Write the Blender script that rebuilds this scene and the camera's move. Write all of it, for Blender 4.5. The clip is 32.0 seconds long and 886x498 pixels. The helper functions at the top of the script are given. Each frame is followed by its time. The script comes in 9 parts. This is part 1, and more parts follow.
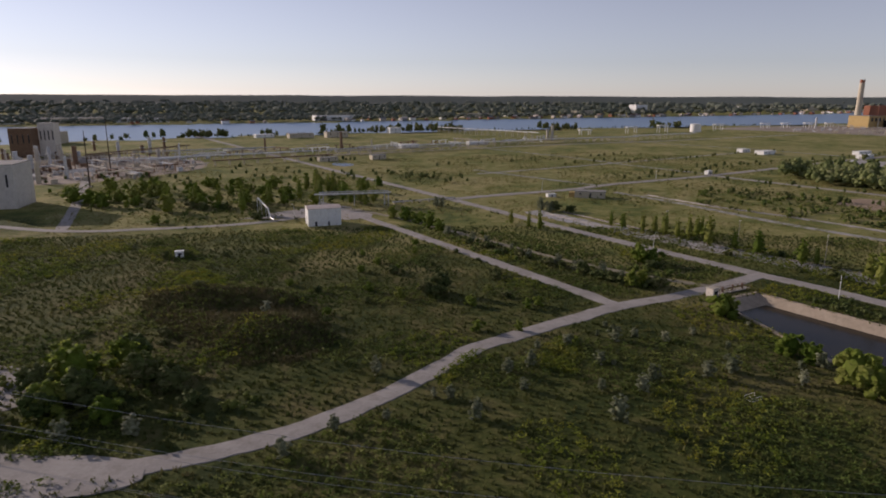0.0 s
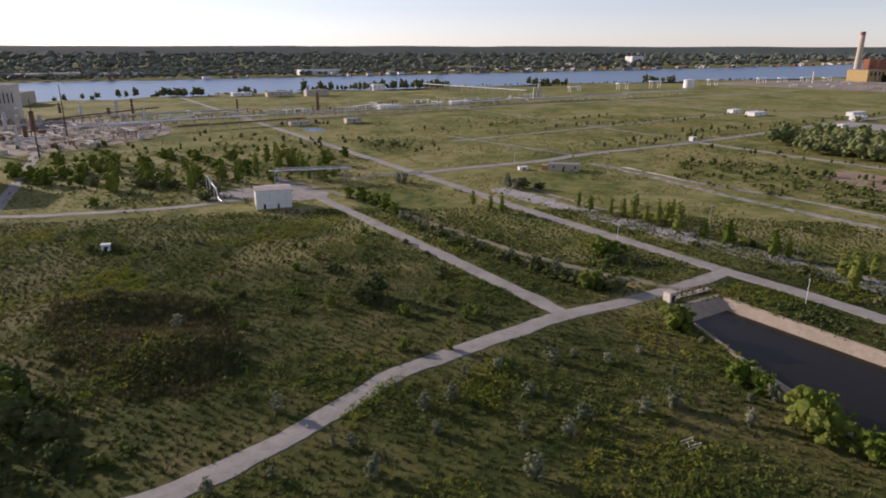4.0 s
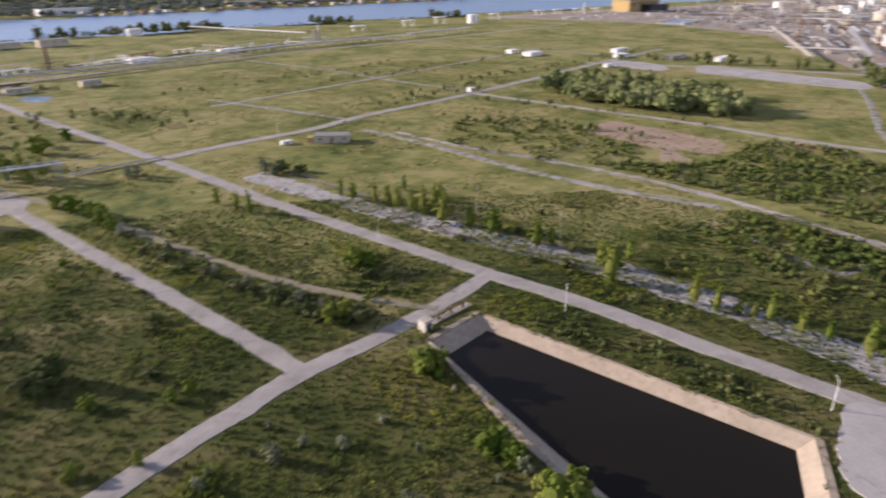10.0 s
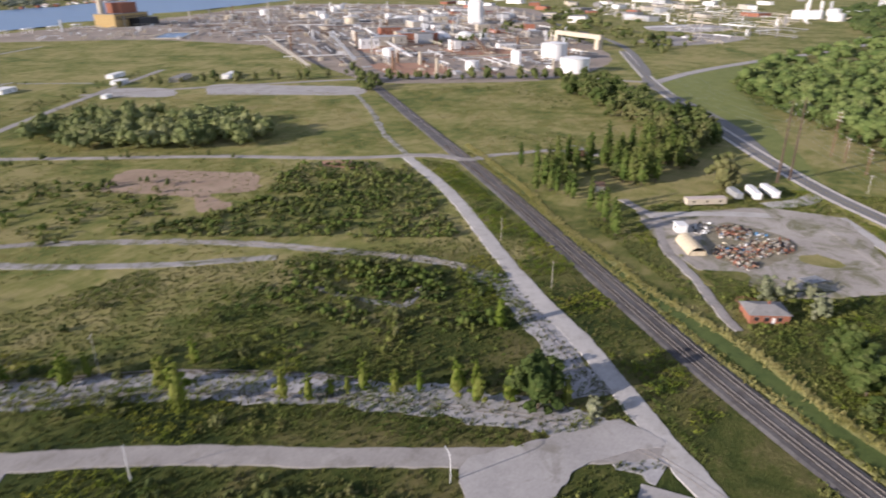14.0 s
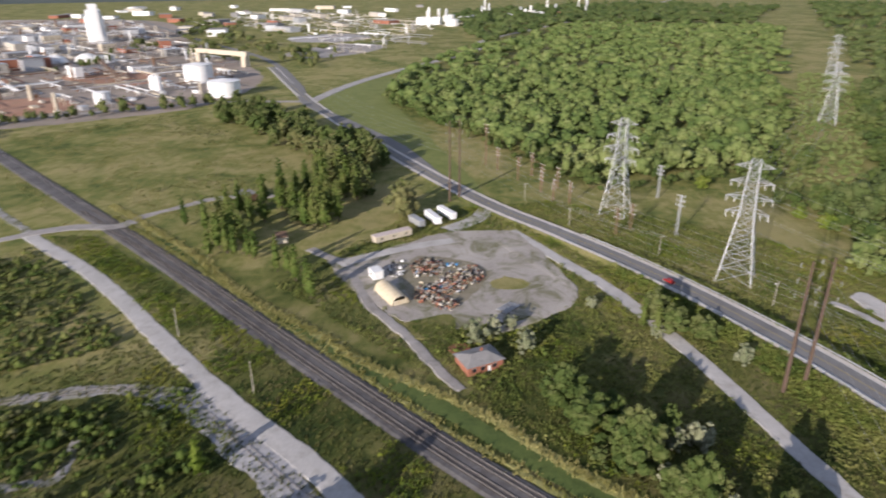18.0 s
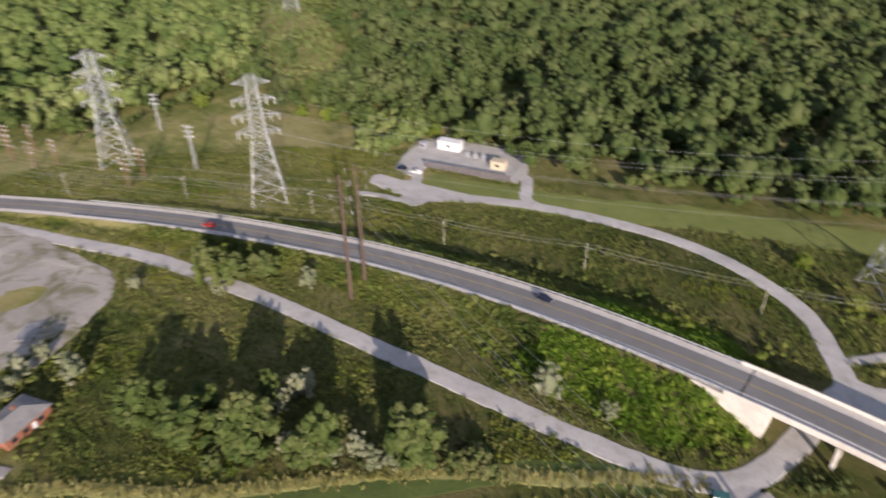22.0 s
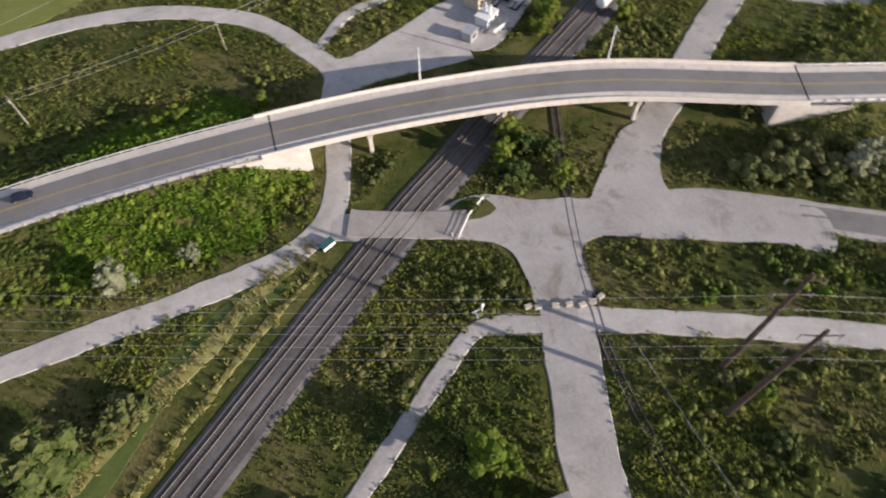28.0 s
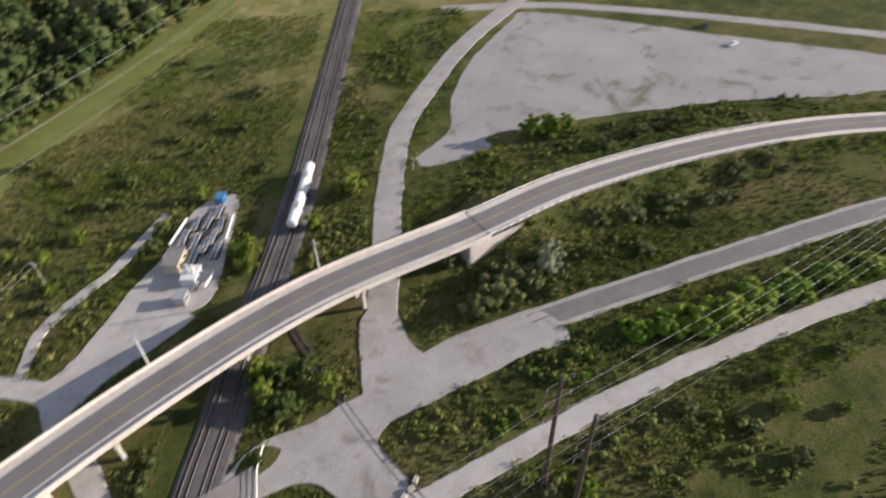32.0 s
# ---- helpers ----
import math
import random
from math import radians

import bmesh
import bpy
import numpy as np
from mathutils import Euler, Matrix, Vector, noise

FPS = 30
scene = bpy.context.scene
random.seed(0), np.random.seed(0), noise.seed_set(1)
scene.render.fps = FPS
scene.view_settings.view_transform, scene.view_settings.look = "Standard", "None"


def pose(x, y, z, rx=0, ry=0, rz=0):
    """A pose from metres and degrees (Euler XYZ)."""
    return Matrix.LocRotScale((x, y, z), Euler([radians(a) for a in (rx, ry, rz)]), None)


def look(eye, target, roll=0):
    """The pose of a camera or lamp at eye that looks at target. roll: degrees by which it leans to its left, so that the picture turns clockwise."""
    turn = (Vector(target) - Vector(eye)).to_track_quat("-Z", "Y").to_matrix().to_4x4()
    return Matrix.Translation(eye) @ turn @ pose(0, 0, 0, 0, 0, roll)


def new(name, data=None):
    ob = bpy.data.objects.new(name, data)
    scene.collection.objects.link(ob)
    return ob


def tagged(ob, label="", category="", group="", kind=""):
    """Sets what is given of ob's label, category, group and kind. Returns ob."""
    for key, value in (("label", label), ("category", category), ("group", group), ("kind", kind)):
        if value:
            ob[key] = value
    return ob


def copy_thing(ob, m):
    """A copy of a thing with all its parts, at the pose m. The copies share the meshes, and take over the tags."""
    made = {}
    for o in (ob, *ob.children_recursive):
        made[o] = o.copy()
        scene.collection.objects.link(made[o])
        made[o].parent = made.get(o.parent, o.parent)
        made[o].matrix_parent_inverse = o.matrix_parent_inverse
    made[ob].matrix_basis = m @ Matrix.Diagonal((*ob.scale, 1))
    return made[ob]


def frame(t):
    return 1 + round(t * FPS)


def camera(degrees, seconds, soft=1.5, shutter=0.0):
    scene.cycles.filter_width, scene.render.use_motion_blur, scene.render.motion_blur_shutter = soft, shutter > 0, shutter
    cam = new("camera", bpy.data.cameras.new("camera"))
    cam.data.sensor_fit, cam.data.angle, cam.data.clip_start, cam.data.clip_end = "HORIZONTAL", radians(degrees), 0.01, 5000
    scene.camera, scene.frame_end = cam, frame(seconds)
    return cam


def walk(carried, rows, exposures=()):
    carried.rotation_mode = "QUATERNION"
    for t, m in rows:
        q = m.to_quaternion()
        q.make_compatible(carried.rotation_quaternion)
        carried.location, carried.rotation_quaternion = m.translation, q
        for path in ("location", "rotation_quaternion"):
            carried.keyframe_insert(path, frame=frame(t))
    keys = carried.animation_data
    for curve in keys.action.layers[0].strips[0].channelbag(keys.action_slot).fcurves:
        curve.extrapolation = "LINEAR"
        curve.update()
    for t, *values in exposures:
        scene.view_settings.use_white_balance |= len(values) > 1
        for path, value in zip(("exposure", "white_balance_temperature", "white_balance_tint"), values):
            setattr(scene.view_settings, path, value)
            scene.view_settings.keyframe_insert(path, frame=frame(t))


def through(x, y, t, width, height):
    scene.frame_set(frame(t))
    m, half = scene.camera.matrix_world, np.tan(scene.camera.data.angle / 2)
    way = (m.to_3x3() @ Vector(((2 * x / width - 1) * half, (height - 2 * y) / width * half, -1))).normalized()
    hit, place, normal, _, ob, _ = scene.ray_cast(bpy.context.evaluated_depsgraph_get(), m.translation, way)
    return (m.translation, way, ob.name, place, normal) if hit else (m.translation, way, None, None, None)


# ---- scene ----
# ---- camera: seconds, eye, yaw to the left of +y, pitch, roll ----
PATH = [
    (0, 0.00, 0.00, 66.00, 0.00, -13.41, 0.19),
    (0.5, 2.59, 2.81, 67.30, -0.04, -14.63, 0.19),
    (1, 5.10, 5.47, 68.59, -0.05, -15.83, 0.23),
    (1.5, 7.48, 8.07, 69.86, -0.13, -17.00, 0.17),
    (2, 9.74, 10.67, 71.15, -0.17, -17.59, 0.16),
    (2.5, 12.07, 13.37, 72.50, -0.18, -17.62, 0.17),
    (3, 14.46, 16.23, 73.89, -0.22, -17.64, 0.16),
    (3.5, 16.90, 19.11, 75.24, -0.28, -17.66, 0.12),
    (5.5, 27.30, 30.26, 80.37, -0.34, -17.62, 0.06),
    (6, 29.97, 32.97, 81.71, -0.32, -17.63, 0.03),
    (6.5, 32.60, 35.59, 82.97, -0.30, -17.62, -0.03),
    (7, 35.20, 38.24, 84.12, -0.40, -17.60, -0.07),
    (7.5, 37.81, 40.95, 85.25, -0.94, -17.57, -0.08),
    (8, 40.32, 44.03, 86.39, -2.13, -19.54, -0.10),
    (8.5, 42.65, 47.68, 87.60, -3.31, -23.03, -0.12),
    (9, 45.10, 51.75, 88.79, -6.74, -23.56, -0.10),
    (9.5, 47.58, 56.11, 89.84, -12.02, -23.54, -0.08),
    (10, 50.10, 60.56, 90.83, -17.48, -23.47, -0.13),
    (10.5, 52.62, 65.01, 91.92, -22.71, -23.42, -0.34),
    (11, 55.26, 69.47, 93.11, -28.08, -23.39, -0.32),
    (11.5, 58.10, 73.84, 94.41, -33.61, -23.40, -0.24),
    (12, 61.22, 77.89, 95.73, -39.10, -23.40, -0.34),
    (12.5, 64.70, 81.62, 97.02, -44.40, -23.32, -0.37),
    (13, 68.58, 85.12, 98.18, -49.32, -23.28, -0.36),
    (13.5, 72.75, 88.28, 99.31, -53.92, -23.21, -0.44),
    (14, 76.98, 91.17, 100.46, -58.16, -23.19, -0.40),
    (14.5, 81.48, 93.66, 101.68, -61.94, -23.15, -0.48),
    (16.5, 99.89, 101.12, 106.48, -76.48, -23.00, -0.47),
    (17, 104.44, 102.36, 107.64, -80.25, -22.96, -0.39),
    (17.5, 108.88, 103.11, 108.82, -83.99, -22.91, -0.39),
    (18, 112.90, 103.50, 109.91, -87.84, -22.88, -0.33),
    (18.5, 116.44, 103.60, 110.93, -92.05, -22.88, -0.31),
    (19, 119.59, 103.32, 111.83, -96.66, -22.87, -0.35),
    (19.5, 122.56, 102.61, 112.43, -102.23, -22.79, -0.36),
    (20, 125.24, 101.49, 112.88, -108.04, -23.48, -0.50),
    (20.5, 127.85, 100.16, 113.32, -113.91, -25.38, -0.58),
    (21, 130.27, 98.62, 113.76, -119.82, -27.39, -0.66),
    (21.5, 132.76, 96.77, 113.99, -125.69, -29.60, -0.77),
    (22, 135.34, 94.73, 114.01, -131.62, -31.89, -0.74),
    (22.5, 137.85, 92.67, 114.13, -137.72, -34.22, -0.76),
    (23, 140.15, 90.68, 114.47, -143.86, -36.57, -0.74),
    (23.5, 142.09, 88.69, 114.90, -150.00, -38.95, -0.68),
    (24, 143.64, 86.61, 115.34, -156.15, -41.27, -0.64),
    (24.5, 144.76, 84.51, 115.67, -161.47, -43.59, -0.53),
    (25, 145.43, 82.53, 116.00, -165.08, -45.88, -0.56),
    (25.5, 145.76, 80.64, 116.43, -168.55, -48.12, -0.78),
    (26, 145.93, 78.81, 116.84, -172.02, -50.37, -0.92),
    (26.5, 145.93, 77.12, 117.27, -175.72, -52.62, -1.17),
    (28.5, 145.62, 71.45, 119.42, -190.97, -59.81, -1.71),
    (29, 145.39, 70.81, 120.10, -194.06, -59.92, -1.78),
    (29.5, 144.95, 70.77, 120.80, -197.95, -59.94, -2.11),
    (30, 144.39, 70.90, 121.43, -202.48, -57.89, -2.36),
    (30.5, 143.91, 71.08, 122.07, -207.02, -54.02, -2.42),
    (31, 143.68, 71.33, 122.86, -211.68, -50.00, -2.39),
    (31.5, 143.62, 71.68, 123.84, -216.38, -45.93, -2.16),
    (32, 143.68, 72.28, 125.07, -220.96, -42.62, -1.84),
]


def path_row(t, x, y, z, yaw, pitch, roll):
    a, b = radians(yaw), radians(pitch)
    ahead = Vector((-math.sin(a) * math.cos(b), math.cos(a) * math.cos(b), math.sin(b)))
    eye = Vector((x, y, z))
    return t, look(eye, eye + ahead, roll)


cam = camera(69.26, 32.0, soft=1.8, shutter=0.9)
walk(cam, [path_row(*r) for r in PATH], exposures=[(0, -0.33, 6450, 25), (1.5, 0.0, 6350, 25), (6, 0.15, 6300, 25), (7.9, 0.0, 6250, 25), (9, 0.75, 6250, 25), (13, 0.68, 6100, 22), (18, 0.58, 6000, 18), (22, 0.66, 6250, 21), (26, 0.66, 6350, 20), (32, 0.66, 6300, 17)])

# ---- sky and sun ----
SUN_EL, SUN_AZ = radians(16), radians(149)   # azimuth from +x towards +y
world = bpy.data.worlds.new("sky")
scene.world = world
world.use_nodes = True
wn = world.node_tree
sky = wn.nodes.new("ShaderNodeTexSky")
sky.sky_type = "NISHITA"
sky.sun_disc = False
sky.sun_elevation = SUN_EL
sky.sun_rotation = math.pi / 2 - SUN_AZ
sky.air_density, sky.dust_density, sky.ozone_density = 0.8, 0.1, 2.5
wn.nodes["Background"].inputs[1].default_value = 0.125
soft_sky = wn.nodes.new("ShaderNodeHueSaturation")
soft_sky.inputs["Saturation"].default_value = 0.5
wn.links.new(sky.outputs[0], soft_sky.inputs["Color"])
wn.links.new(soft_sky.outputs[0], wn.nodes["Background"].inputs[0])
sun = new("sun", bpy.data.lights.new("sun", "SUN"))
sun.data.energy, sun.data.angle, sun.data.color = 5.0, radians(0.6), (1.0, 0.88, 0.71)
sun_dir = Vector((math.cos(SUN_AZ) * math.cos(SUN_EL), math.sin(SUN_AZ) * math.cos(SUN_EL), math.sin(SUN_EL)))
sun.matrix_world = look((0, 0, 300), Vector((0, 0, 300)) - sun_dir)

# ---- materials ----
def mat_nodes(name, rough=0.9, metal=0.0, spec=0.3):
    m = bpy.data.materials.new(name)
    m.use_nodes = True
    n, l = m.node_tree.nodes, m.node_tree.links
    b = n["Principled BSDF"]
    b.inputs["Roughness"].default_value = rough
    b.inputs["Metallic"].default_value = metal
    b.inputs["Specular IOR Level"].default_value = spec
    return m, n, l, b


def ramp(n, l, fac, stops):
    r = n.new("ShaderNodeValToRGB")
    e = r.color_ramp.elements
    while len(e) < len(stops):
        e.new(0.5)
    for k, (p, c) in zip(e, stops):
        k.position, k.color = p, (*c, 1)
    l.new(fac, r.inputs[0])
    return r.outputs[0]


def coords(n, l, scale=(1, 1, 1), turn=0.0):
    g = n.new("ShaderNodeNewGeometry")
    mp = n.new("ShaderNodeMapping")
    mp.inputs["Scale"].default_value = scale
    mp.inputs["Rotation"].default_value = (0, 0, turn)
    l.new(g.outputs["Position"], mp.inputs[0])
    return mp.outputs[0]


def nz(n, l, co, scale, detail=4, rough=0.6, dist=0.0):
    t = n.new("ShaderNodeTexNoise")
    t.inputs["Scale"].default_value, t.inputs["Detail"].default_value = scale, detail
    t.inputs["Roughness"].default_value, t.inputs["Distortion"].default_value = rough, dist
    l.new(co, t.inputs["Vector"])
    return t.outputs["Fac"]


def mix(n, l, fac, a, b, mode="MIX"):
    m = n.new("ShaderNodeMix")
    m.data_type, m.blend_type = "RGBA", mode
    if isinstance(fac, float):
        m.inputs[0].default_value = fac
    else:
        l.new(fac, m.inputs[0])
    for i, v in ((6, a), (7, b)):
        if isinstance(v, tuple):
            m.inputs[i].default_value = (*v, 1)
        else:
            l.new(v, m.inputs[i])
    return m.outputs[2]


def bump(n, l, b, h, strength, dist):
    k = n.new("ShaderNodeBump")
    k.inputs["Strength"].default_value, k.inputs["Distance"].default_value = strength, dist
    l.new(h, k.inputs["Height"])
    l.new(k.outputs[0], b.inputs["Normal"])


def mottled(name, dark, light, scale=0.5, fine=6.0, rough=0.9, metal=0.0, spec=0.3, relief=0.05, stain=None, per_object=0.0):
    """A plain painted, cast or earthen surface: large patches, fine grain and a little relief."""
    m, n, l, b = mat_nodes(name, rough, metal, spec)
    co = coords(n, l)
    big = ramp(n, l, nz(n, l, co, scale, 5), [(0.3, dark), (0.7, light)])
    grain = nz(n, l, co, fine, 4)
    col = mix(n, l, 0.35, big, ramp(n, l, grain, [(0.3, dark), (0.7, light)]))
    if stain:
        col = mix(n, l, ramp(n, l, nz(n, l, co, scale * 2.3, 6, 0.7), [(0.5, (0, 0, 0)), (0.72, (0.7, 0.7, 0.7))]), col, stain)
    if per_object:
        oi = n.new("ShaderNodeObjectInfo")
        col = mix(n, l, per_object, col, ramp(n, l, oi.outputs["Random"], [(0, dark), (1, light)]))
    l.new(col, b.inputs["Base Color"])
    if relief:
        bump(n, l, b, grain, 0.5, relief)
    return m


def leaf_mat(name, stops, through=0.25, grain=1.1, vary=1.0):
    """Leaves: every spray has its own tone, with leafy grain and relief; some light passes through."""
    m, n, l, b = mat_nodes(name, 0.75, 0, 0.15)
    g = n.new("ShaderNodeNewGeometry")
    oi = n.new("ShaderNodeObjectInfo")
    co = coords(n, l)
    fine = nz(n, l, co, grain, 4, 0.7)

    def madd(v, k, plus):
        a = n.new("ShaderNodeMath")
        a.operation = "MULTIPLY_ADD"
        l.new(v, a.inputs[0])
        a.inputs[1].default_value = k
        if isinstance(plus, float):
            a.inputs[2].default_value = plus
        else:
            l.new(plus, a.inputs[2])
        return a.outputs[0]

    t = madd(oi.outputs["Random"], 0.25, -0.46 - 0.25 * vary)
    t = madd(g.outputs["Random Per Island"], 0.25 * vary, t)
    t = madd(nz(n, l, co, 0.035, 3), 1.0, t)
    t = madd(nz(n, l, co, 0.16, 3), 0.7, t)
    t = madd(fine, 0.55 * vary, t)
    col = ramp(n, l, t, [(p, (c[0] * 1.02, c[1], c[2] * 1.2)) for p, c in stops])
    l.new(col, b.inputs["Base Color"])
    k = n.new("ShaderNodeBump")
    k.inputs["Strength"].default_value, k.inputs["Distance"].default_value = 0.8, 0.5
    l.new(fine, k.inputs["Height"])
    l.new(k.outputs[0], b.inputs["Normal"])
    tr = n.new("ShaderNodeBsdfTranslucent")
    l.new(col, tr.inputs[0])
    mx = n.new("ShaderNodeMixShader")
    mx.inputs[0].default_value = through
    l.new(b.outputs[0], mx.inputs[1])
    l.new(tr.outputs[0], mx.inputs[2])
    l.new(mx.outputs[0], n["Material Output"].inputs[0])
    return m


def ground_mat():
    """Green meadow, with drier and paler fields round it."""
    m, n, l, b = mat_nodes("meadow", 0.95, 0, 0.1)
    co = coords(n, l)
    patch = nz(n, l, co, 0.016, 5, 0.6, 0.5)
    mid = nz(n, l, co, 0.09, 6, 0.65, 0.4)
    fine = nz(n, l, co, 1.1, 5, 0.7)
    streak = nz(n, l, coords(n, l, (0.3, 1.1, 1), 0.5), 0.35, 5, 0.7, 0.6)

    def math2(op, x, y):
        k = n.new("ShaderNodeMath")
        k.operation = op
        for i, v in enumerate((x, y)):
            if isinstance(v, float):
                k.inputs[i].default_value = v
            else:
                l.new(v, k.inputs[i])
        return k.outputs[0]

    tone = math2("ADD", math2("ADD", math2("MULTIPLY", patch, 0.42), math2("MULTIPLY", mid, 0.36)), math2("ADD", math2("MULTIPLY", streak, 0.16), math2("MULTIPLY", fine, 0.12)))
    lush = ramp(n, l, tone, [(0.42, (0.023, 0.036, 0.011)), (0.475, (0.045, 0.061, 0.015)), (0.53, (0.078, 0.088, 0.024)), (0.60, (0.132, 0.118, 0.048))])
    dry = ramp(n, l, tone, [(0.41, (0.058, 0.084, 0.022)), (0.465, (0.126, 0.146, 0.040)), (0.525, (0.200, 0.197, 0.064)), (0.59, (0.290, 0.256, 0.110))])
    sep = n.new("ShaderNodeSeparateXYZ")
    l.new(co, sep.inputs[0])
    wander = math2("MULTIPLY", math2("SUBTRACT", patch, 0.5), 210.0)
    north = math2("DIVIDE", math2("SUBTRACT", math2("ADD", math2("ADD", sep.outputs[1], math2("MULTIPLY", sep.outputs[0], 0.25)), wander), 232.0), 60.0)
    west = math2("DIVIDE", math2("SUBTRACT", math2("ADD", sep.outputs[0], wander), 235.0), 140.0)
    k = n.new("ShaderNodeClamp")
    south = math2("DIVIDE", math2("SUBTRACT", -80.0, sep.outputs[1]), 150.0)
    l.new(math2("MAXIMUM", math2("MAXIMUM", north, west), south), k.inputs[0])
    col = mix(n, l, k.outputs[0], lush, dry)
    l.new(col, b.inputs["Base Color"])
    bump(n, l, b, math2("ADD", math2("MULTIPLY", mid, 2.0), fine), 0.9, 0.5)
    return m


def worn(name, dark, light, weeds, cut, scale=0.16, fine=1.6):
    """Gravel that weeds have begun to take over in patches."""
    m, n, l, b = mat_nodes(name, 0.95, 0, 0.2)
    co = coords(n, l)
    grain = nz(n, l, co, fine, 5, 0.7)
    col = ramp(n, l, nz(n, l, co, scale * 0.6, 5), [(0.3, dark), (0.7, light)])
    col = mix(n, l, 0.4, col, ramp(n, l, grain, [(0.35, dark), (0.65, light)]))
    mask = ramp(n, l, nz(n, l, co, scale, 8, 0.72, 0.8), [(cut, (0, 0, 0)), (cut + 0.13, (0.85, 0.85, 0.85))])
    col = mix(n, l, mask, col, weeds)
    l.new(col, b.inputs["Base Color"])
    bump(n, l, b, grain, 0.5, 0.06)
    return m


def water_mat(name, col, rough, scale, strength):
    m, n, l, b = mat_nodes(name, rough, 0, 0.5)
    co = coords(n, l, (1, 2.2, 1), 0.6)
    l.new(ramp(n, l, nz(n, l, co, 0.01, 4), [(0.3, tuple(c * 0.85 for c in col)), (0.7, tuple(c * 1.15 for c in col))]), b.inputs["Base Color"])
    bump(n, l, b, nz(n, l, co, scale, 4), strength, 0.15)
    return m


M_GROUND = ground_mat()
M_RIVER = water_mat("river_water", (0.030, 0.105, 0.230), 0.3, 0.12, 0.4)
M_BASIN = water_mat("basin_water", (0.012, 0.010, 0.007), 0.18, 0.6, 0.05)
M_BASIN.node_tree.nodes["Principled BSDF"].inputs["Specular IOR Level"].default_value = 0.12
M_BANK = mottled("tan_concrete", (0.29, 0.235, 0.175), (0.43, 0.36, 0.28), 0.25, 3.0, 0.9, stain=(0.21, 0.18, 0.14), relief=0.03)
M_STRAW = mottled("reed_litter", (0.175, 0.175, 0.058), (0.33, 0.31, 0.115), 0.35, 2.4, 0.95, stain=(0.12, 0.135, 0.042), relief=0.08)
M_BANKGRASS = mottled("bank_grass", (0.050, 0.082, 0.019), (0.112, 0.142, 0.036), 0.10, 1.6, 0.95, stain=(0.04, 0.062, 0.016), relief=0.08)
M_GRAVEL = mottled("gravel", (0.235, 0.218, 0.203), (0.385, 0.362, 0.338), 0.09, 1.3, 0.95, stain=(0.168, 0.152, 0.124), relief=0.05)
M_PALEGRAVEL = mottled("pale_gravel", (0.34, 0.325, 0.305), (0.52, 0.50, 0.475), 0.09, 1.3, 0.95, stain=(0.27, 0.25, 0.215), relief=0.05)
M_YARD = worn("yard_dust", (0.24, 0.215, 0.19), (0.46, 0.425, 0.38), (0.135, 0.135, 0.06), 0.475, 0.07)
M_SIDING = worn("siding_gravel", (0.236, 0.230, 0.228), (0.470, 0.460, 0.458), (0.085, 0.095, 0.032), 0.535, 0.2)
M_TRACK = mottled("dirt_track", (0.180, 0.160, 0.107), (0.279, 0.246, 0.180), 0.12, 1.4, 0.95, stain=(0.107, 0.107, 0.041), relief=0.05)
M_ASPHALT = mottled("asphalt", (0.15, 0.146, 0.142), (0.22, 0.214, 0.205), 0.08, 2.5, 0.85, stain=(0.13, 0.125, 0.12), relief=0.01)
M_OLDASPH = worn("worn_pavement", (0.27, 0.258, 0.248), (0.45, 0.43, 0.41), (0.22, 0.205, 0.175), 0.54, 0.11)
M_OLDBED = worn("overgrown_gravel", (0.215, 0.206, 0.200), (0.40, 0.385, 0.375), (0.110, 0.116, 0.042), 0.455, 0.16)
M_LOT = worn("cracked_pavement", (0.25, 0.238, 0.232), (0.400, 0.386, 0.377), (0.120, 0.122, 0.072), 0.535, 0.055)
M_CONC = mottled("concrete", (0.36, 0.33, 0.28), (0.52, 0.48, 0.41), 0.3, 3.0, 0.85, stain=(0.24, 0.21, 0.165), relief=0.02)
M_PALECONC = mottled("pale_concrete", (0.510, 0.468, 0.414), (0.673, 0.624, 0.560), 0.3, 3.0, 0.85, stain=(0.388, 0.343, 0.291), relief=0.02)
M_BALLAST = mottled("ballast", (0.042, 0.041, 0.044), (0.175, 0.165, 0.160), 0.05, 1.1, 0.95, stain=(0.060, 0.050, 0.043), relief=0.08)
M_STEEL = mottled("rail_steel", (0.24, 0.215, 0.195), (0.42, 0.39, 0.36), 2.0, 9.0, 0.42, 0.6, relief=0.0)
M_TIE = mottled("tie_wood", (0.05, 0.04, 0.034), (0.13, 0.11, 0.095), 0.8, 9.0, 0.95, relief=0.02, per_object=0.4)
M_WHITE = mottled("white_paint", (0.66, 0.66, 0.65), (0.82, 0.82, 0.80), 0.4, 5.0, 0.55, stain=(0.55, 0.52, 0.46), relief=0.0)
M_GALV = mottled("galvanised_steel", (0.36, 0.37, 0.38), (0.56, 0.57, 0.58), 0.6, 6.0, 0.5, 0.5, relief=0.0)
M_RUST = mottled("rusty_steel", (0.12, 0.07, 0.045), (0.26, 0.17, 0.11), 0.6, 6.0, 0.85, 0.2, relief=0.01)
M_WOODPOLE = mottled("creosoted_pole", (0.055, 0.038, 0.028), (0.13, 0.09, 0.065), 0.9, 7.0, 0.9, relief=0.01)
M_GREYPOLE = mottled("weathered_pole", (0.30, 0.275, 0.23), (0.46, 0.42, 0.36), 0.9, 7.0, 0.9, relief=0.01)
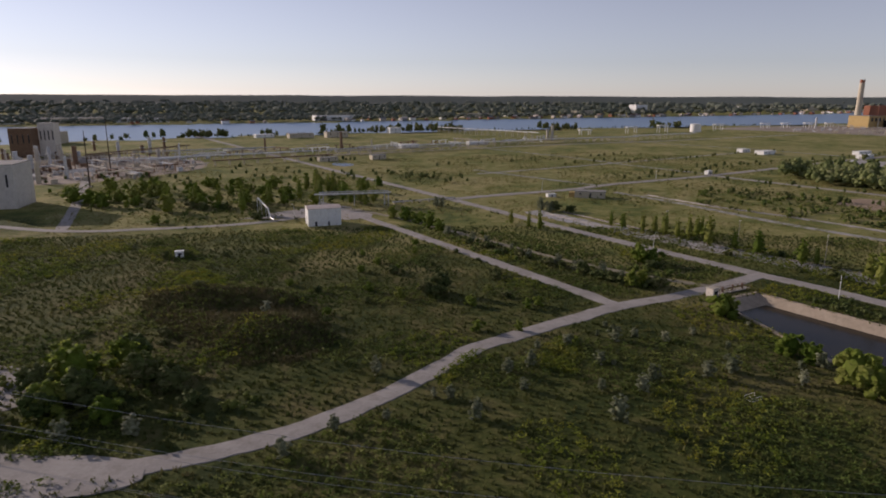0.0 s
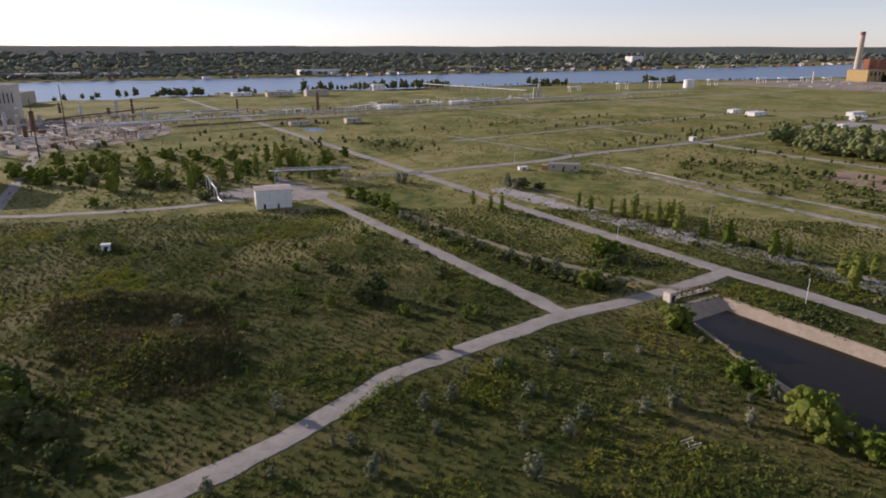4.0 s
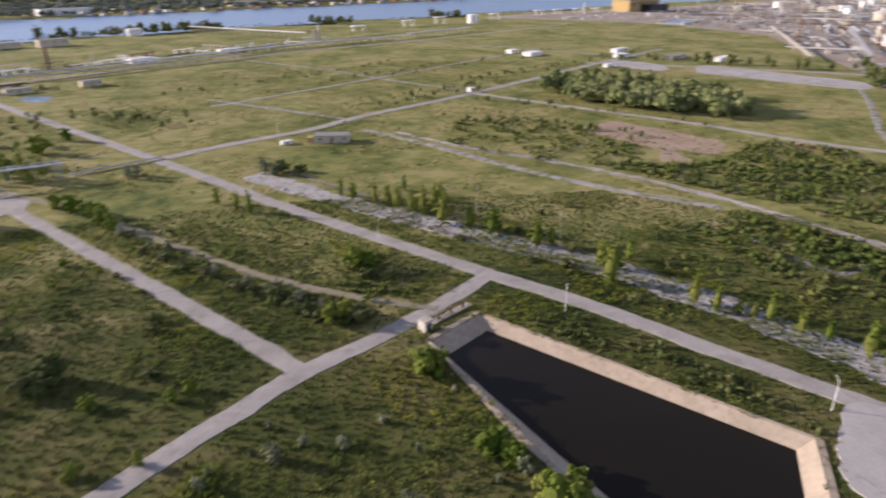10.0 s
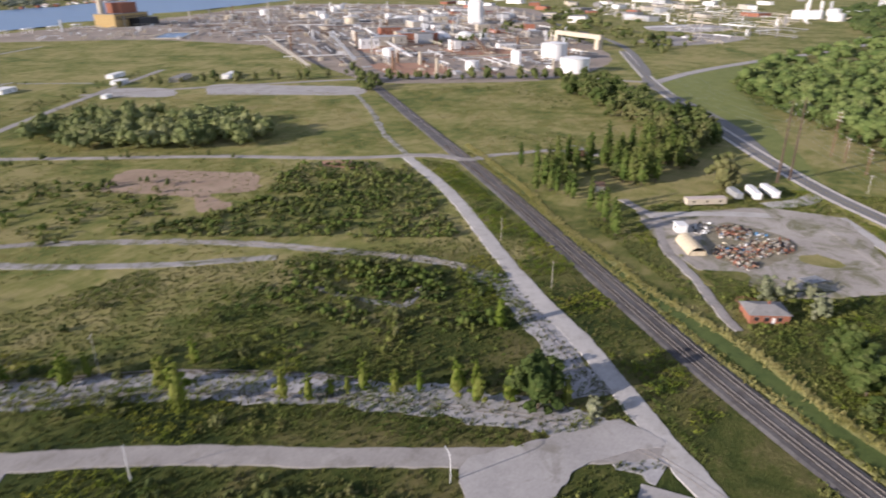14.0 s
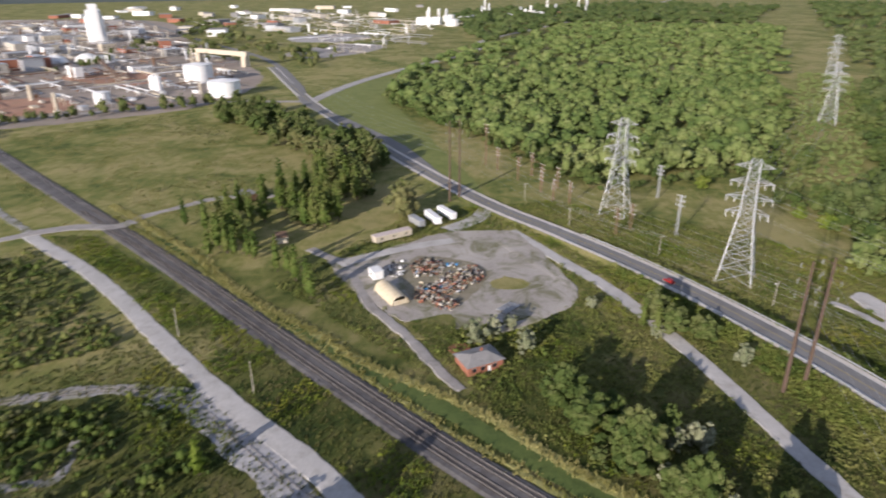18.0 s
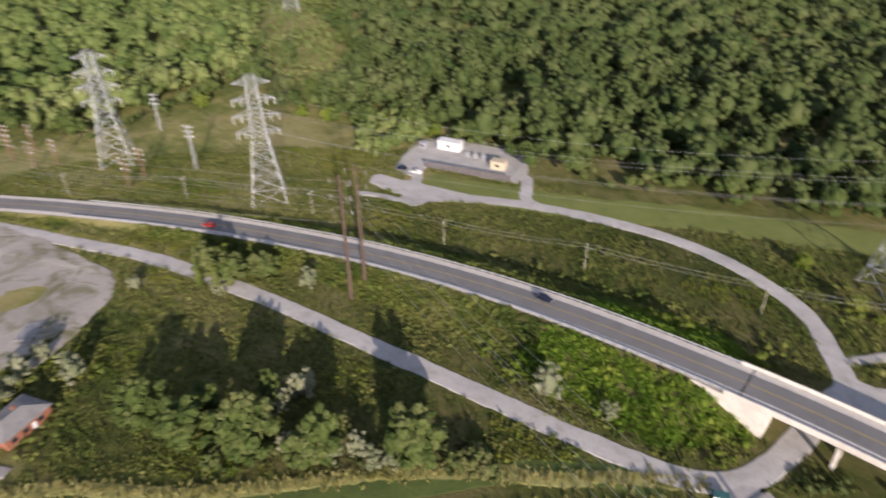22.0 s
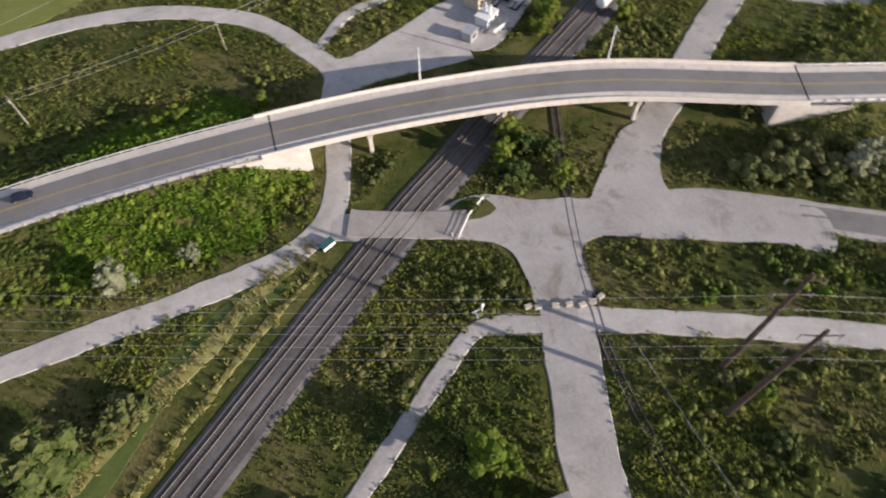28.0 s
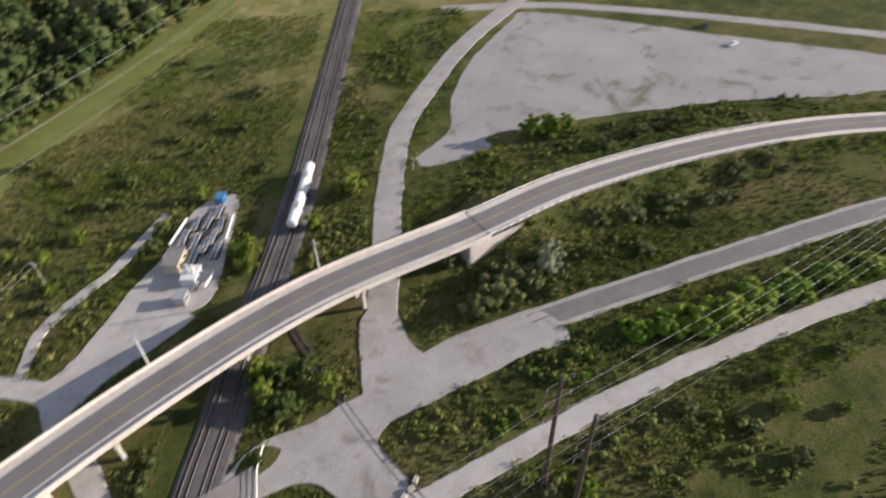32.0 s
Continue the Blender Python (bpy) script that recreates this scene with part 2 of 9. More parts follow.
M_BRICK = mottled("brick_wall", (0.20, 0.075, 0.045), (0.34, 0.14, 0.085), 0.9, 8.0, 0.9, stain=(0.25, 0.16, 0.12), relief=0.02)
M_ROOFGREY = mottled("roof_felt", (0.17, 0.165, 0.16), (0.30, 0.29, 0.28), 0.25, 4.0, 0.9, stain=(0.12, 0.12, 0.115), relief=0.01)
M_SCREEN = mottled("privacy_screen", (0.085, 0.075, 0.078), (0.15, 0.135, 0.135), 0.4, 4.0, 0.8, stain=(0.06, 0.055, 0.05), relief=0.01)
M_DARK = mottled("dark_opening", (0.012, 0.012, 0.014), (0.03, 0.03, 0.032), 0.5, 5.0, 0.5, relief=0.0)
M_BEIGE = mottled("beige_cladding", (0.42, 0.37, 0.28), (0.55, 0.49, 0.38), 0.4, 5.0, 0.8, stain=(0.33, 0.28, 0.21), relief=0.0)
M_YELLOW = mottled("yellow_cladding", (0.36, 0.25, 0.10), (0.46, 0.33, 0.14), 0.2, 3.0, 0.8, relief=0.0)
M_BARK = mottled("bark", (0.06, 0.045, 0.032), (0.14, 0.11, 0.08), 1.5, 9.0, 0.95, relief=0.03)
M_LINE = mottled("road_paint", (0.50, 0.49, 0.46), (0.70, 0.69, 0.65), 0.6, 6.0, 0.8, relief=0.0)
M_YLINE = mottled("yellow_road_paint", (0.32, 0.25, 0.10), (0.45, 0.35, 0.14), 0.6, 6.0, 0.8, relief=0.0)
M_LEAF = leaf_mat("leaves", [(0.2, (0.028, 0.052, 0.011)), (0.45, (0.062, 0.097, 0.020)), (0.65, (0.102, 0.140, 0.031)), (0.9, (0.160, 0.181, 0.055))], 0.35)
M_LEAFDK = leaf_mat("dark_leaves", [(0.2, (0.030, 0.050, 0.012)), (0.45, (0.065, 0.091, 0.022)), (0.65, (0.108, 0.131, 0.034)), (0.9, (0.172, 0.173, 0.058))])
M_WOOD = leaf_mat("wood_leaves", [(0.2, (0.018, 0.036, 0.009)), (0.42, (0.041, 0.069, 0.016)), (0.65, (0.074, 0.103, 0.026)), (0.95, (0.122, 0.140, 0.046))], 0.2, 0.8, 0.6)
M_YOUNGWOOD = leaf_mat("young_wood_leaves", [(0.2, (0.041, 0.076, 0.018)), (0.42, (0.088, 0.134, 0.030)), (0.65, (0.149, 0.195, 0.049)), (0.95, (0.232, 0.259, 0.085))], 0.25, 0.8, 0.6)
M_UPRIGHT = leaf_mat("upright_tree_leaves", [(0.2, (0.044, 0.081, 0.015)), (0.45, (0.090, 0.141, 0.024)), (0.65, (0.145, 0.196, 0.037)), (0.9, (0.220, 0.242, 0.066))], 0.42)
M_BROWNWEED = leaf_mat("brown_weeds", [(0.2, (0.030, 0.034, 0.012)), (0.45, (0.058, 0.060, 0.020)), (0.65, (0.092, 0.086, 0.032)), (0.9, (0.140, 0.118, 0.052))], 0.2, 1.1, 0.6)
M_WILLOW = leaf_mat("willow_leaves", [(0.2, (0.112, 0.150, 0.045)), (0.45, (0.198, 0.240, 0.072)), (0.65, (0.285, 0.318, 0.111)), (0.9, (0.405, 0.413, 0.173))], 0.42)
M_MOWN = mottled("mown_grass", (0.115, 0.145, 0.030), (0.200, 0.215, 0.062), 0.06, 1.2, 0.95, stain=(0.09, 0.12, 0.028), relief=0.06)
M_LEAFYG = leaf_mat("bright_leaves", [(0.2, (0.065, 0.119, 0.013)), (0.45, (0.120, 0.188, 0.020)), (0.65, (0.182, 0.244, 0.032)), (0.9, (0.260, 0.281, 0.058))], 0.5)
M_GOLD = leaf_mat("goldenrod_leaves", [(0.2, (0.081, 0.134, 0.013)), (0.45, (0.121, 0.179, 0.017)), (0.65, (0.172, 0.213, 0.023)), (0.9, (0.265, 0.252, 0.029))], 0.35, 1.1, 0.6)
M_FRESH = leaf_mat("fresh_brush", [(0.2, (0.073, 0.152, 0.012)), (0.45, (0.117, 0.211, 0.017)), (0.65, (0.168, 0.251, 0.024)), (0.9, (0.249, 0.290, 0.041))], 0.35, 1.1, 0.7)
M_WEED = leaf_mat("weed_leaves", [(0.25, (0.038, 0.070, 0.015)), (0.48, (0.090, 0.131, 0.023)), (0.66, (0.158, 0.190, 0.035)), (0.9, (0.255, 0.258, 0.072))], 0.3, 1.1, 0.6)
M_LEAFSILVER = leaf_mat("silver_leaves", [(0.2, (0.070, 0.092, 0.038)), (0.45, (0.134, 0.157, 0.072)), (0.65, (0.204, 0.223, 0.110)), (0.9, (0.292, 0.302, 0.164))], 0.15)
M_REED = leaf_mat("dry_reed", [(0.2, (0.140, 0.165, 0.034)), (0.45, (0.235, 0.245, 0.058)), (0.65, (0.320, 0.310, 0.090)), (0.9, (0.420, 0.395, 0.140))], 0.3)
M_GRASS = leaf_mat("grass_blades", [(0.25, (0.029, 0.047, 0.011)), (0.48, (0.066, 0.084, 0.017)), (0.66, (0.108, 0.118, 0.029)), (0.9, (0.162, 0.146, 0.055))], 0.2, 1.1, 0.5)
M_FIELDGRASS = leaf_mat("field_blades", [(0.2, (0.108, 0.127, 0.030)), (0.45, (0.177, 0.178, 0.047)), (0.65, (0.247, 0.224, 0.071)), (0.9, (0.342, 0.282, 0.124))], 0.35, 1.1, 0.5)
# distance haze is mixed into these leaf colours: paler and bluer
M_FARHAZE = leaf_mat("haze_tinted_leaves", [(0.2, (0.054, 0.073, 0.046)), (0.45, (0.081, 0.104, 0.065)), (0.65, (0.111, 0.133, 0.084)), (0.9, (0.149, 0.163, 0.109))], 0.1, 0.3)
M_PINKROOF = mottled("faded_roof", (0.48, 0.40, 0.36), (0.62, 0.54, 0.49), 0.3, 4.0, 0.6, stain=(0.40, 0.31, 0.26), relief=0.0)
M_CREAM = mottled("cream_paint", (0.47, 0.40, 0.28), (0.60, 0.53, 0.39), 0.4, 5.0, 0.7, stain=(0.40, 0.30, 0.18), relief=0.0)
M_BLUE = mottled("blue_paint", (0.04, 0.17, 0.36), (0.08, 0.27, 0.50), 0.5, 5.0, 0.5, stain=(0.10, 0.15, 0.20), relief=0.0)
M_CARBLUE = mottled("dark_car_paint", (0.012, 0.017, 0.035), (0.022, 0.030, 0.055), 0.5, 5.0, 0.25, 0.3, 0.5, relief=0.0)
M_GREENPAINT = mottled("green_paint", (0.02, 0.085, 0.09), (0.035, 0.13, 0.13), 0.6, 5.0, 0.5, stain=(0.08, 0.14, 0.12), relief=0.0)
M_CARRED = mottled("red_car_paint", (0.26, 0.018, 0.016), (0.36, 0.03, 0.025), 0.5, 5.0, 0.25, 0.2, 0.5, relief=0.0)
M_GLASS = mottled("dark_glass", (0.01, 0.012, 0.015), (0.02, 0.022, 0.026), 0.6, 5.0, 0.08, 0.0, 0.6, relief=0.0)
M_CABLE = mottled("cable_metal", (0.30, 0.30, 0.31), (0.44, 0.44, 0.45), 0.6, 5.0, 0.5, 0.4, relief=0.0)
M_EARTH = mottled("bare_earth", (0.24, 0.17, 0.115), (0.40, 0.30, 0.22), 0.06, 0.9, 0.95, stain=(0.16, 0.145, 0.07), relief=0.05)
M_REDEARTH = mottled("red_earth", (0.30, 0.16, 0.10), (0.42, 0.25, 0.17), 0.05, 0.9, 0.95, stain=(0.22, 0.18, 0.11), relief=0.05)
M_PLANTGROUND = mottled("plant_ground", (0.22, 0.175, 0.14), (0.36, 0.31, 0.26), 0.012, 0.12, 0.95, stain=(0.15, 0.14, 0.09), relief=0.0)
# woods of the backdrop, with bluish distance haze put into the colour
M_HAZERISE = mottled("haze_tinted_woods", (0.056, 0.074, 0.070), (0.087, 0.105, 0.096), 0.004, 0.03, 1.0, relief=0.0)

# ---- building tools ----
def fast_mesh(name, v, f, mat=None, smooth=False):
    """A mesh from arrays of points and of faces that all have the same number of corners."""
    v, f = np.asarray(v, np.float32), np.asarray(f, np.int32)
    me = bpy.data.meshes.new(name)
    me.vertices.add(len(v))
    me.vertices.foreach_set("co", v.ravel())
    k = f.shape[1]
    me.loops.add(f.size)
    me.loops.foreach_set("vertex_index", f.ravel())
    me.polygons.add(len(f))
    me.polygons.foreach_set("loop_start", np.arange(0, f.size, k, dtype=np.int32))
    me.polygons.foreach_set("use_smooth", np.full(len(f), smooth))
    me.update(calc_edges=True)
    if mat:
        me.materials.append(mat)
    return me


def finish(bm, name, mat, smooth=False):
    me = bpy.data.meshes.new(name)
    bm.to_mesh(me)
    bm.free()
    if smooth:
        for p in me.polygons:
            p.use_smooth = True
    me.materials.append(mat)
    return me


def thing(name, at, rz, label, category, group="", kind=""):
    e = new(name)
    e.matrix_world = pose(at[0], at[1], at[2], 0, 0, rz)
    return tagged(e, label, category, group, kind)


def part(name, data, mat, parent, label="", m=None):
    me = finish(data, name, mat) if isinstance(data, bmesh.types.BMesh) else data
    ob = new(name, me)
    ob.parent = parent
    if m is not None:
        ob.matrix_local = m
    if label:
        tagged(ob, label)
    return ob


def structure(name, me, label="", category=""):
    return tagged(new(name, me), label, category, kind="structure")


def box(bm, x0, x1, y0, y1, z0, z1, bevel=0.0):
    r = bmesh.ops.create_cube(bm, size=1, matrix=Matrix.Translation(((x0 + x1) / 2, (y0 + y1) / 2, (z0 + z1) / 2)) @ Matrix.Diagonal((x1 - x0, y1 - y0, z1 - z0, 1)))
    if bevel:
        es = list({e for v in r["verts"] for e in v.link_edges})
        bmesh.ops.bevel(bm, geom=es, offset=bevel, segments=1, affect="EDGES")
    return bm


def boxm(x0, x1, y0, y1, z0, z1, bevel=0.0):
    return box(bmesh.new(), x0, x1, y0, y1, z0, z1, bevel)


def rod(bm, a, b, r, r2=None, seg=6):
    a, b = Vector(a), Vector(b)
    d = b - a
    m = Matrix.Translation((a + b) / 2) @ d.to_track_quat("Z", "Y").to_matrix().to_4x4()
    bmesh.ops.create_cone(bm, cap_ends=True, segments=seg, radius1=r, radius2=r if r2 is None else r2, depth=d.length, matrix=m)
    return bm


def rodm(a, b, r, r2=None, seg=6):
    return rod(bmesh.new(), a, b, r, r2, seg)


def spline(pts, step=4.0):
    """A smooth line through plan points, in even steps."""
    p = np.array(pts, float)
    q = np.vstack([2 * p[0] - p[1], p, 2 * p[-1] - p[-2]])
    out = []
    for i in range(1, len(q) - 2):
        k = max(2, int(np.linalg.norm(q[i + 1] - q[i]) / step))
        t = np.linspace(0, 1, k, endpoint=False)[:, None]
        out.append(0.5 * (2 * q[i] + (q[i + 1] - q[i - 1]) * t + (2 * q[i - 1] - 5 * q[i] + 4 * q[i + 1] - q[i + 2]) * t**2 + (3 * q[i] - q[i - 1] - 3 * q[i + 1] + q[i + 2]) * t**3))
    out.append(p[-1:])
    return np.vstack(out)


def sides(line):
    d = np.gradient(line[:, :2], axis=0)
    d /= np.linalg.norm(d, axis=1)[:, None] + 1e-9
    return np.stack([-d[:, 1], d[:, 0]], 1)


RNG = np.random.default_rng(7)


def sweep(name, line, profile, mat, close=False):
    """A section of (offset to the left, height) points carried along a line of x, y, z."""
    nrm = sides(line)
    k = len(profile)
    v = np.concatenate([np.stack([line[:, 0] + nrm[:, 0] * o, line[:, 1] + nrm[:, 1] * o, line[:, 2] + h], 1)[:, None] for o, h in profile], 1)
    n = len(line)
    idx = np.arange(n * k).reshape(n, k)
    a = idx if close else idx[:, :-1]
    b = np.roll(idx, -1, 1) if close else idx[:, 1:]
    f = np.stack([a[:-1], b[:-1], b[1:], a[1:]], -1).reshape(-1, 4)[:, ::-1]
    return fast_mesh(name, v.reshape(-1, 3), f, mat)


def wander(p, amount, scale, seed):
    """Shifts of plan points that make an outline ragged at two sizes."""
    return np.array([amount * (noise.noise((x * scale, y * scale, seed)) + 0.6 * noise.noise((x * scale * 4, y * scale * 4, seed + 5))) for x, y in p])


def road(name, pts, width, z, mat, label, ragged=0.5, category="road"):
    """A flat way laid on the ground, with uneven worn edges."""
    line = spline(pts, 1.6)
    nrm = sides(line)
    n = len(line)
    l, r = (width / 2 + wander(line, ragged * 1.3, 0.11, k) for k in (1.7, 8.3))
    row = [line + nrm * (l + 0.3)[:, None], line + nrm * l[:, None], line, line - nrm * r[:, None], line - nrm * (r + 0.3)[:, None]]
    hs = [z - 0.25, z, z + 0.05, z, z - 0.25]
    v = np.stack([np.concatenate([p, np.full((n, 1), h)], 1) for p, h in zip(row, hs)], 1)
    idx = np.arange(n * 5).reshape(n, 5)
    f = np.stack([idx[:-1, :-1], idx[1:, :-1], idx[1:, 1:], idx[:-1, 1:]], -1).reshape(-1, 4)
    return structure(name, fast_mesh(name, v.reshape(-1, 3), f, mat), label, category)


def pad(name, pts, z, mat, label, category="pavement", rough=1.5):
    """A paved or gravelled area with an uneven outline."""
    ring = spline(list(pts) + [pts[0]], 1.5 if rough < 2.5 else 4.0)[:-1]
    ring = ring + np.column_stack([wander(ring, rough, 0.13, 2.2), wander(ring, rough, 0.13, 6.6)])
    bm = bmesh.new()
    top = [bm.verts.new((x, y, z)) for x, y in ring]
    low = [bm.verts.new((x, y, z - 0.3)) for x, y in ring]
    bm.faces.new(top)
    for i in range(len(top)):
        j = (i + 1) % len(top)
        bm.faces.new((top[i], low[i], low[j], top[j]))
    bmesh.ops.recalc_face_normals(bm, faces=bm.faces)
    return structure(name, finish(bm, name, mat), label, category)


# leaves and crowns -------------------------------------------------------
def ico(level=1):
    bm = bmesh.new()
    bmesh.ops.create_icosphere(bm, subdivisions=level, radius=1)
    v = np.array([x.co[:] for x in bm.verts])
    f = np.array([[x.index for x in p.verts] for p in bm.faces])
    bm.free()
    return v, f


ICO1, ICO2 = ico(1), ico(2)


def blades(c, size, rng, up=0.3):
    """One irregular four-cornered leaf spray at each point of c."""
    n = len(c)
    a = rng.normal(size=(n, 3))
    a[:, 2] *= 0.6
    a /= np.linalg.norm(a, axis=1)[:, None]
    b = rng.normal(size=(n, 3))
    b[:, 2] += up
    b -= (a * b).sum(1)[:, None] * a
    b /= np.linalg.norm(b, axis=1)[:, None]
    s = size * rng.uniform(0.6, 1.4, (n, 1))
    w = s * rng.uniform(0.5, 1.0, (n, 1))
    v = np.stack([c - a * s * 0.5, c - b * w * 0.5, c + a * s * 0.6, c + b * w * 0.55], 1)
    return v.reshape(-1, 3), np.arange(n * 4).reshape(n, 4)


def lumps(rng, r, h, n, column=False, full=1.0):
    """Centres and radii of the leaf masses on the outside of one crown of radius r between heights h[0] and h[1]."""
    z = (np.arange(n) + rng.uniform(0, 1, n)) / n
    ang = np.arange(n) * 2.4 + rng.uniform(-0.7, 0.7, n)
    if column:
        shape = np.clip(1.15 - 1.0 * z, 0.05, 1) ** 0.7 * np.clip(0.5 + 2.0 * z, 0, 1)
    else:
        shape = np.sqrt(np.clip(1 - (1.55 * z - 0.62) ** 2, 0.02, 1))
    lobe = 1 + 0.2 * np.sin(ang * 2 + rng.uniform(0, 6)) + 0.14 * np.sin(ang * 3 + rng.uniform(0, 6))
    reach = r * rng.uniform(0.5, 0.88, n) * shape * lobe
    rad = rng.uniform(0.16, 0.34, n) * full * r * (0.55 + 0.45 * shape)
    c = np.stack([np.cos(ang) * reach, np.sin(ang) * reach, h[0] + rad * 0.4 + (h[1] - h[0] - rad * 1.1) * z ** 0.9], 1)
    return c, rad


def crown_arrays(rng, r, h, n_lump, n_leaf, size, up=0.3, given=None):
    c, rad = given or lumps(rng, r, h, n_lump)
    pick = rng.integers(0, len(rad), n_leaf)
    d = rng.normal(size=(n_leaf, 3))
    d /= np.linalg.norm(d, axis=1)[:, None]
    d[:, 2] = np.abs(d[:, 2]) * 0.9 - 0.25
    p = c[pick] + d * rad[pick][:, None] * rng.uniform(0.6, 1.3, (n_leaf, 1))
    return blades(p, size, rng, up)


def tri_arrays(rng, given, fine=True, heart=None, plump=1.0):
    """The inner masses of a crown: small ragged bodies round a heart."""
    v0, f0 = ICO2 if fine else ICO1
    vs, fs, at = [], [], 0
    for c, rad in zip(*given):
        vs.append(v0 * rad * rng.uniform(0.55, 1.15, (len(v0), 1)) * (1, 1, 0.8) + c)
        fs.append(f0 + at)
        at += len(v0)
    if heart:
        r, z0, z1, column = heart
        v1, f1 = ICO2 if fine else ICO1
        k = rng.uniform(0.85, 1.1, (len(v1), 1))
        body = v1 * k * (r * 0.5 * plump, r * 0.5 * plump, (z1 - z0) * 0.42)
        if column:
            body[:, :2] *= np.clip(0.95 - 0.6 * v1[:, 2:3], 0.25, 1.2)
        vs.append(body + (0, 0, (z0 + z1) * 0.5 - (z1 - z0) * 0.04))
        fs.append(f1 + at)
    return np.vstack(vs), np.vstack(fs)


def inside(p, poly):
    """Which plan points lie in a polygon."""
    x, y = p[:, 0], p[:, 1]
    q = np.array(poly, float)
    r = np.zeros(len(p), bool)
    for (x0, y0), (x1, y1) in zip(q, np.roll(q, -1, 0)):
        hit = ((y0 > y) != (y1 > y)) & (x < (x1 - x0) * (y - y0) / (y1 - y0 + 1e-12) + x0)
        r ^= hit
    return r


def scatter(poly, spacing, rng, jitter=0.5):
    """Uneven points over a polygon."""
    q = np.array(poly, float)
    xs = np.arange(q[:, 0].min(), q[:, 0].max(), spacing)
    ys = np.arange(q[:, 1].min(), q[:, 1].max(), spacing)
    g = np.stack(np.meshgrid(xs, ys), -1).reshape(-1, 2)
    g = g + rng.uniform(-jitter, jitter, g.shape) * spacing
    return g[inside(g, poly)]


def near_line(p, line, d):
    """Which points lie within d of a line."""
    r = np.full(len(p), 1e9)
    for i in range(0, len(line)):
        r = np.minimum(r, np.hypot(p[:, 0] - line[i, 0], p[:, 1] - line[i, 1]))
    return r < d

# ---- ground, water and ways ----
BASIN_RIM = [(91, 202), (109, 212), (157, 140), (140, 117.5), (108, 122), (99, 160)]
BASIN_WATER = [(94, 197.5), (109, 206.5), (153.5, 140.5), (139, 122), (112, 127), (103, 162)]
BANK_NEAR = [(-1900, -100), (-900, 700), (-529, 965), (-323, 1121), (55, 1330), (427, 1480), (1044, 1730), (2300, 2300), (4300, 3300)]
BANK_FAR = [(-2500, 700), (-1400, 1130), (-801, 1430), (-469, 1590), (65, 1880), (611, 2160), (1642, 2740), (3600, 4200)]
RIVER = BANK_NEAR + BANK_FAR[::-1]


def axis(lo, hi, dense):
    a = list(np.arange(lo, hi, 5.0))
    for c0, c1 in dense:
        a = [x for x in a if not c0 <= x <= c1] + list(np.arange(c0, c1, 1.25))
    step, x = 8.0, hi
    while x < 5300:
        a.append(x)
        x += step
        step = min(step * 1.16, 160)
    step, x = 8.0, lo - 8
    while x > -5300:
        a.append(x)
        x -= step
        step = min(step * 1.16, 160)
    return np.array(sorted(a))


def land_height(p):
    """Low rises and hollows of the ground, flat along the ways."""
    x, y = p[:, 0], p[:, 1]
    z = np.zeros(len(p))
    for cx, cy, rx, ry, h in ((-80, 203, 24, 11, 4.2), (-58, 200, 16, 11, 3.2), (-46, 170, 19, 17, 4.8), (-64, 176, 22, 17, 2.4), (-88, 188, 18, 14, 2.4), (-64, 191, 12, 8, -1.6), (-30, 150, 14, 9, 1.0), (-120, 220, 30, 20, 1.0), (-20, 240, 26, 20, 0.7), (70, 170, 18, 14, -0.5), (10, 225, 22, 16, -0.6)):
        z += h * np.exp(-(((x - cx) / rx) ** 2 + ((y - cy) / ry) ** 2) * 2)
    z[inside(p, BASIN_RIM)] = -5.0
    z[inside(p, RIVER)] = -6.0
    return z


gx, gy = axis(-300, 560, [(86, 164)]), axis(-260, 620, [(111, 219)])
gp = np.stack(np.meshgrid(gx, gy), -1).reshape(-1, 2)
gi = np.arange(len(gp)).reshape(len(gy), len(gx))
gf = np.stack([gi[:-1, :-1], gi[:-1, 1:], gi[1:, 1:], gi[1:, :-1]], -1).reshape(-1, 4)
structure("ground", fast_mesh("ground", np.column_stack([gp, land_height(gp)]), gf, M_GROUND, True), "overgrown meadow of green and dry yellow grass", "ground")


def sheet(name, poly, z, mat, label, category):
    bm = bmesh.new()
    bm.faces.new([bm.verts.new((x, y, z)) for x, y in poly])
    bmesh.ops.recalc_face_normals(bm, faces=bm.faces)
    if next(iter(bm.faces)).normal.z < 0:
        bmesh.ops.reverse_faces(bm, faces=bm.faces)
    return structure(name, finish(bm, name, mat), label, category)


sheet("river_water", [(x, y - 30) for x, y in BANK_NEAR] + [(x, y + 30) for x, y in BANK_FAR[::-1]], -1.2, M_RIVER, "wide blue river with light ripples", "river")
sheet("basin_water", [(88, 208), (112, 218), (162, 139), (140, 112), (104, 120), (95, 160)], -2.3, M_BASIN, "still dark water in a concrete basin", "water")


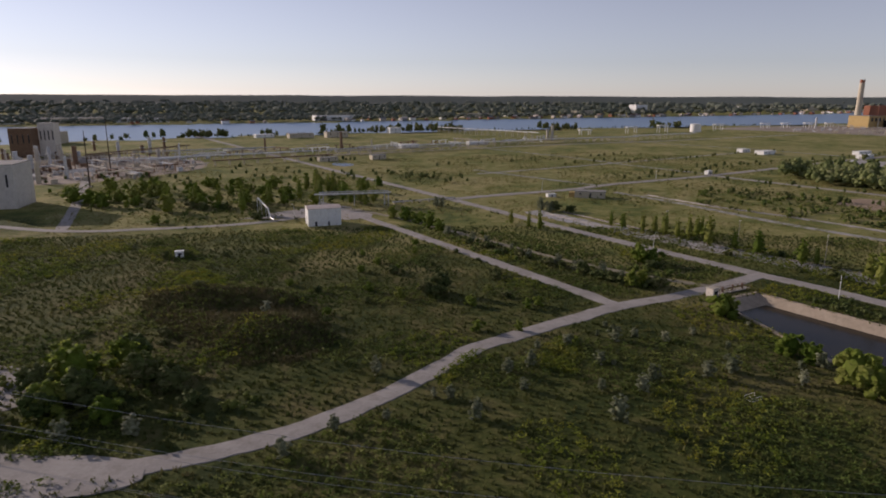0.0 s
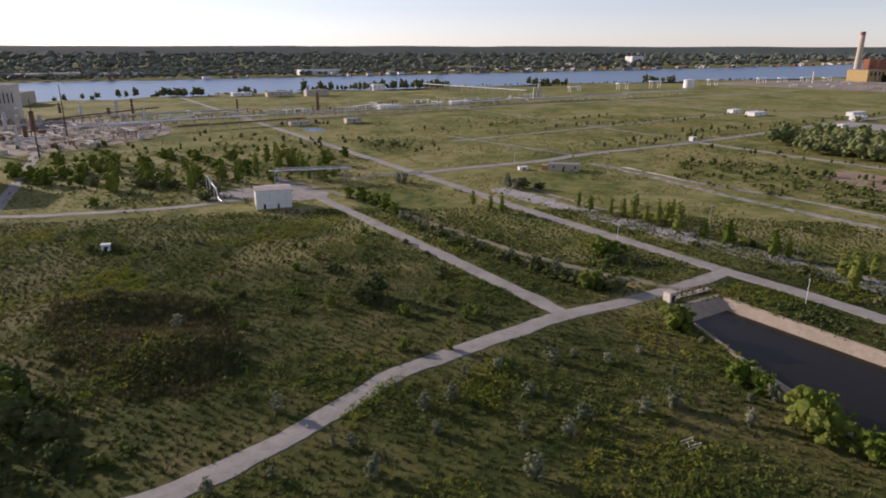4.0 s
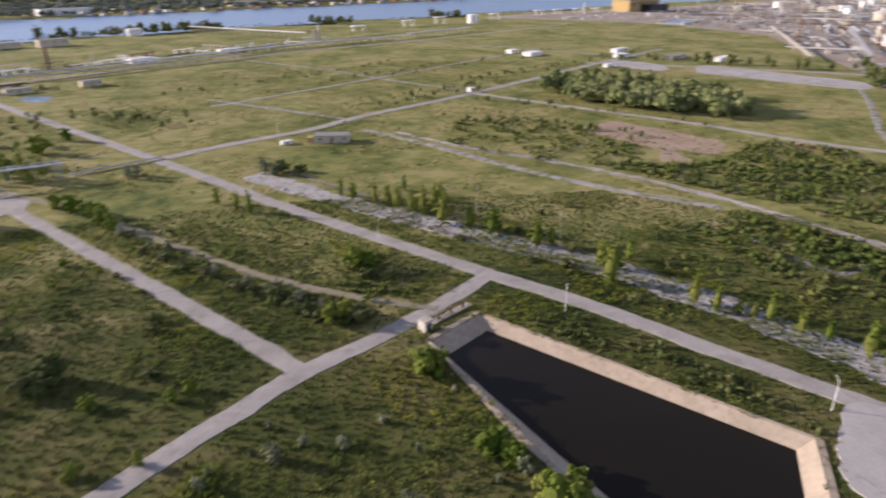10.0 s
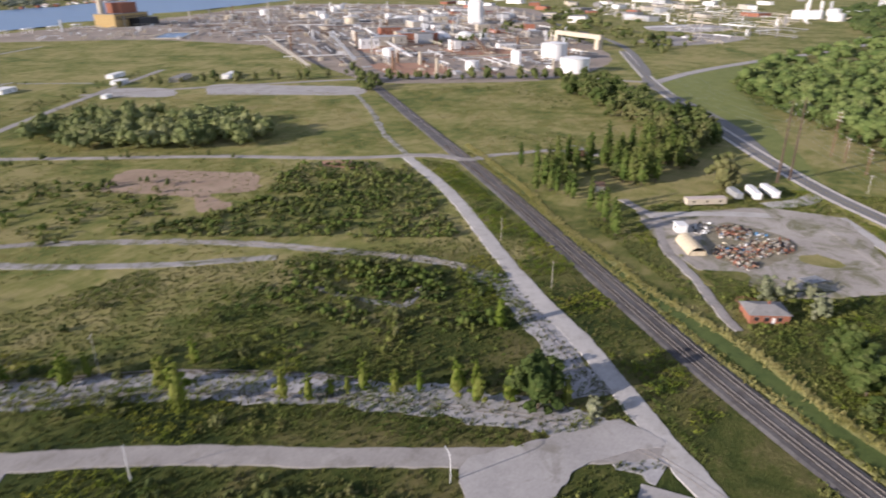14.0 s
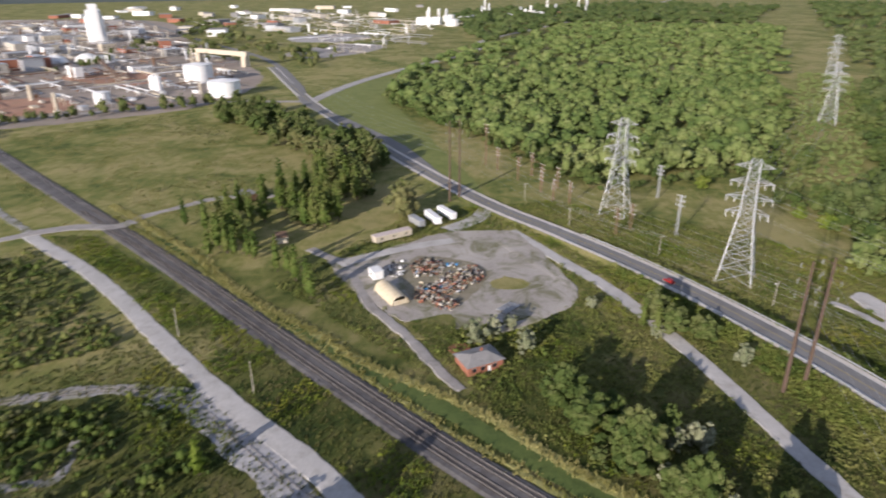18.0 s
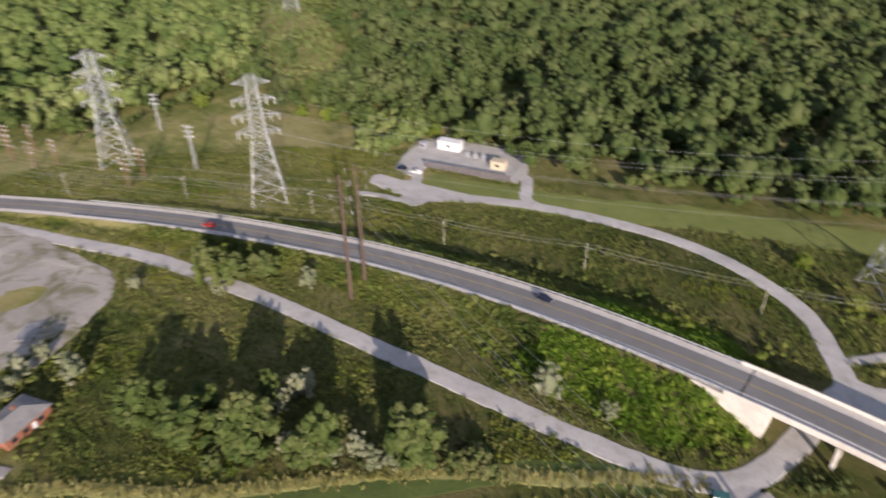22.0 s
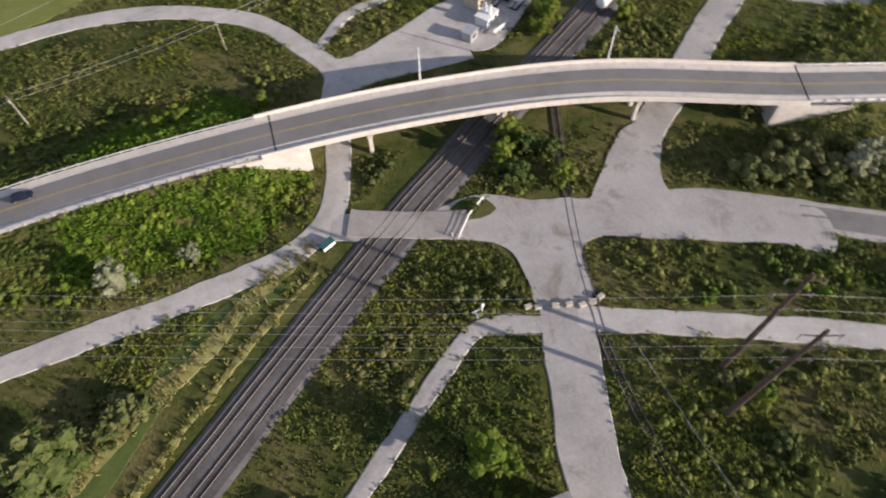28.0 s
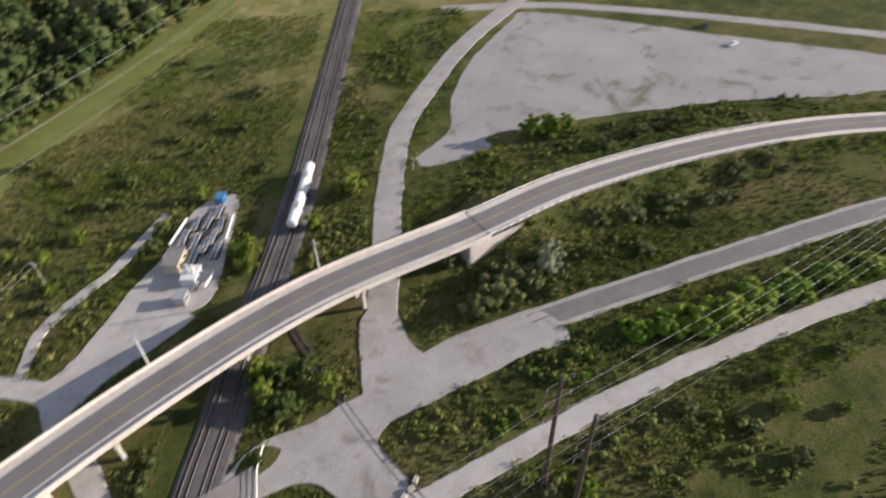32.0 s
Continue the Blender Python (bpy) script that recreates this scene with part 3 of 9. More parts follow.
def basin_wall():
    """Sloped concrete bank and coping round the basin."""
    bm = bmesh.new()
    n = len(BASIN_RIM)
    rim, wat = np.array(BASIN_RIM, float), np.array(BASIN_WATER, float)
    cen = rim.mean(0)
    out = rim + (rim - cen) / np.linalg.norm(rim - cen, axis=1)[:, None] * 1.8
    wat2 = wat + (wat - rim) * 0.6
    rings = [[bm.verts.new((*p, z)) for p in r] for r, z in ((out, -0.3), (out, 0.30), (rim, 0.34), (rim, 0.1), (wat, -2.2), (wat2, -4.6))]
    for a, b in zip(rings, rings[1:]):
        for i in range(n):
            j = (i + 1) % n
            bm.faces.new((a[i], a[j], b[j], b[i]))
    bmesh.ops.recalc_face_normals(bm, faces=bm.faces)
    bmesh.ops.subdivide_edges(bm, edges=bm.edges, cuts=3, use_grid_fill=True)
    return structure("basin_wall", finish(bm, "basin_wall", M_BANK), "sloped tan concrete bank with stained coping", "wall")


basin_wall()

WAYS = {
    "service_road": ([(-130, 92), (-95, 98), (-76, 103), (-58, 104), (-41, 111), (-22, 124), (-3, 146), (7, 160), (19, 170), (34, 181), (56, 197), (78, 208), (103, 223), (121, 236)], 5.8),
    "building_road": ([(57, 198), (34, 234), (9, 272), (-34, 337), (-64, 383), (-85, 412)], 5.6),
    "long_road": ([(-420, 1095), (-176, 706), (7, 415), (61, 326), (97, 272), (122, 235), (143, 205), (162, 172), (180, 143), (194, 122), (204, 110)], 6.4),
    "trackside_road": ([(388, 312), (340, 251), (291, 201), (262, 171), (237, 142), (217, 122), (203, 108), (180, 84), (160, 62)], 6.2),
    "cross_road": ([(9, 420), (41, 439), (93, 465), (132, 495), (230, 553), (416, 680), (560, 775)], 7.0),
    "field_road": ([(231, 553), (276, 484), (328, 405), (360, 343), (386, 309)], 5.5),
    "old_siding_path": ([(122, 452), (150, 405), (181, 341), (208, 299), (224, 280), (236, 266)], 4.6),
    "middle_track": ([(-62, 386), (-20, 345), (20, 295), (50, 258), (78, 232), (98, 219)], 2.8),
}
WAY_LINES = {}
for i, (k, (pts, w)) in enumerate(WAYS.items()):
    tr = k in ("middle_track",)
    road(k, pts, w, 0.14 + 0.012 * i, M_TRACK if tr else M_OLDBED if k == "old_siding_path" else M_PALEGRAVEL if k == "trackside_road" else M_GRAVEL, "pale worn gravel road across the meadow" if not tr else "faint dirt track through the grass", 0.9 if tr else 0.5)
    WAY_LINES[k] = (spline(pts, 4.0), w)

# overpass: plan line with heights
OVER = [(1000, 365, 0.3), (759, 263, 0.3), (630, 200, 0.3), (511, 136, 0.4), (436, 91, 0.6), (391, 57, 1.0), (350, 29, 1.8), (311, 8, 2.9), (272, -9, 4.3), (225, -23, 6.2), (174, -32, 7.8), (132, -36, 8.4), (93, -35.5, 8.4), (49, -27.5, 7.6), (11, -22, 6.4), (-31, -9, 4.8), (-72, 9, 3.0), (-105, 30, 1.6), (-160, 75, 0.4), (-240, 150, 0.3)]
over = spline(OVER, 3.0)
over[:, 1] += 0.85
over[:, :2] -= sides(over) * 0.95
DECK_A, DECK_B = 172.0, 46.0
ABUT_A, ABUT_B = 163.5, 53.0
on_deck = (over[:, 0] < DECK_A) & (over[:, 0] > DECK_B)
i0, i1 = np.where(on_deck)[0][[0, -1]]
iA, iB = int(np.argmin(np.abs(over[:, 0] - ABUT_A))), int(np.argmin(np.abs(over[:, 0] - ABUT_B)))
HALF = 6.0
structure("overpass_road", sweep("overpass_road", over, [(HALF, -0.35), (HALF, 0.0), (0, 0.07), (-HALF, 0.0), (-HALF, -0.35)], M_ASPHALT), "grey asphalt two-lane road rising to the overpass", "road")
for nm, o, w, mt in (("edge_line", 3.85, 0.11, M_LINE), ("edge_line", -3.85, 0.11, M_LINE), ("centre_line", 0.18, 0.08, M_YLINE), ("centre_line", -0.18, 0.08, M_YLINE)):
    h = 0.075 - abs(o) * 0.0114
    structure(nm, sweep(nm, over, [(o + w, h + 0.01), (o - w, h + 0.01)], mt), "painted road marking line", "road marking")
for nm, o, hi, lo in (("shoulder", 5.0, 0.02, 0.045), ("shoulder", -5.0, 0.045, 0.02)):
    structure(nm, sweep(nm, over, [(o + 0.96, hi), (o - 0.96, lo)], M_PALECONC), "pale dusty concrete road shoulder", "road")


def embankment(name, a, b, end):
    """Grassy slopes under the road, drawn in to the wing walls at the bridge."""
    line = over[a:b]
    nrm = sides(line)
    far = np.hypot(line[:, 0] - over[end, 0], line[:, 1] - over[end, 1])
    w = np.clip(far / 17.0, 0, 1)[:, None]
    vs = []
    for s in (1, -1):
        for o, h in ((HALF - 0.2, -0.12), (HALF + 0.35, -0.15)):
            vs.append(np.column_stack([line[:, :2] + s * nrm * o, (line[:, 2] + h) * w[:, 0] - 0.1 * (1 - w[:, 0])]))
        toe = HALF + 0.4 + (0.8 + line[:, 2:3] * 1.9) * w
        vs.append(np.column_stack([line[:, :2] + s * nrm * toe, np.full(len(line), -0.1)]))
    order = [2, 1, 0, 3, 4, 5]
    v = np.stack([vs[k] for k in order], 1)
    n, k = v.shape[:2]
    idx = np.arange(n * k).reshape(n, k)
    f = np.stack([idx[:-1, :-1], idx[1:, :-1], idx[1:, 1:], idx[:-1, 1:]], -1).reshape(-1, 4)
    return structure(name, fast_mesh(name, v.reshape(-1, 3), f, M_GROUND), "grassy road embankment", "embankment")


def slope_points(a, b, end, step, rng):
    """Uneven points on the embankment's slopes, with their heights."""
    out = []
    for i in range(a, b):
        q = over[i]
        n = sides(over[max(i - 1, 0):i + 2])[1 if i else 0]
        w = min(1.0, math.hypot(q[0] - over[end, 0], q[1] - over[end, 1]) / 17.0)
        for s in (1, -1):
            run = (0.8 + q[2] * 1.9) * w
            for _ in range(max(1, int(run * 3.0 / step**2))):
                u = rng.uniform(0.05, 1.15)
                o = s * (HALF + 0.6 + run * u)
                d = rng.uniform(-1.8, 1.8)
                out.append((q[0] + n[0] * o - n[1] * d, q[1] + n[1] * o + n[0] * d, max(0.0, (q[2] - 0.2) * (1 - u)) * w - 0.05))
    return np.array(out)


embankment("embankment_west", 0, iA + 1, iA)
embankment("embankment_east", iB, len(over), iB)

# railway
RAIL = [(1178.7, 1137.3), (898.7, 827.3), (603.7, 499.3), (488.7, 372.3), (407.7, 282.3), (350.7, 219.8), (298.7, 165.3), (267.7, 132.3), (245.7, 108.3), (227.7, 87.3), (200, 53), (184, 34.5), (175, 24), (160, 7), (143, -12), (132, -23), (120.5, -35), (98, -57), (73, -82), (43, -115), (-30, -196), (-150, -330), (-600, -830)]
rail_xy = spline(RAIL, 3.0)
rail = np.column_stack([rail_xy, np.zeros(len(rail_xy))])
structure("ballast_bed", sweep("ballast_bed", rail, [(3.0, -0.1), (2.0, 0.40), (-2.2, 0.46), (-7.0, 0.40), (-8.2, -0.1)], M_BALLAST), "dark stained railway ballast bed", "railway")

# ways south of the tracks and under the overpass
WAYS2 = {
    "creek_road": ([(396, 82), (360, 62), (333, 47), (288, 31), (251, 21), (220, 12.5), (198, 7), (183, 2.5), (170, -2), (160, -11), (157, -27), (157, -45), (156, -56), (162, -65), (178, -81), (208, -89), (239, -85), (274, -71), (312, -46), (331, -42)], 5.6, M_PALEGRAVEL),
    "crossing_road": ([(160, -8), (137, -5), (117, -2), (100, -2)], 7.0, M_OLDASPH),
    "east_road": ([(112, -3), (98, -2), (78, -1), (48, 9), (-3, 28), (-54, 48), (-140, 86), (-260, 150)], 8.0, M_OLDASPH),
    "north_road": ([(99, 0), (95, -6), (86, -19), (68, -40), (50, -61), (25, -86), (5, -99), (-40, -122), (-89, -138), (-180, -165)], 8.0, M_OLDASPH),
    "plant_road": ([(113, -4), (113, 13), (115, 28), (117, 45), (118, 62), (126, 84), (150, 100), (190, 106)], 10.5, M_OLDASPH),
    "lane": ([(112, 22), (85, 28), (43, 39), (-20, 62), (-90, 96)], 5.0, M_PALEGRAVEL),
    "side_path": ([(119, 22), (132, 21), (140, 28), (149, 38), (158, 48), (170, 62)], 3.4, M_OLDASPH),
    "equipment_road": ([(157, -52), (145, -56), (132, -58), (120, -60)], 9.0, M_PALEGRAVEL),
    "creek_path": ([(160, -66), (151, -78), (137, -85), (128, -88), (116, -95), (106, -101)], 2.8, M_PALEGRAVEL),
}
for i, (k, (pts, w, mt)) in enumerate(WAYS2.items()):
    road(k, pts, w, 0.16 + 0.012 * i, mt, "pale gravel lane" if mt is M_PALEGRAVEL else "worn grey paved road", 0.35)
    WAY_LINES[k] = (spline(pts, 4.0), w)
APRON = [(136, -1), (140, -7), (130, -11), (123, -11), (114, -8), (106, -7), (102, -6), (97, -13), (88, -25), (79, -25), (83, -13), (83.5, -6), (79, -2), (61, 3), (52, 6), (54, 16), (66, 12), (90, 6.5), (103, 4), (107.5, 8), (108, 18), (119, 18), (120, 12), (122, 5), (127, 1)]
pad("crossing_apron", APRON, 0.30, M_OLDASPH, "worn pavement where the roads meet", rough=0.4)
YARD = [(360, 162), (366, 147), (380, 128), (390, 119), (395, 103), (395, 83), (382, 75), (359, 67), (339, 63), (325, 63), (314, 73), (311, 85), (304, 102), (309, 125), (324, 138), (337, 150)]
pad("yard", YARD, 0.22, M_YARD, "dusty pale gravel yard with weeds breaking through", rough=1.6)
LOT = [(31, -71), (31, -64), (8, -57), (3, -63), (-24, -50), (-61, -28), (-90, -8), (-113, 12), (-128, 20), (-150, 40), (-180, 56), (-158, 9), (-124, -56), (-109, -88), (-87, -126), (-72, -124), (-37, -111), (-7, -93), (10, -76)]
pad("parking_lot", LOT, 0.12, M_LOT, "empty cracked parking lot with weeds", "parking lot", 0.7)
road("lot_road", [(-60, -158), (-86, -138), (-106, -117), (-134, -75), (-159, -32), (-177, 1), (-215, 70), (-260, 140)], 7.0, 0.15, M_OLDASPH, "worn grey road along the parking lot", 0.3)
PLANT_APRON = [(208, 122), (206, 110), (198, 116), (187, 124), (175, 126), (168, 123), (158, 118), (152, 126), (160, 137), (174, 147), (186, 140), (196, 132)]
pad("plant_apron", PLANT_APRON, 0.32, M_OLDASPH, "worn pavement by the plant gate")

road("east_asphalt", [(57, 6), (48, 9), (-3, 28), (-54, 48), (-140, 86), (-260, 150)], 5.4, 0.255, M_ASPHALT, "grey asphalt lane with gravel edges", 0.12)

MOWN = [(316, -56), (300, -62), (272, -77), (250, -91), (222, -110), (190, -127), (160, -144), (132, -168), (104, -184), (66, -208), (28, -234), (-40, -280)]
road("mown_strip", MOWN, 17.0, 0.10, M_MOWN, "mown light green grass strip below the power line", 1.6, "grass")
LAWN = [(745, 257), (917, 199), (730, 171), (601, 135), (488, 102), (444, 92), (476, 111), (528, 142), (622, 192)]
pad("lawn", LAWN, 0.07, M_MOWN, "mown bright green lawn between road and wood", "grass", 1.2)
pad("yard_lawn", [(374, 155), (380, 143), (383, 140), (378, 127), (371, 134), (364, 145)], 0.10, M_MOWN, "small bright lawn beside the trailers", "grass", 0.5)
pad("gravel_patch", [(-125, 150), (-104, 148), (-92, 138), (-93, 126), (-110, 120), (-130, 130)], 0.10, M_GRAVEL, "bare gravel patch in the meadow", "ground patch", 1.2)
pad("junction_gravel", [(-112, 104), (-90, 109), (-74, 108), (-60, 107), (-54, 104), (-54, 99), (-64, 95), (-85, 94), (-105, 94)], 0.20, M_GRAVEL, "broad gravel where the tracks meet", "pavement", 0.8)
pad("crossing_island", [(133, -9), (129, -11), (125, -10), (123, -7), (127, -5), (133, -6)], 0.36, M_GROUND, "small grass island beside the level crossing", "ground patch", 0.3)
road("trackside_crossing", [(386, 309), (395, 292), (396, 273), (404, 267)], 7.0, 0.50, M_GRAVEL, "dirt level crossing over the railway", 0.5, "crossing")
road("tree_lane", [(402, 268), (411, 266), (422, 257), (441, 238), (446, 210), (440, 196)], 5.0, 0.20, M_GRAVEL, "gravel lane between field and trees", 0.6)

# ---- plants ----
def leafy(rng, r, h, n_lump, n_leaf, size, fine=True, up=0.3, column=False, full=1.0):
    """One crown as triangles: uneven leafy masses with many loose sprays over them."""
    given = lumps(rng, r, h, n_lump, column, full)
    cv, cf = tri_arrays(rng, given, fine, (r, h[0], h[1], column), 1.0 if full < 1.2 else 1.55)
    bv, bf = crown_arrays(rng, r, h, n_lump, n_leaf, size, up, given)
    t = np.vstack([bf[:, [0, 1, 2]], bf[:, [0, 2, 3]]])
    return np.vstack([cv, bv]), np.vstack([cf, t + len(cv)])


def trunk_mesh(rng, h, r, limbs, spread):
    bm = bmesh.new()
    lean = Vector((rng.normal(0, 0.2), rng.normal(0, 0.2), 0))
    top = lean + Vector((0, 0, h * 0.8))
    rod(bm, (0, 0, -0.3), lean * 0.4 + Vector((0, 0, h * 0.35)), r, r * 0.75, 7)
    rod(bm, lean * 0.4 + Vector((0, 0, h * 0.34)), top, r * 0.75, r * 0.2, 7)
    for i in range(limbs):
        a = i * 2.4 + rng.uniform(0, 0.8)
        s = lean * 0.4 + Vector((0, 0, h * rng.uniform(0.28, 0.5)))
        rod(bm, s, s + Vector((math.cos(a) * spread, math.sin(a) * spread, h * rng.uniform(0.15, 0.3))), r * 0.4, r * 0.12, 5)
    return finish(bm, "trunk", M_BARK)


KINDS = {}


def tree_kind(key, name, label, category, mat, r, h, base, n_lump, n_leaf, size, trunk_r, limbs=4, up=0.3, variants=3, column=False):
    """Builds the first plants of a kind, out of which the others are copied."""
    out = []
    for s in range(variants):
        rng = np.random.default_rng(hash((len(key), ord(key[0]), ord(key[-1]), s)) % 9973)
        hs, rs = h * (0.9 + 0.1 * s), r * (1.08 - 0.08 * s)
        v, f = leafy(rng, rs, (base, hs), n_lump, n_leaf, size, True, up, column)
        out.append((fast_mesh("crown", v, f, mat), trunk_mesh(rng, hs, trunk_r, limbs, rs * 0.6)))
    KINDS[key] = (name, label, category, out, [])


GROWN = dict(broad=1.65, dark=1.65, tall=1.8, poplar=1.7, bright=1.3, silver=1.05, bush=1.15, hedge=1.0)
PLANT_RNG = np.random.default_rng(11)


def plant(key, x, y, scale=1.0, z=0.0, stretch=1.0):
    name, label, category, variants, first = KINDS[key]
    k = int(PLANT_RNG.integers(0, len(variants)))
    rz = PLANT_RNG.uniform(0, 360)
    s = scale * GROWN[key] * PLANT_RNG.uniform(0.88, 1.12)
    m = pose(x, y, z, 0, 0, rz) @ Matrix.Diagonal((s, s, s * stretch, 1))
    got = dict(first).get(k)
    if got is None:
        e = new(name)
        tagged(e, label, category, group=name + "s")
        part("crown", variants[k][0], None, e)
        part("trunk", variants[k][1], None, e)
        e.matrix_world = m
        first.append((k, e))
        return e
    o = copy_thing(got, Matrix.Identity(4))
    o.matrix_basis = m
    return o


tree_kind("broad", "broadleaf_tree", "broad green tree with a rounded uneven crown", "tree", M_LEAF, 5.2, 11, 0.9, 34, 1600, 0.35, 0.28)
tree_kind("dark", "dark_tree", "dark green dense tree beside the fields", "tree", M_LEAFDK, 5.0, 12, 0.8, 30, 950, 0.42, 0.3)
tree_kind("poplar", "poplar", "slender upright light green poplar", "tree", M_LEAFYG, 1.9, 7.5, 0.2, 20, 420, 0.30, 0.14, 3, 0.9, 3, True)
tree_kind("tall", "tall_tree", "tall upright green tree with a long crown", "tree", M_UPRIGHT, 2.5, 13.5, 0.5, 34, 900, 0.40, 0.24, 4, 0.7, 3, True)
tree_kind("bright", "bright_shrub", "bright yellow-green leafy shrub in the grass", "shrub", M_LEAFYG, 2.4, 4.2, 0.0, 18, 420, 0.30, 0.10, 4, 0.5)
tree_kind("silver", "silver_shrub", "pale silvery olive shrub in the grass", "shrub", M_LEAFSILVER, 1.7, 4.3, 0.0, 24, 620, 0.24, 0.10, 5, 0.4)
tree_kind("bush", "green_bush", "dark green bush growing in rough grass", "shrub", M_LEAFDK, 2.3, 3.0, -0.1, 18, 400, 0.30, 0.10, 4, 0.4)
tree_kind("hedge", "rounded_shrub", "large rounded green shrub beside the road", "shrub", M_FRESH, 4.4, 5.0, -0.3, 34, 1100, 0.30, 0.16, 5, 0.4, 2)

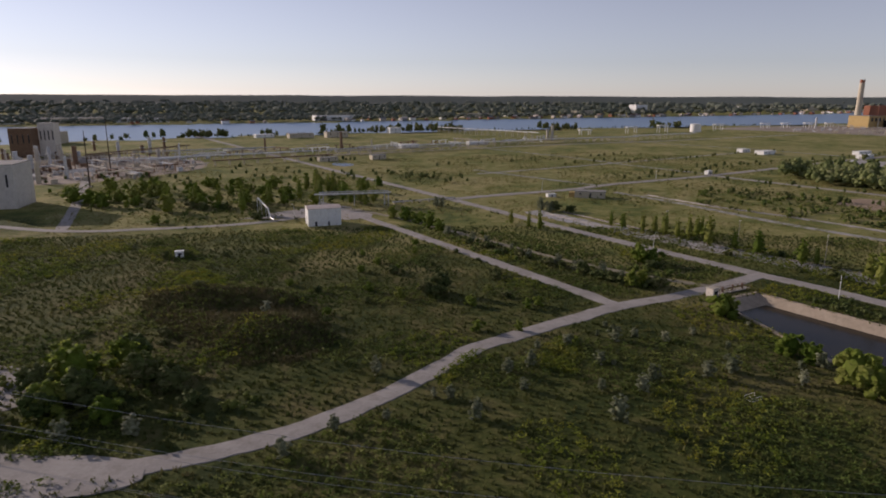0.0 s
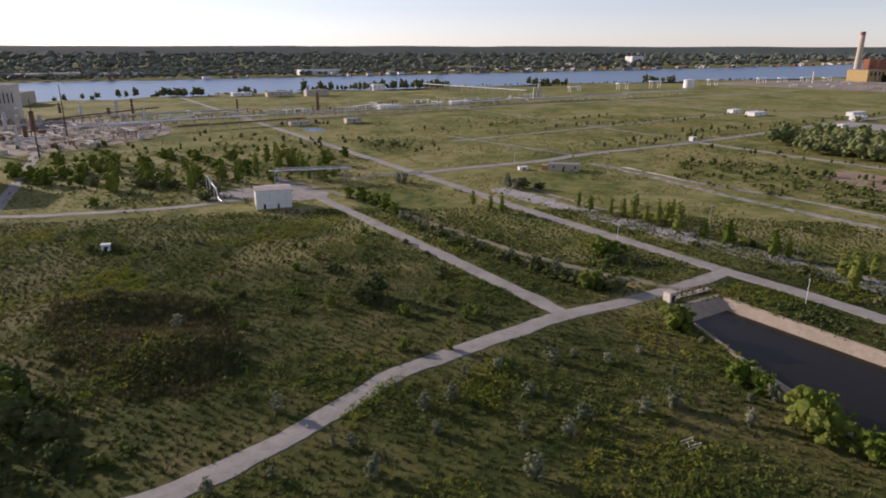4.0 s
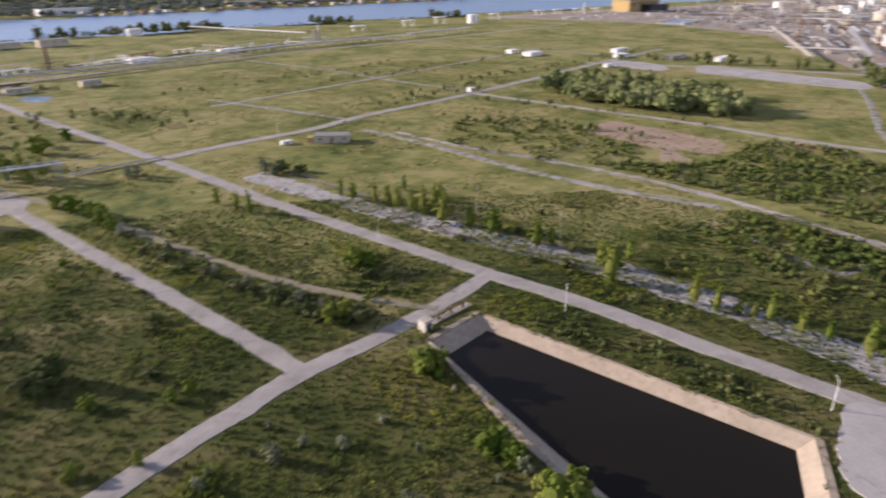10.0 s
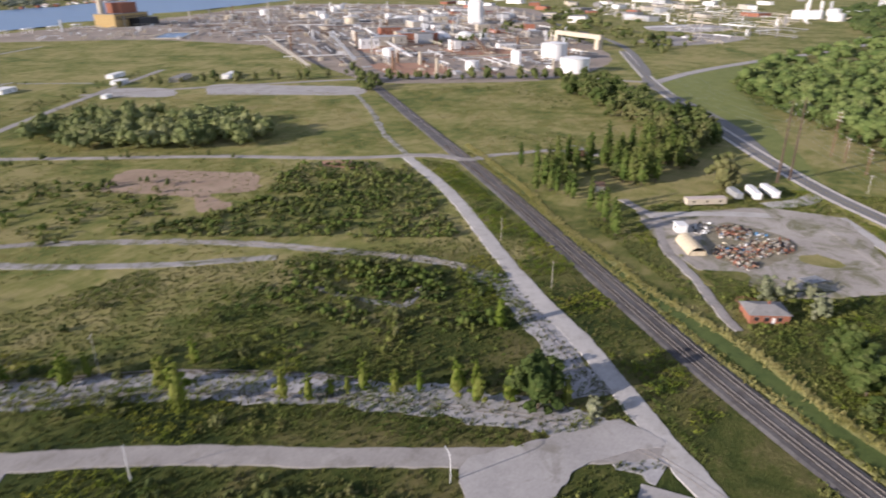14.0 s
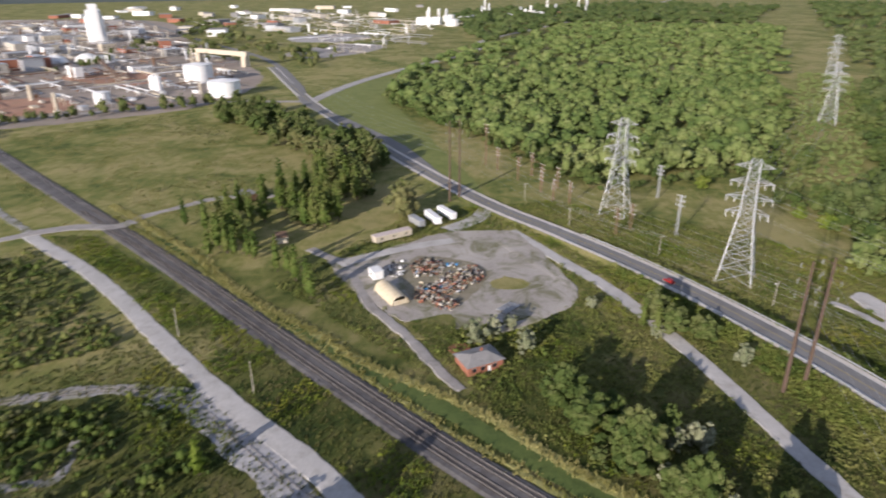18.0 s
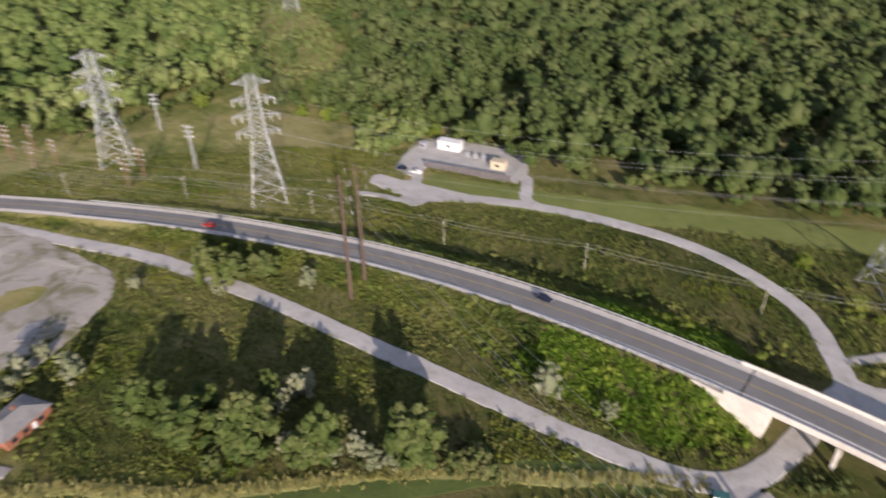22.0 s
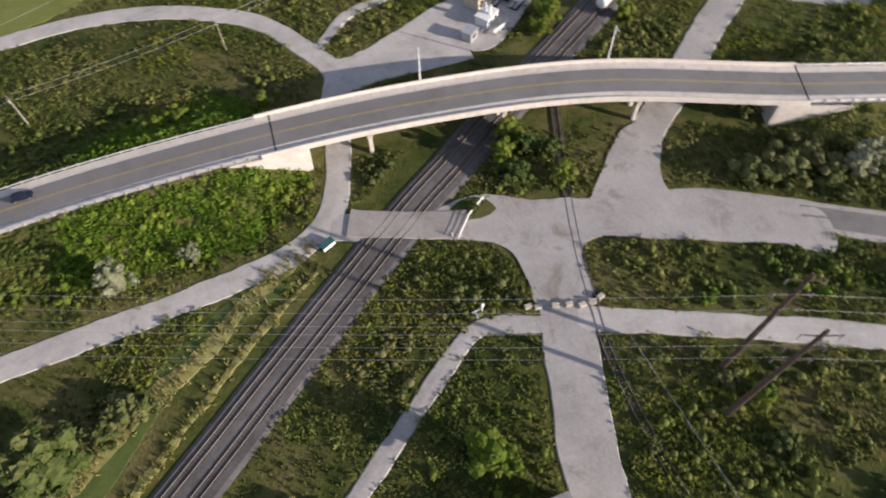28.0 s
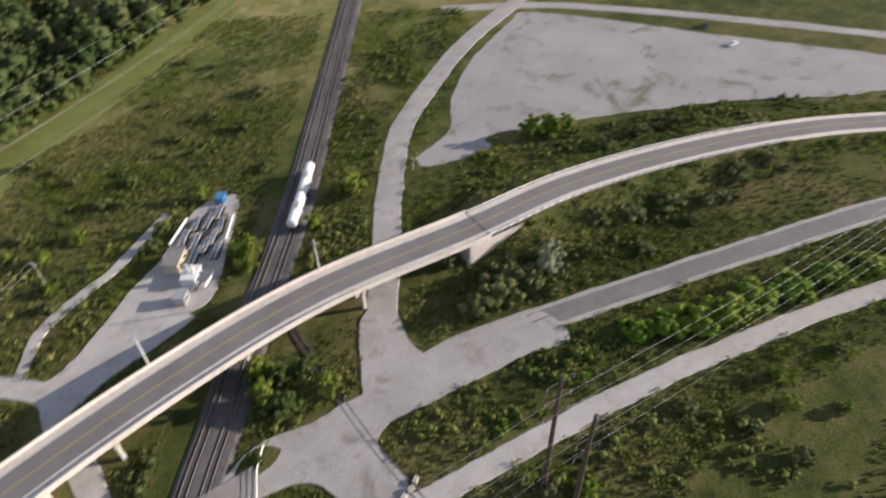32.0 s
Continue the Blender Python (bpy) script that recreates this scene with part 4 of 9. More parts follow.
SPOTS = [
    ("silver", [(48, 168, 1.1), (71, 147, 1.3), (64, 144, 1.1), (50, 141, 1), (46, 136, 0.9), (16, 146, 1), (-54, 187, 0.9), (-16, 145, 1), (7, 123, 1), (37, 122, 1.3), (22, 150, 0.9), (62, 168, 0.8), (85, 140, 0.9), (95, 150, 1), (-75, 114, 1.2), (-62, 116, 1.2), (-30, 108, 1), (40, 152, 0.8), (-22, 118, 0.9), (204, 0, 1.9), (190, -5, 1.4), (284, 18, 1.5), (40, -4, 2.3), (36, -5, 1.9), (294, 100, 2.2), (290, 84, 1.9), (299, 94, 1.6), (304, 88, 1.5), (244, 51, 1.7), (227, 51, 1.6)]),
    ("silver", [(220, 45, 1.5), (232, 56, 1.3), (213, 41, 1.2), (247, 45, 1.5), (58, 375, 2), (62, 371, 1.7), (-4, 386, 1.4), (-1, 390, 1.5), (215, 148, 1.2), (205, 128, 1.3), (300, 40, 1.2), (320, 58, 1.1), (54, 245, 0.9), (20, 290, 1), (30, 275, 0.8), (245, 44, 1.9), (246, 51, 1.7), (228, 52, 1.6), (224, 49, 1.5), (216, 44, 1.5), (36, 262, 1), (46, 250, 1.1), (52, 242, 1.2), (60, 233, 1.1), (66, 228, 1), (14, 292, 1), (2, 308, 1.1)]),
    ("bright", [(400, -66, 1.6), (415, -60, 1.3), (372, -80, 1.4), (350, -92, 1.2), (338, -100, 1.3), (322, -112, 1.5), (498, 0, 1.8), (520, -30, 1.6), (466, -30, 1.4), (312, 32, 1.3), (322, 35, 1.2), (9, 198, 0.8), (86, 188, 1.3), (89, 190, 1.1), (91, 157, 1.2), (94, 152, 1), (96, 138, 1.7), (99, 134, 1.5), (101, 141, 1.2), (27, 195, 0.6), (31, 198, 0.6), (10, 175, 0.6), (22, 175, 0.5), (80, 253, 1.4), (85, 252, 1.3), (82, 256, 1), (-84, 136, 1.9), (-78, 149, 1.7), (-84, 125, 1.5), (-90, 142, 1.6)]),
    ("bright", [(-70, 122, 1.3), (67, 220, 1.2), (72, 222, 1.1), (-28, 350, 1.3), (-20, 342, 1.3), (-13, 335, 1.4), (-7, 325, 1.3), (-2, 315, 1.2), (198, -43, 1.3), (194, -44, 1.2), (202, -43, 1), (174, -46, 1.1), (97, -67, 1.3), (100, -62, 1), (58, -70, 1.6), (-7, -52, 1.5), (-13, -49, 1.4), (-19, -47, 1.3), (106, 124, 1.1), (103, 128, 1.3), (135, 47, 1.9), (116, -27, 1.2), (106, -13, 1), (119, -20, 1.1), (-217, 391, 1.9), (-206, 383, 1.9), (-205, 402, 1.9), (-200, 412, 1.9), (-203, 432, 1.9), (-225, 432, 1.9)]),
    ("bright", [(-187, 421, 1.9), (-159, 366, 1.9), (-201, 446, 1.9), (-158, 406, 1.9), (-240, 410, 1.9), (-232, 398, 1.9)]),
    ("poplar", [(100, 315, 0.8), (108, 306, 0.9), (116, 328, 0.7), (127, 309, 0.8), (123, 289, 0.9), (129, 277, 0.8), (137, 270, 0.8), (147, 253, 0.8), (151, 251, 0.7), (155, 218, 1.25), (170, 231, 0.7), (120, 283, 1.05), (123, 304, 0.8), (135, 268, 0.9), (145, 252, 0.8), (158, 229, 1.05), (171, 198, 0.9), (185, 183, 0.8), (188, 175, 0.6), (192, 170, 0.6), (196, 161, 0.9), (196, 155, 0.9), (232, 167, 0.9), (206, 135, 0.8), (36, 334, 0.8), (44, 324, 0.7), (49, 319, 0.8), (174, 192, 0.7), (179, 189, 0.5), (182, 186, 0.5)]),
    ("poplar", [(112, 300, 0.7), (116, 296, 0.9), (105, 312, 0.8), (88, 330, 0.6), (92, 322, 0.7), (-48, 392, 1), (-52, 400, 1.1), (-58, 398, 0.9), (-64, 408, 1.2), (-44, 402, 0.8), (200, 148, 0.9), (210, 145, 0.8), (204, 160, 0.6), (-168, 387, 1.15), (-137, 388, 1.15), (-121, 385, 1.15), (-108, 394, 1.15), (-98, 390, 1.15), (-93, 412, 1.15), (-87, 445, 1.15), (-79, 439, 1.15), (-90, 449, 1.15), (-153, 392, 1.15), (-116, 366, 1.15), (-86, 436, 1.15), (-75, 434, 1.15), (-97, 454, 1.15), (-83, 428, 1.15), (-70, 428, 1.15)]),
    ("broad", [(540, -24, 0.8), (552, -58, 0.85), (471, -64, 0.9), (493, -98, 1), (434, -80, 0.8), (452, -72, 0.7), (385, -74, 0.55), (362, -86, 0.6), (508, 10, 0.8), (480, -40, 0.55), (600, -90, 0.8), (640, -130, 0.8), (309, 38, 0.75), (303, 34, 0.7), (299, 25, 0.5), (312, 37, 0.5), (521, 169, 0.95), (537, 185, 1), (570, 213, 1), (589, 226, 0.9), (607, 237, 0.95), (638, 262, 1.05), (653, 296, 1), (673, 285, 0.95), (507, 157, 0.9), (202, 141, 0.75), (205, 144, 0.6), (620, 280, 0.9), (598, 262, 0.9), (560, 240, 0.8)]),
    ("broad", [(238, 62, 0.8), (211, 37, 0.82), (250, 71, 0.7), (227, 54, 0.6), (263, 76, 0.7), (256, 64, 0.5), (-80, 130, 0.5), (-78, 151, 0.52), (-85, 123, 0.42), (-71, 139, 0.45), (-92, 134, 0.4), (113, -22, 0.36), (117, -15, 0.32), (108, -20, 0.3), (560, 214, 0.9), (625, 234, 0.9), (594, 236, 0.95), (645, 292, 1), (634, 270, 0.95)]),
    ("dark", [(415, 135, 0.85), (414, 133, 0.6), (475, 168, 0.95), (488, 178, 0.9), (503, 188, 1), (532, 207, 0.95), (577, 237, 0.9), (603, 259, 0.95), (630, 287, 1), (495, 160, 0.8), (460, 160, 0.7), (445, 158, 0.7), (515, 192, 0.9), (548, 222, 0.9), (-6, 208, 0.35), (-1, 212, 0.4)]),
    ("tall", [(371, 212, 0.85), (366, 207, 0.7), (378, 209, 0.8), (388, 212, 0.8), (362, 213, 0.6), (399, 239, 0.6), (392, 226, 0.65), (412, 189, 0.85), (413, 177, 0.8), (425, 199, 0.85), (418, 193, 0.7), (440, 162, 0.85), (445, 170, 0.8), (429, 137, 0.7), (339, 170, 0.62), (325, 161, 0.62), (332, 164, 0.55), (348, 180, 0.6), (399, 171, 0.8), (405, 202, 0.75), (444, 190, 0.85), (436, 182, 0.75), (417, 173, 0.75), (465, 176, 0.85), (455, 182, 0.8), (458, 166, 0.7), (470, 190, 0.8), (431, 172, 0.7), (476, 180, 0.7), (300, 40, 0.52)]),
    ("tall", [(304, 35, 0.5), (306, 43, 0.42)]),
    ("bush", [(42, 250, 1.1), (33, 263, 1.1), (54, 239, 1.2), (75, 219, 1.3), (61, 227, 1.2), (58, 232, 1), (-3, 208, 1.5), (-1, 213, 1.2), (47, 246, 0.9), (26, 270, 0.9), (20, 280, 1), (64, 224, 1), (-76, 130, 1.6), (-62, 136, 1.8), (-88, 130, 1.4), (-70, 140, 1.5), (-55, 128, 1.2), (-92, 118, 1.3), (201, 28, 1.4), (204, 31, 1.2), (197, 27, 1.1), (230, 42, 1.2), (83, 246, 1.2), (90, 243, 1.1), (12, 288, 0.8), (240, 70, 1.2)]),
    ("bush", [(-102, 346, 1.3), (-100, 356, 1.5), (15, -7, 1.7), (5, -2, 1.7), (-7, 3, 1.6), (-37, 9, 1.6), (-50, 12, 1.5), (57, -6, 2), (65, -6, 1.8), (58, -25, 1.6), (50, -9, 1.9), (46, -4, 1.7), (-19, -29, 1.5), (-35, -27, 1.5), (-47, -22, 1.5), (128, -7.5, 0.7), (201, 28, 1.5), (-115, 258, 1), (-108, 262, 0.9), (-128, 372, 1.6), (-142, 374, 1.5), (-176, 380, 1.5), (-150, 380, 1.6), (-112, 376, 1.5), (75, 372, 1.2), (66, 376, 1.6)]),
    ("hedge", [(41, 26, 0.8), (34, 30, 1.05), (27, 35, 1.2), (20, 38.5, 1.25), (10, 41, 1.3), (0, 45.5, 1.3), (-12, 50, 1.2), (-24, 55, 1.1), (-36, 60, 1), (-48, 65, 0.9)]),
]
for key, spots in SPOTS:
    for x, y, s in spots:
        plant(key, x, y, s, float(land_height(np.array([[x, y]], float))[0]) - 0.05)


for x, y, s, h in ((238, 62, 0.72, 1.4), (211, 37, 0.74, 1.45), (226, 50, 0.5, 1.5), (246, 52, 0.42, 1.5)):
    plant("broad", x, y, s, -0.05, h)


def stuff(name, pts, templates, sizes, mat, label, category, rng, smooth=False):
    """Many small plants as one body: turned, scaled copies of a few templates."""
    V, F, base = [], [], 0
    which = rng.integers(0, len(templates), len(pts))
    for k, (tv, tf) in enumerate(templates):
        p = pts[which == k]
        if not len(p):
            continue
        s = sizes[which == k][:, None] * rng.uniform(0.8, 1.2, (len(p), 1))
        a = rng.uniform(0, 2 * np.pi, len(p))
        c, d = np.cos(a)[:, None], np.sin(a)[:, None]
        x = (tv[None, :, 0] * c - tv[None, :, 1] * d) * s + p[:, :1]
        y = (tv[None, :, 0] * d + tv[None, :, 1] * c) * s + p[:, 1:2]
        zz = tv[None, :, 2] * s + (p[:, 2:3] if p.shape[1] > 2 else land_height(p[:, :2])[:, None])
        V.append(np.stack([x, y, zz], -1).reshape(-1, 3))
        F.append((tf[None] + (np.arange(len(p)) * len(tv))[:, None, None]).reshape(-1, tf.shape[1]) + base)
        base += len(p) * len(tv)
    me = fast_mesh(name, np.vstack(V), np.vstack(F), mat, smooth)
    return tagged(new(name, me), label, category, kind="stuff")


def tuft(rng, n, w, h):
    """A spray of upright pointed blades."""
    a = rng.uniform(0, 2 * np.pi, n)
    c = np.stack([np.cos(a), np.sin(a)], 1) * rng.uniform(0, w, (n, 1))
    tip = c * 1.5 + rng.normal(0, w * 0.25, (n, 2))
    t = np.stack([-np.sin(a), np.cos(a)], 1) * w * 0.33
    z = h * rng.uniform(0.5, 1.0, n)
    v = np.stack([np.column_stack([c - t, np.full(n, -0.1)]), np.column_stack([c + t, np.full(n, -0.1)]), np.column_stack([tip, z])], 1)
    return v.reshape(-1, 3), np.arange(n * 3).reshape(n, 3)


def low_clump(rng, r, h, n, size):
    bv, bf = crown_arrays(rng, r, (0, h), 6, n, size * 1.25, 0.5)
    bv[:, 2] = np.maximum(bv[:, 2], -0.05)
    return bv.reshape(-1, 4, 3)[:, :3].reshape(-1, 3), np.arange(len(bf) * 3).reshape(-1, 3)


def wood_tree(rng, r, h, n, size, cores=5, fine=False, low=0.25):
    return leafy(rng, r, (h * low, h), cores, n, size, fine, full=1.45)


# woodland: nearer trees carry more leaves
WOOD_A = [(746, 176), (616, 112), (540, 70), (470, 24), (500, -72), (607, -135), (760, -200), (968, -295), (1700, -620), (1800, -160), (1210, 85), (962, 180)]
WOOD_B = [(425, -62), (352, -100), (290, -104), (251, -116), (196, -146), (131, -184), (60, -228), (0, -262), (-60, -306), (-20, -480), (400, -620), (900, -760), (1500, -820), (1650, -700), (929, -378), (675, -238), (516, -158), (440, -110)]
WOOD_C = [(268, 512), (290, 492), (320, 445), (350, 406), (384, 418), (410, 455), (395, 515), (350, 570), (296, 560)]
rw = np.random.default_rng(21)
near_t = [wood_tree(rw, rw.uniform(4.6, 7.4), rw.uniform(13, 20), 230, 0.56, 14, False, 0.1) for _ in range(9)]
mid_t = [wood_tree(rw, rw.uniform(5.6, 8.2), rw.uniform(13, 19), 44, 1.0, 9) for _ in range(9)]
far_t = [wood_tree(rw, rw.uniform(8, 12), rw.uniform(12, 17), 14, 2.0, 6) for _ in range(8)]
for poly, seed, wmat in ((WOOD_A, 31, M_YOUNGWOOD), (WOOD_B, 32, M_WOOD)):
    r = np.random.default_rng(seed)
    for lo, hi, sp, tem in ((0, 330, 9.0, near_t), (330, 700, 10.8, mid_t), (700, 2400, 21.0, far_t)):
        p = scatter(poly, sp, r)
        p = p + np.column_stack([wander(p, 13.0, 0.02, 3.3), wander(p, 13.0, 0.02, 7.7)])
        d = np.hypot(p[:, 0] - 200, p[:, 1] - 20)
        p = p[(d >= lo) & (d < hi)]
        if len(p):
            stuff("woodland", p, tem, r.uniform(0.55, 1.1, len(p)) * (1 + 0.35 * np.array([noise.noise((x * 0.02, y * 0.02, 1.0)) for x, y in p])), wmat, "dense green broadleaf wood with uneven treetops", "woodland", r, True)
for poly in (WOOD_A, WOOD_B):
    l = spline(poly + poly[:1], 3.5)
    l = l[np.hypot(l[:, 0] - 200, l[:, 1] - 20) < 640]
    p = l + rw.normal(0, 5.5, l.shape)
    stuff("wood_edge", p, mid_t, rw.uniform(0.25, 0.75, len(p)) ** 1.1, M_LEAF, "young trees and bushes along the edge of a wood", "woodland", rw)
r = np.random.default_rng(34)
p = scatter([(344, -58), (352, -50), (370, -62), (392, -80), (362, -96), (350, -84)], 5.0, r)
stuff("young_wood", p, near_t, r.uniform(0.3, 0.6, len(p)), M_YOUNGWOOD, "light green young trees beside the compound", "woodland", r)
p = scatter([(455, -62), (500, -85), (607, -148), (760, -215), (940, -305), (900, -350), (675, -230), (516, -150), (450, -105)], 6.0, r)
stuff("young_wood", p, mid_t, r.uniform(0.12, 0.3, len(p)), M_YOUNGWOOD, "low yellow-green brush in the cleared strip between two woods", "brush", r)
r = np.random.default_rng(33)
p = scatter(WOOD_C, 5.2, r)
p = p[np.array([noise.noise((x * 0.03, y * 0.03, 4.0)) for x, y in p]) > -0.25]
stuff("copse", p, [wood_tree(rw, 3.9, rw.uniform(8, 12), 40, 0.6, 7) for _ in range(6)], r.uniform(0.7, 1.35, len(p)), M_WILLOW, "light green copse of young trees", "copse", r)

# rough grass and weeds over the meadows
CLEAR = [(l, w / 2 + 0.9) for l, w in WAY_LINES.values()] + [(rail[:, :2], 8.2), (over[:, :2], 6.4), ((rail[:, :2] + sides(rail[:, :2]) * 12.5)[rail[:, 0] > 166], 5.5), (spline(MOWN, 4.0), 9.0)]
for l, w in (([(372, 172), (366, 166), (355, 152), (338, 146), (320, 138), (300, 124), (278, 111), (268, 104)], 4.6), ([(384, 89), (362, 76), (341, 64), (331, 63), (320, 70), (309, 82), (303, 92)], 4.4), ([(300, -88), (290, -88), (283, -81), (277, -74), (266, -73)], 4.4), ([(305, -41), (311, -38.5), (318, -35.5), (326, -30)], 2.8), ([(-64, 383), (-82, 350), (-110, 330), (-150, 318), (-190, 312), (-250, 330)], 5.0)):
    CLEAR.append((spline(l, 3.0), w / 2 + 0.9))
ENTRY = [(334, -43), (334, -47), (323, -50), (321, -53), (324, -57), (319, -58), (315, -54), (304, -57.5), (291, -62), (288, -59), (297, -51), (301, -45), (303, -39), (310, -38.5), (313, -42), (318, -44.5), (329, -39.5)]
COMPOUND = [(334, -54), (340, -64), (346, -77), (341, -92), (312, -104), (296, -97), (290, -85), (292, -80), (308, -73.5), (325, -66), (320, -57)]
PUMP_PAD = [(160, -62), (152, -61), (140, -68), (127, -77), (116, -83), (109, -88), (103, -94), (95, -98), (86, -96), (87, -90), (96, -79), (106, -66), (112, -59), (119, -58), (124, -62), (128, -58), (134, -56), (144, -54), (152, -54)]
PADS = [YARD, LAWN, APRON, PLANT_APRON, BASIN_RIM, LOT, ENTRY, COMPOUND, PUMP_PAD]


def open_ground(p):
    keep = np.ones(len(p), bool)
    for l, d in CLEAR:
        keep &= ~near_line(p, l, d)
    for q in PADS:
        keep &= ~inside(p, q)
    return p[keep]


def patchy(p, scale, cut, seed):
    """Thins points into natural patches."""
    v = np.array([noise.noise((x * scale, y * scale, seed)) for x, y in p])
    return p[v > cut]


rg = np.random.default_rng(41)
NEAR_FIELD = [(-240, 110), (-150, 70), (-60, 72), (-5, 76), (60, 82), (112, 100), (160, 130), (205, 100), (250, 150), (300, 205), (200, 300), (60, 330), (-60, 325), (-140, 305), (-230, 290)]
SOUTH_FIELD = [(330, 180), (240, 90), (180, 70), (120, 62), (40, 55), (-60, 60), (-60, 20), (0, -10), (60, -70), (20, -120), (80, -170), (140, -165), (200, -130), (260, -95), (340, -75), (400, -20), (440, 60), (420, 130)]
EAST_FIELD = [(60, -70), (20, -120), (80, -170), (120, -200), (94, -250), (10, -215), (-70, -150), (-40, -118), (2, -88), (30, -70), (8, -58), (-25, -44), (-87, -16), (-165, 16), (-190, 60), (-120, 110), (40, 56), (-60, 60), (-60, 20), (0, -10)]
tufts = [tuft(rg, 8, 0.55, 0.75) for _ in range(6)]
for poly, sp, nm in ((NEAR_FIELD, 1.9, "meadow_grass"), (SOUTH_FIELD, 1.9, "verge_grass")):
    p = patchy(open_ground(scatter(poly, sp, rg)), 0.05, -0.75, 3.1)
    stuff(nm, p, tufts, rg.uniform(0.6, 1.5, len(p)), M_GRASS, "rough tufted grass, green and straw-coloured", "grass", rg)
clumps = [low_clump(rg, 1.2, 0.9, 22, 0.5) for _ in range(6)]
for poly, sp, cut, mt, nm, lab in ((NEAR_FIELD, 2.2, 0.10, M_WEED, "weeds", "olive green patches of tall weeds"), (NEAR_FIELD, 2.4, 0.32, M_GOLD, "goldenrod", "yellow-green patches of goldenrod"),
                                   (SOUTH_FIELD, 2.0, -0.25, M_WEED, "weeds", "dark green thick weeds and brush"), (SOUTH_FIELD, 2.2, 0.24, M_GOLD, "goldenrod", "bright green and yellow brush"),
                                   (EAST_FIELD, 2.3, -0.3, M_WEED, "weeds", "dark green thick weeds and brush"), (EAST_FIELD, 2.4, 0.22, M_GOLD, "goldenrod", "bright green and yellow brush"), (EAST_FIELD, 3.2, 0.15, M_FRESH, "green_brush", "fresh green patches of tall weeds")):
    p = patchy(open_ground(scatter(poly, sp, rg)), 0.035, cut, sp * 7.7)
    stuff(nm, p, clumps, rg.uniform(0.6, 1.3, len(p)), mt, lab, "brush", rg)
shrubs = [leafy(rg, 1.7, (0.0, rg.uniform(1.7, 2.4)), 3, 60, 0.34, False, 0.5) for _ in range(8)]
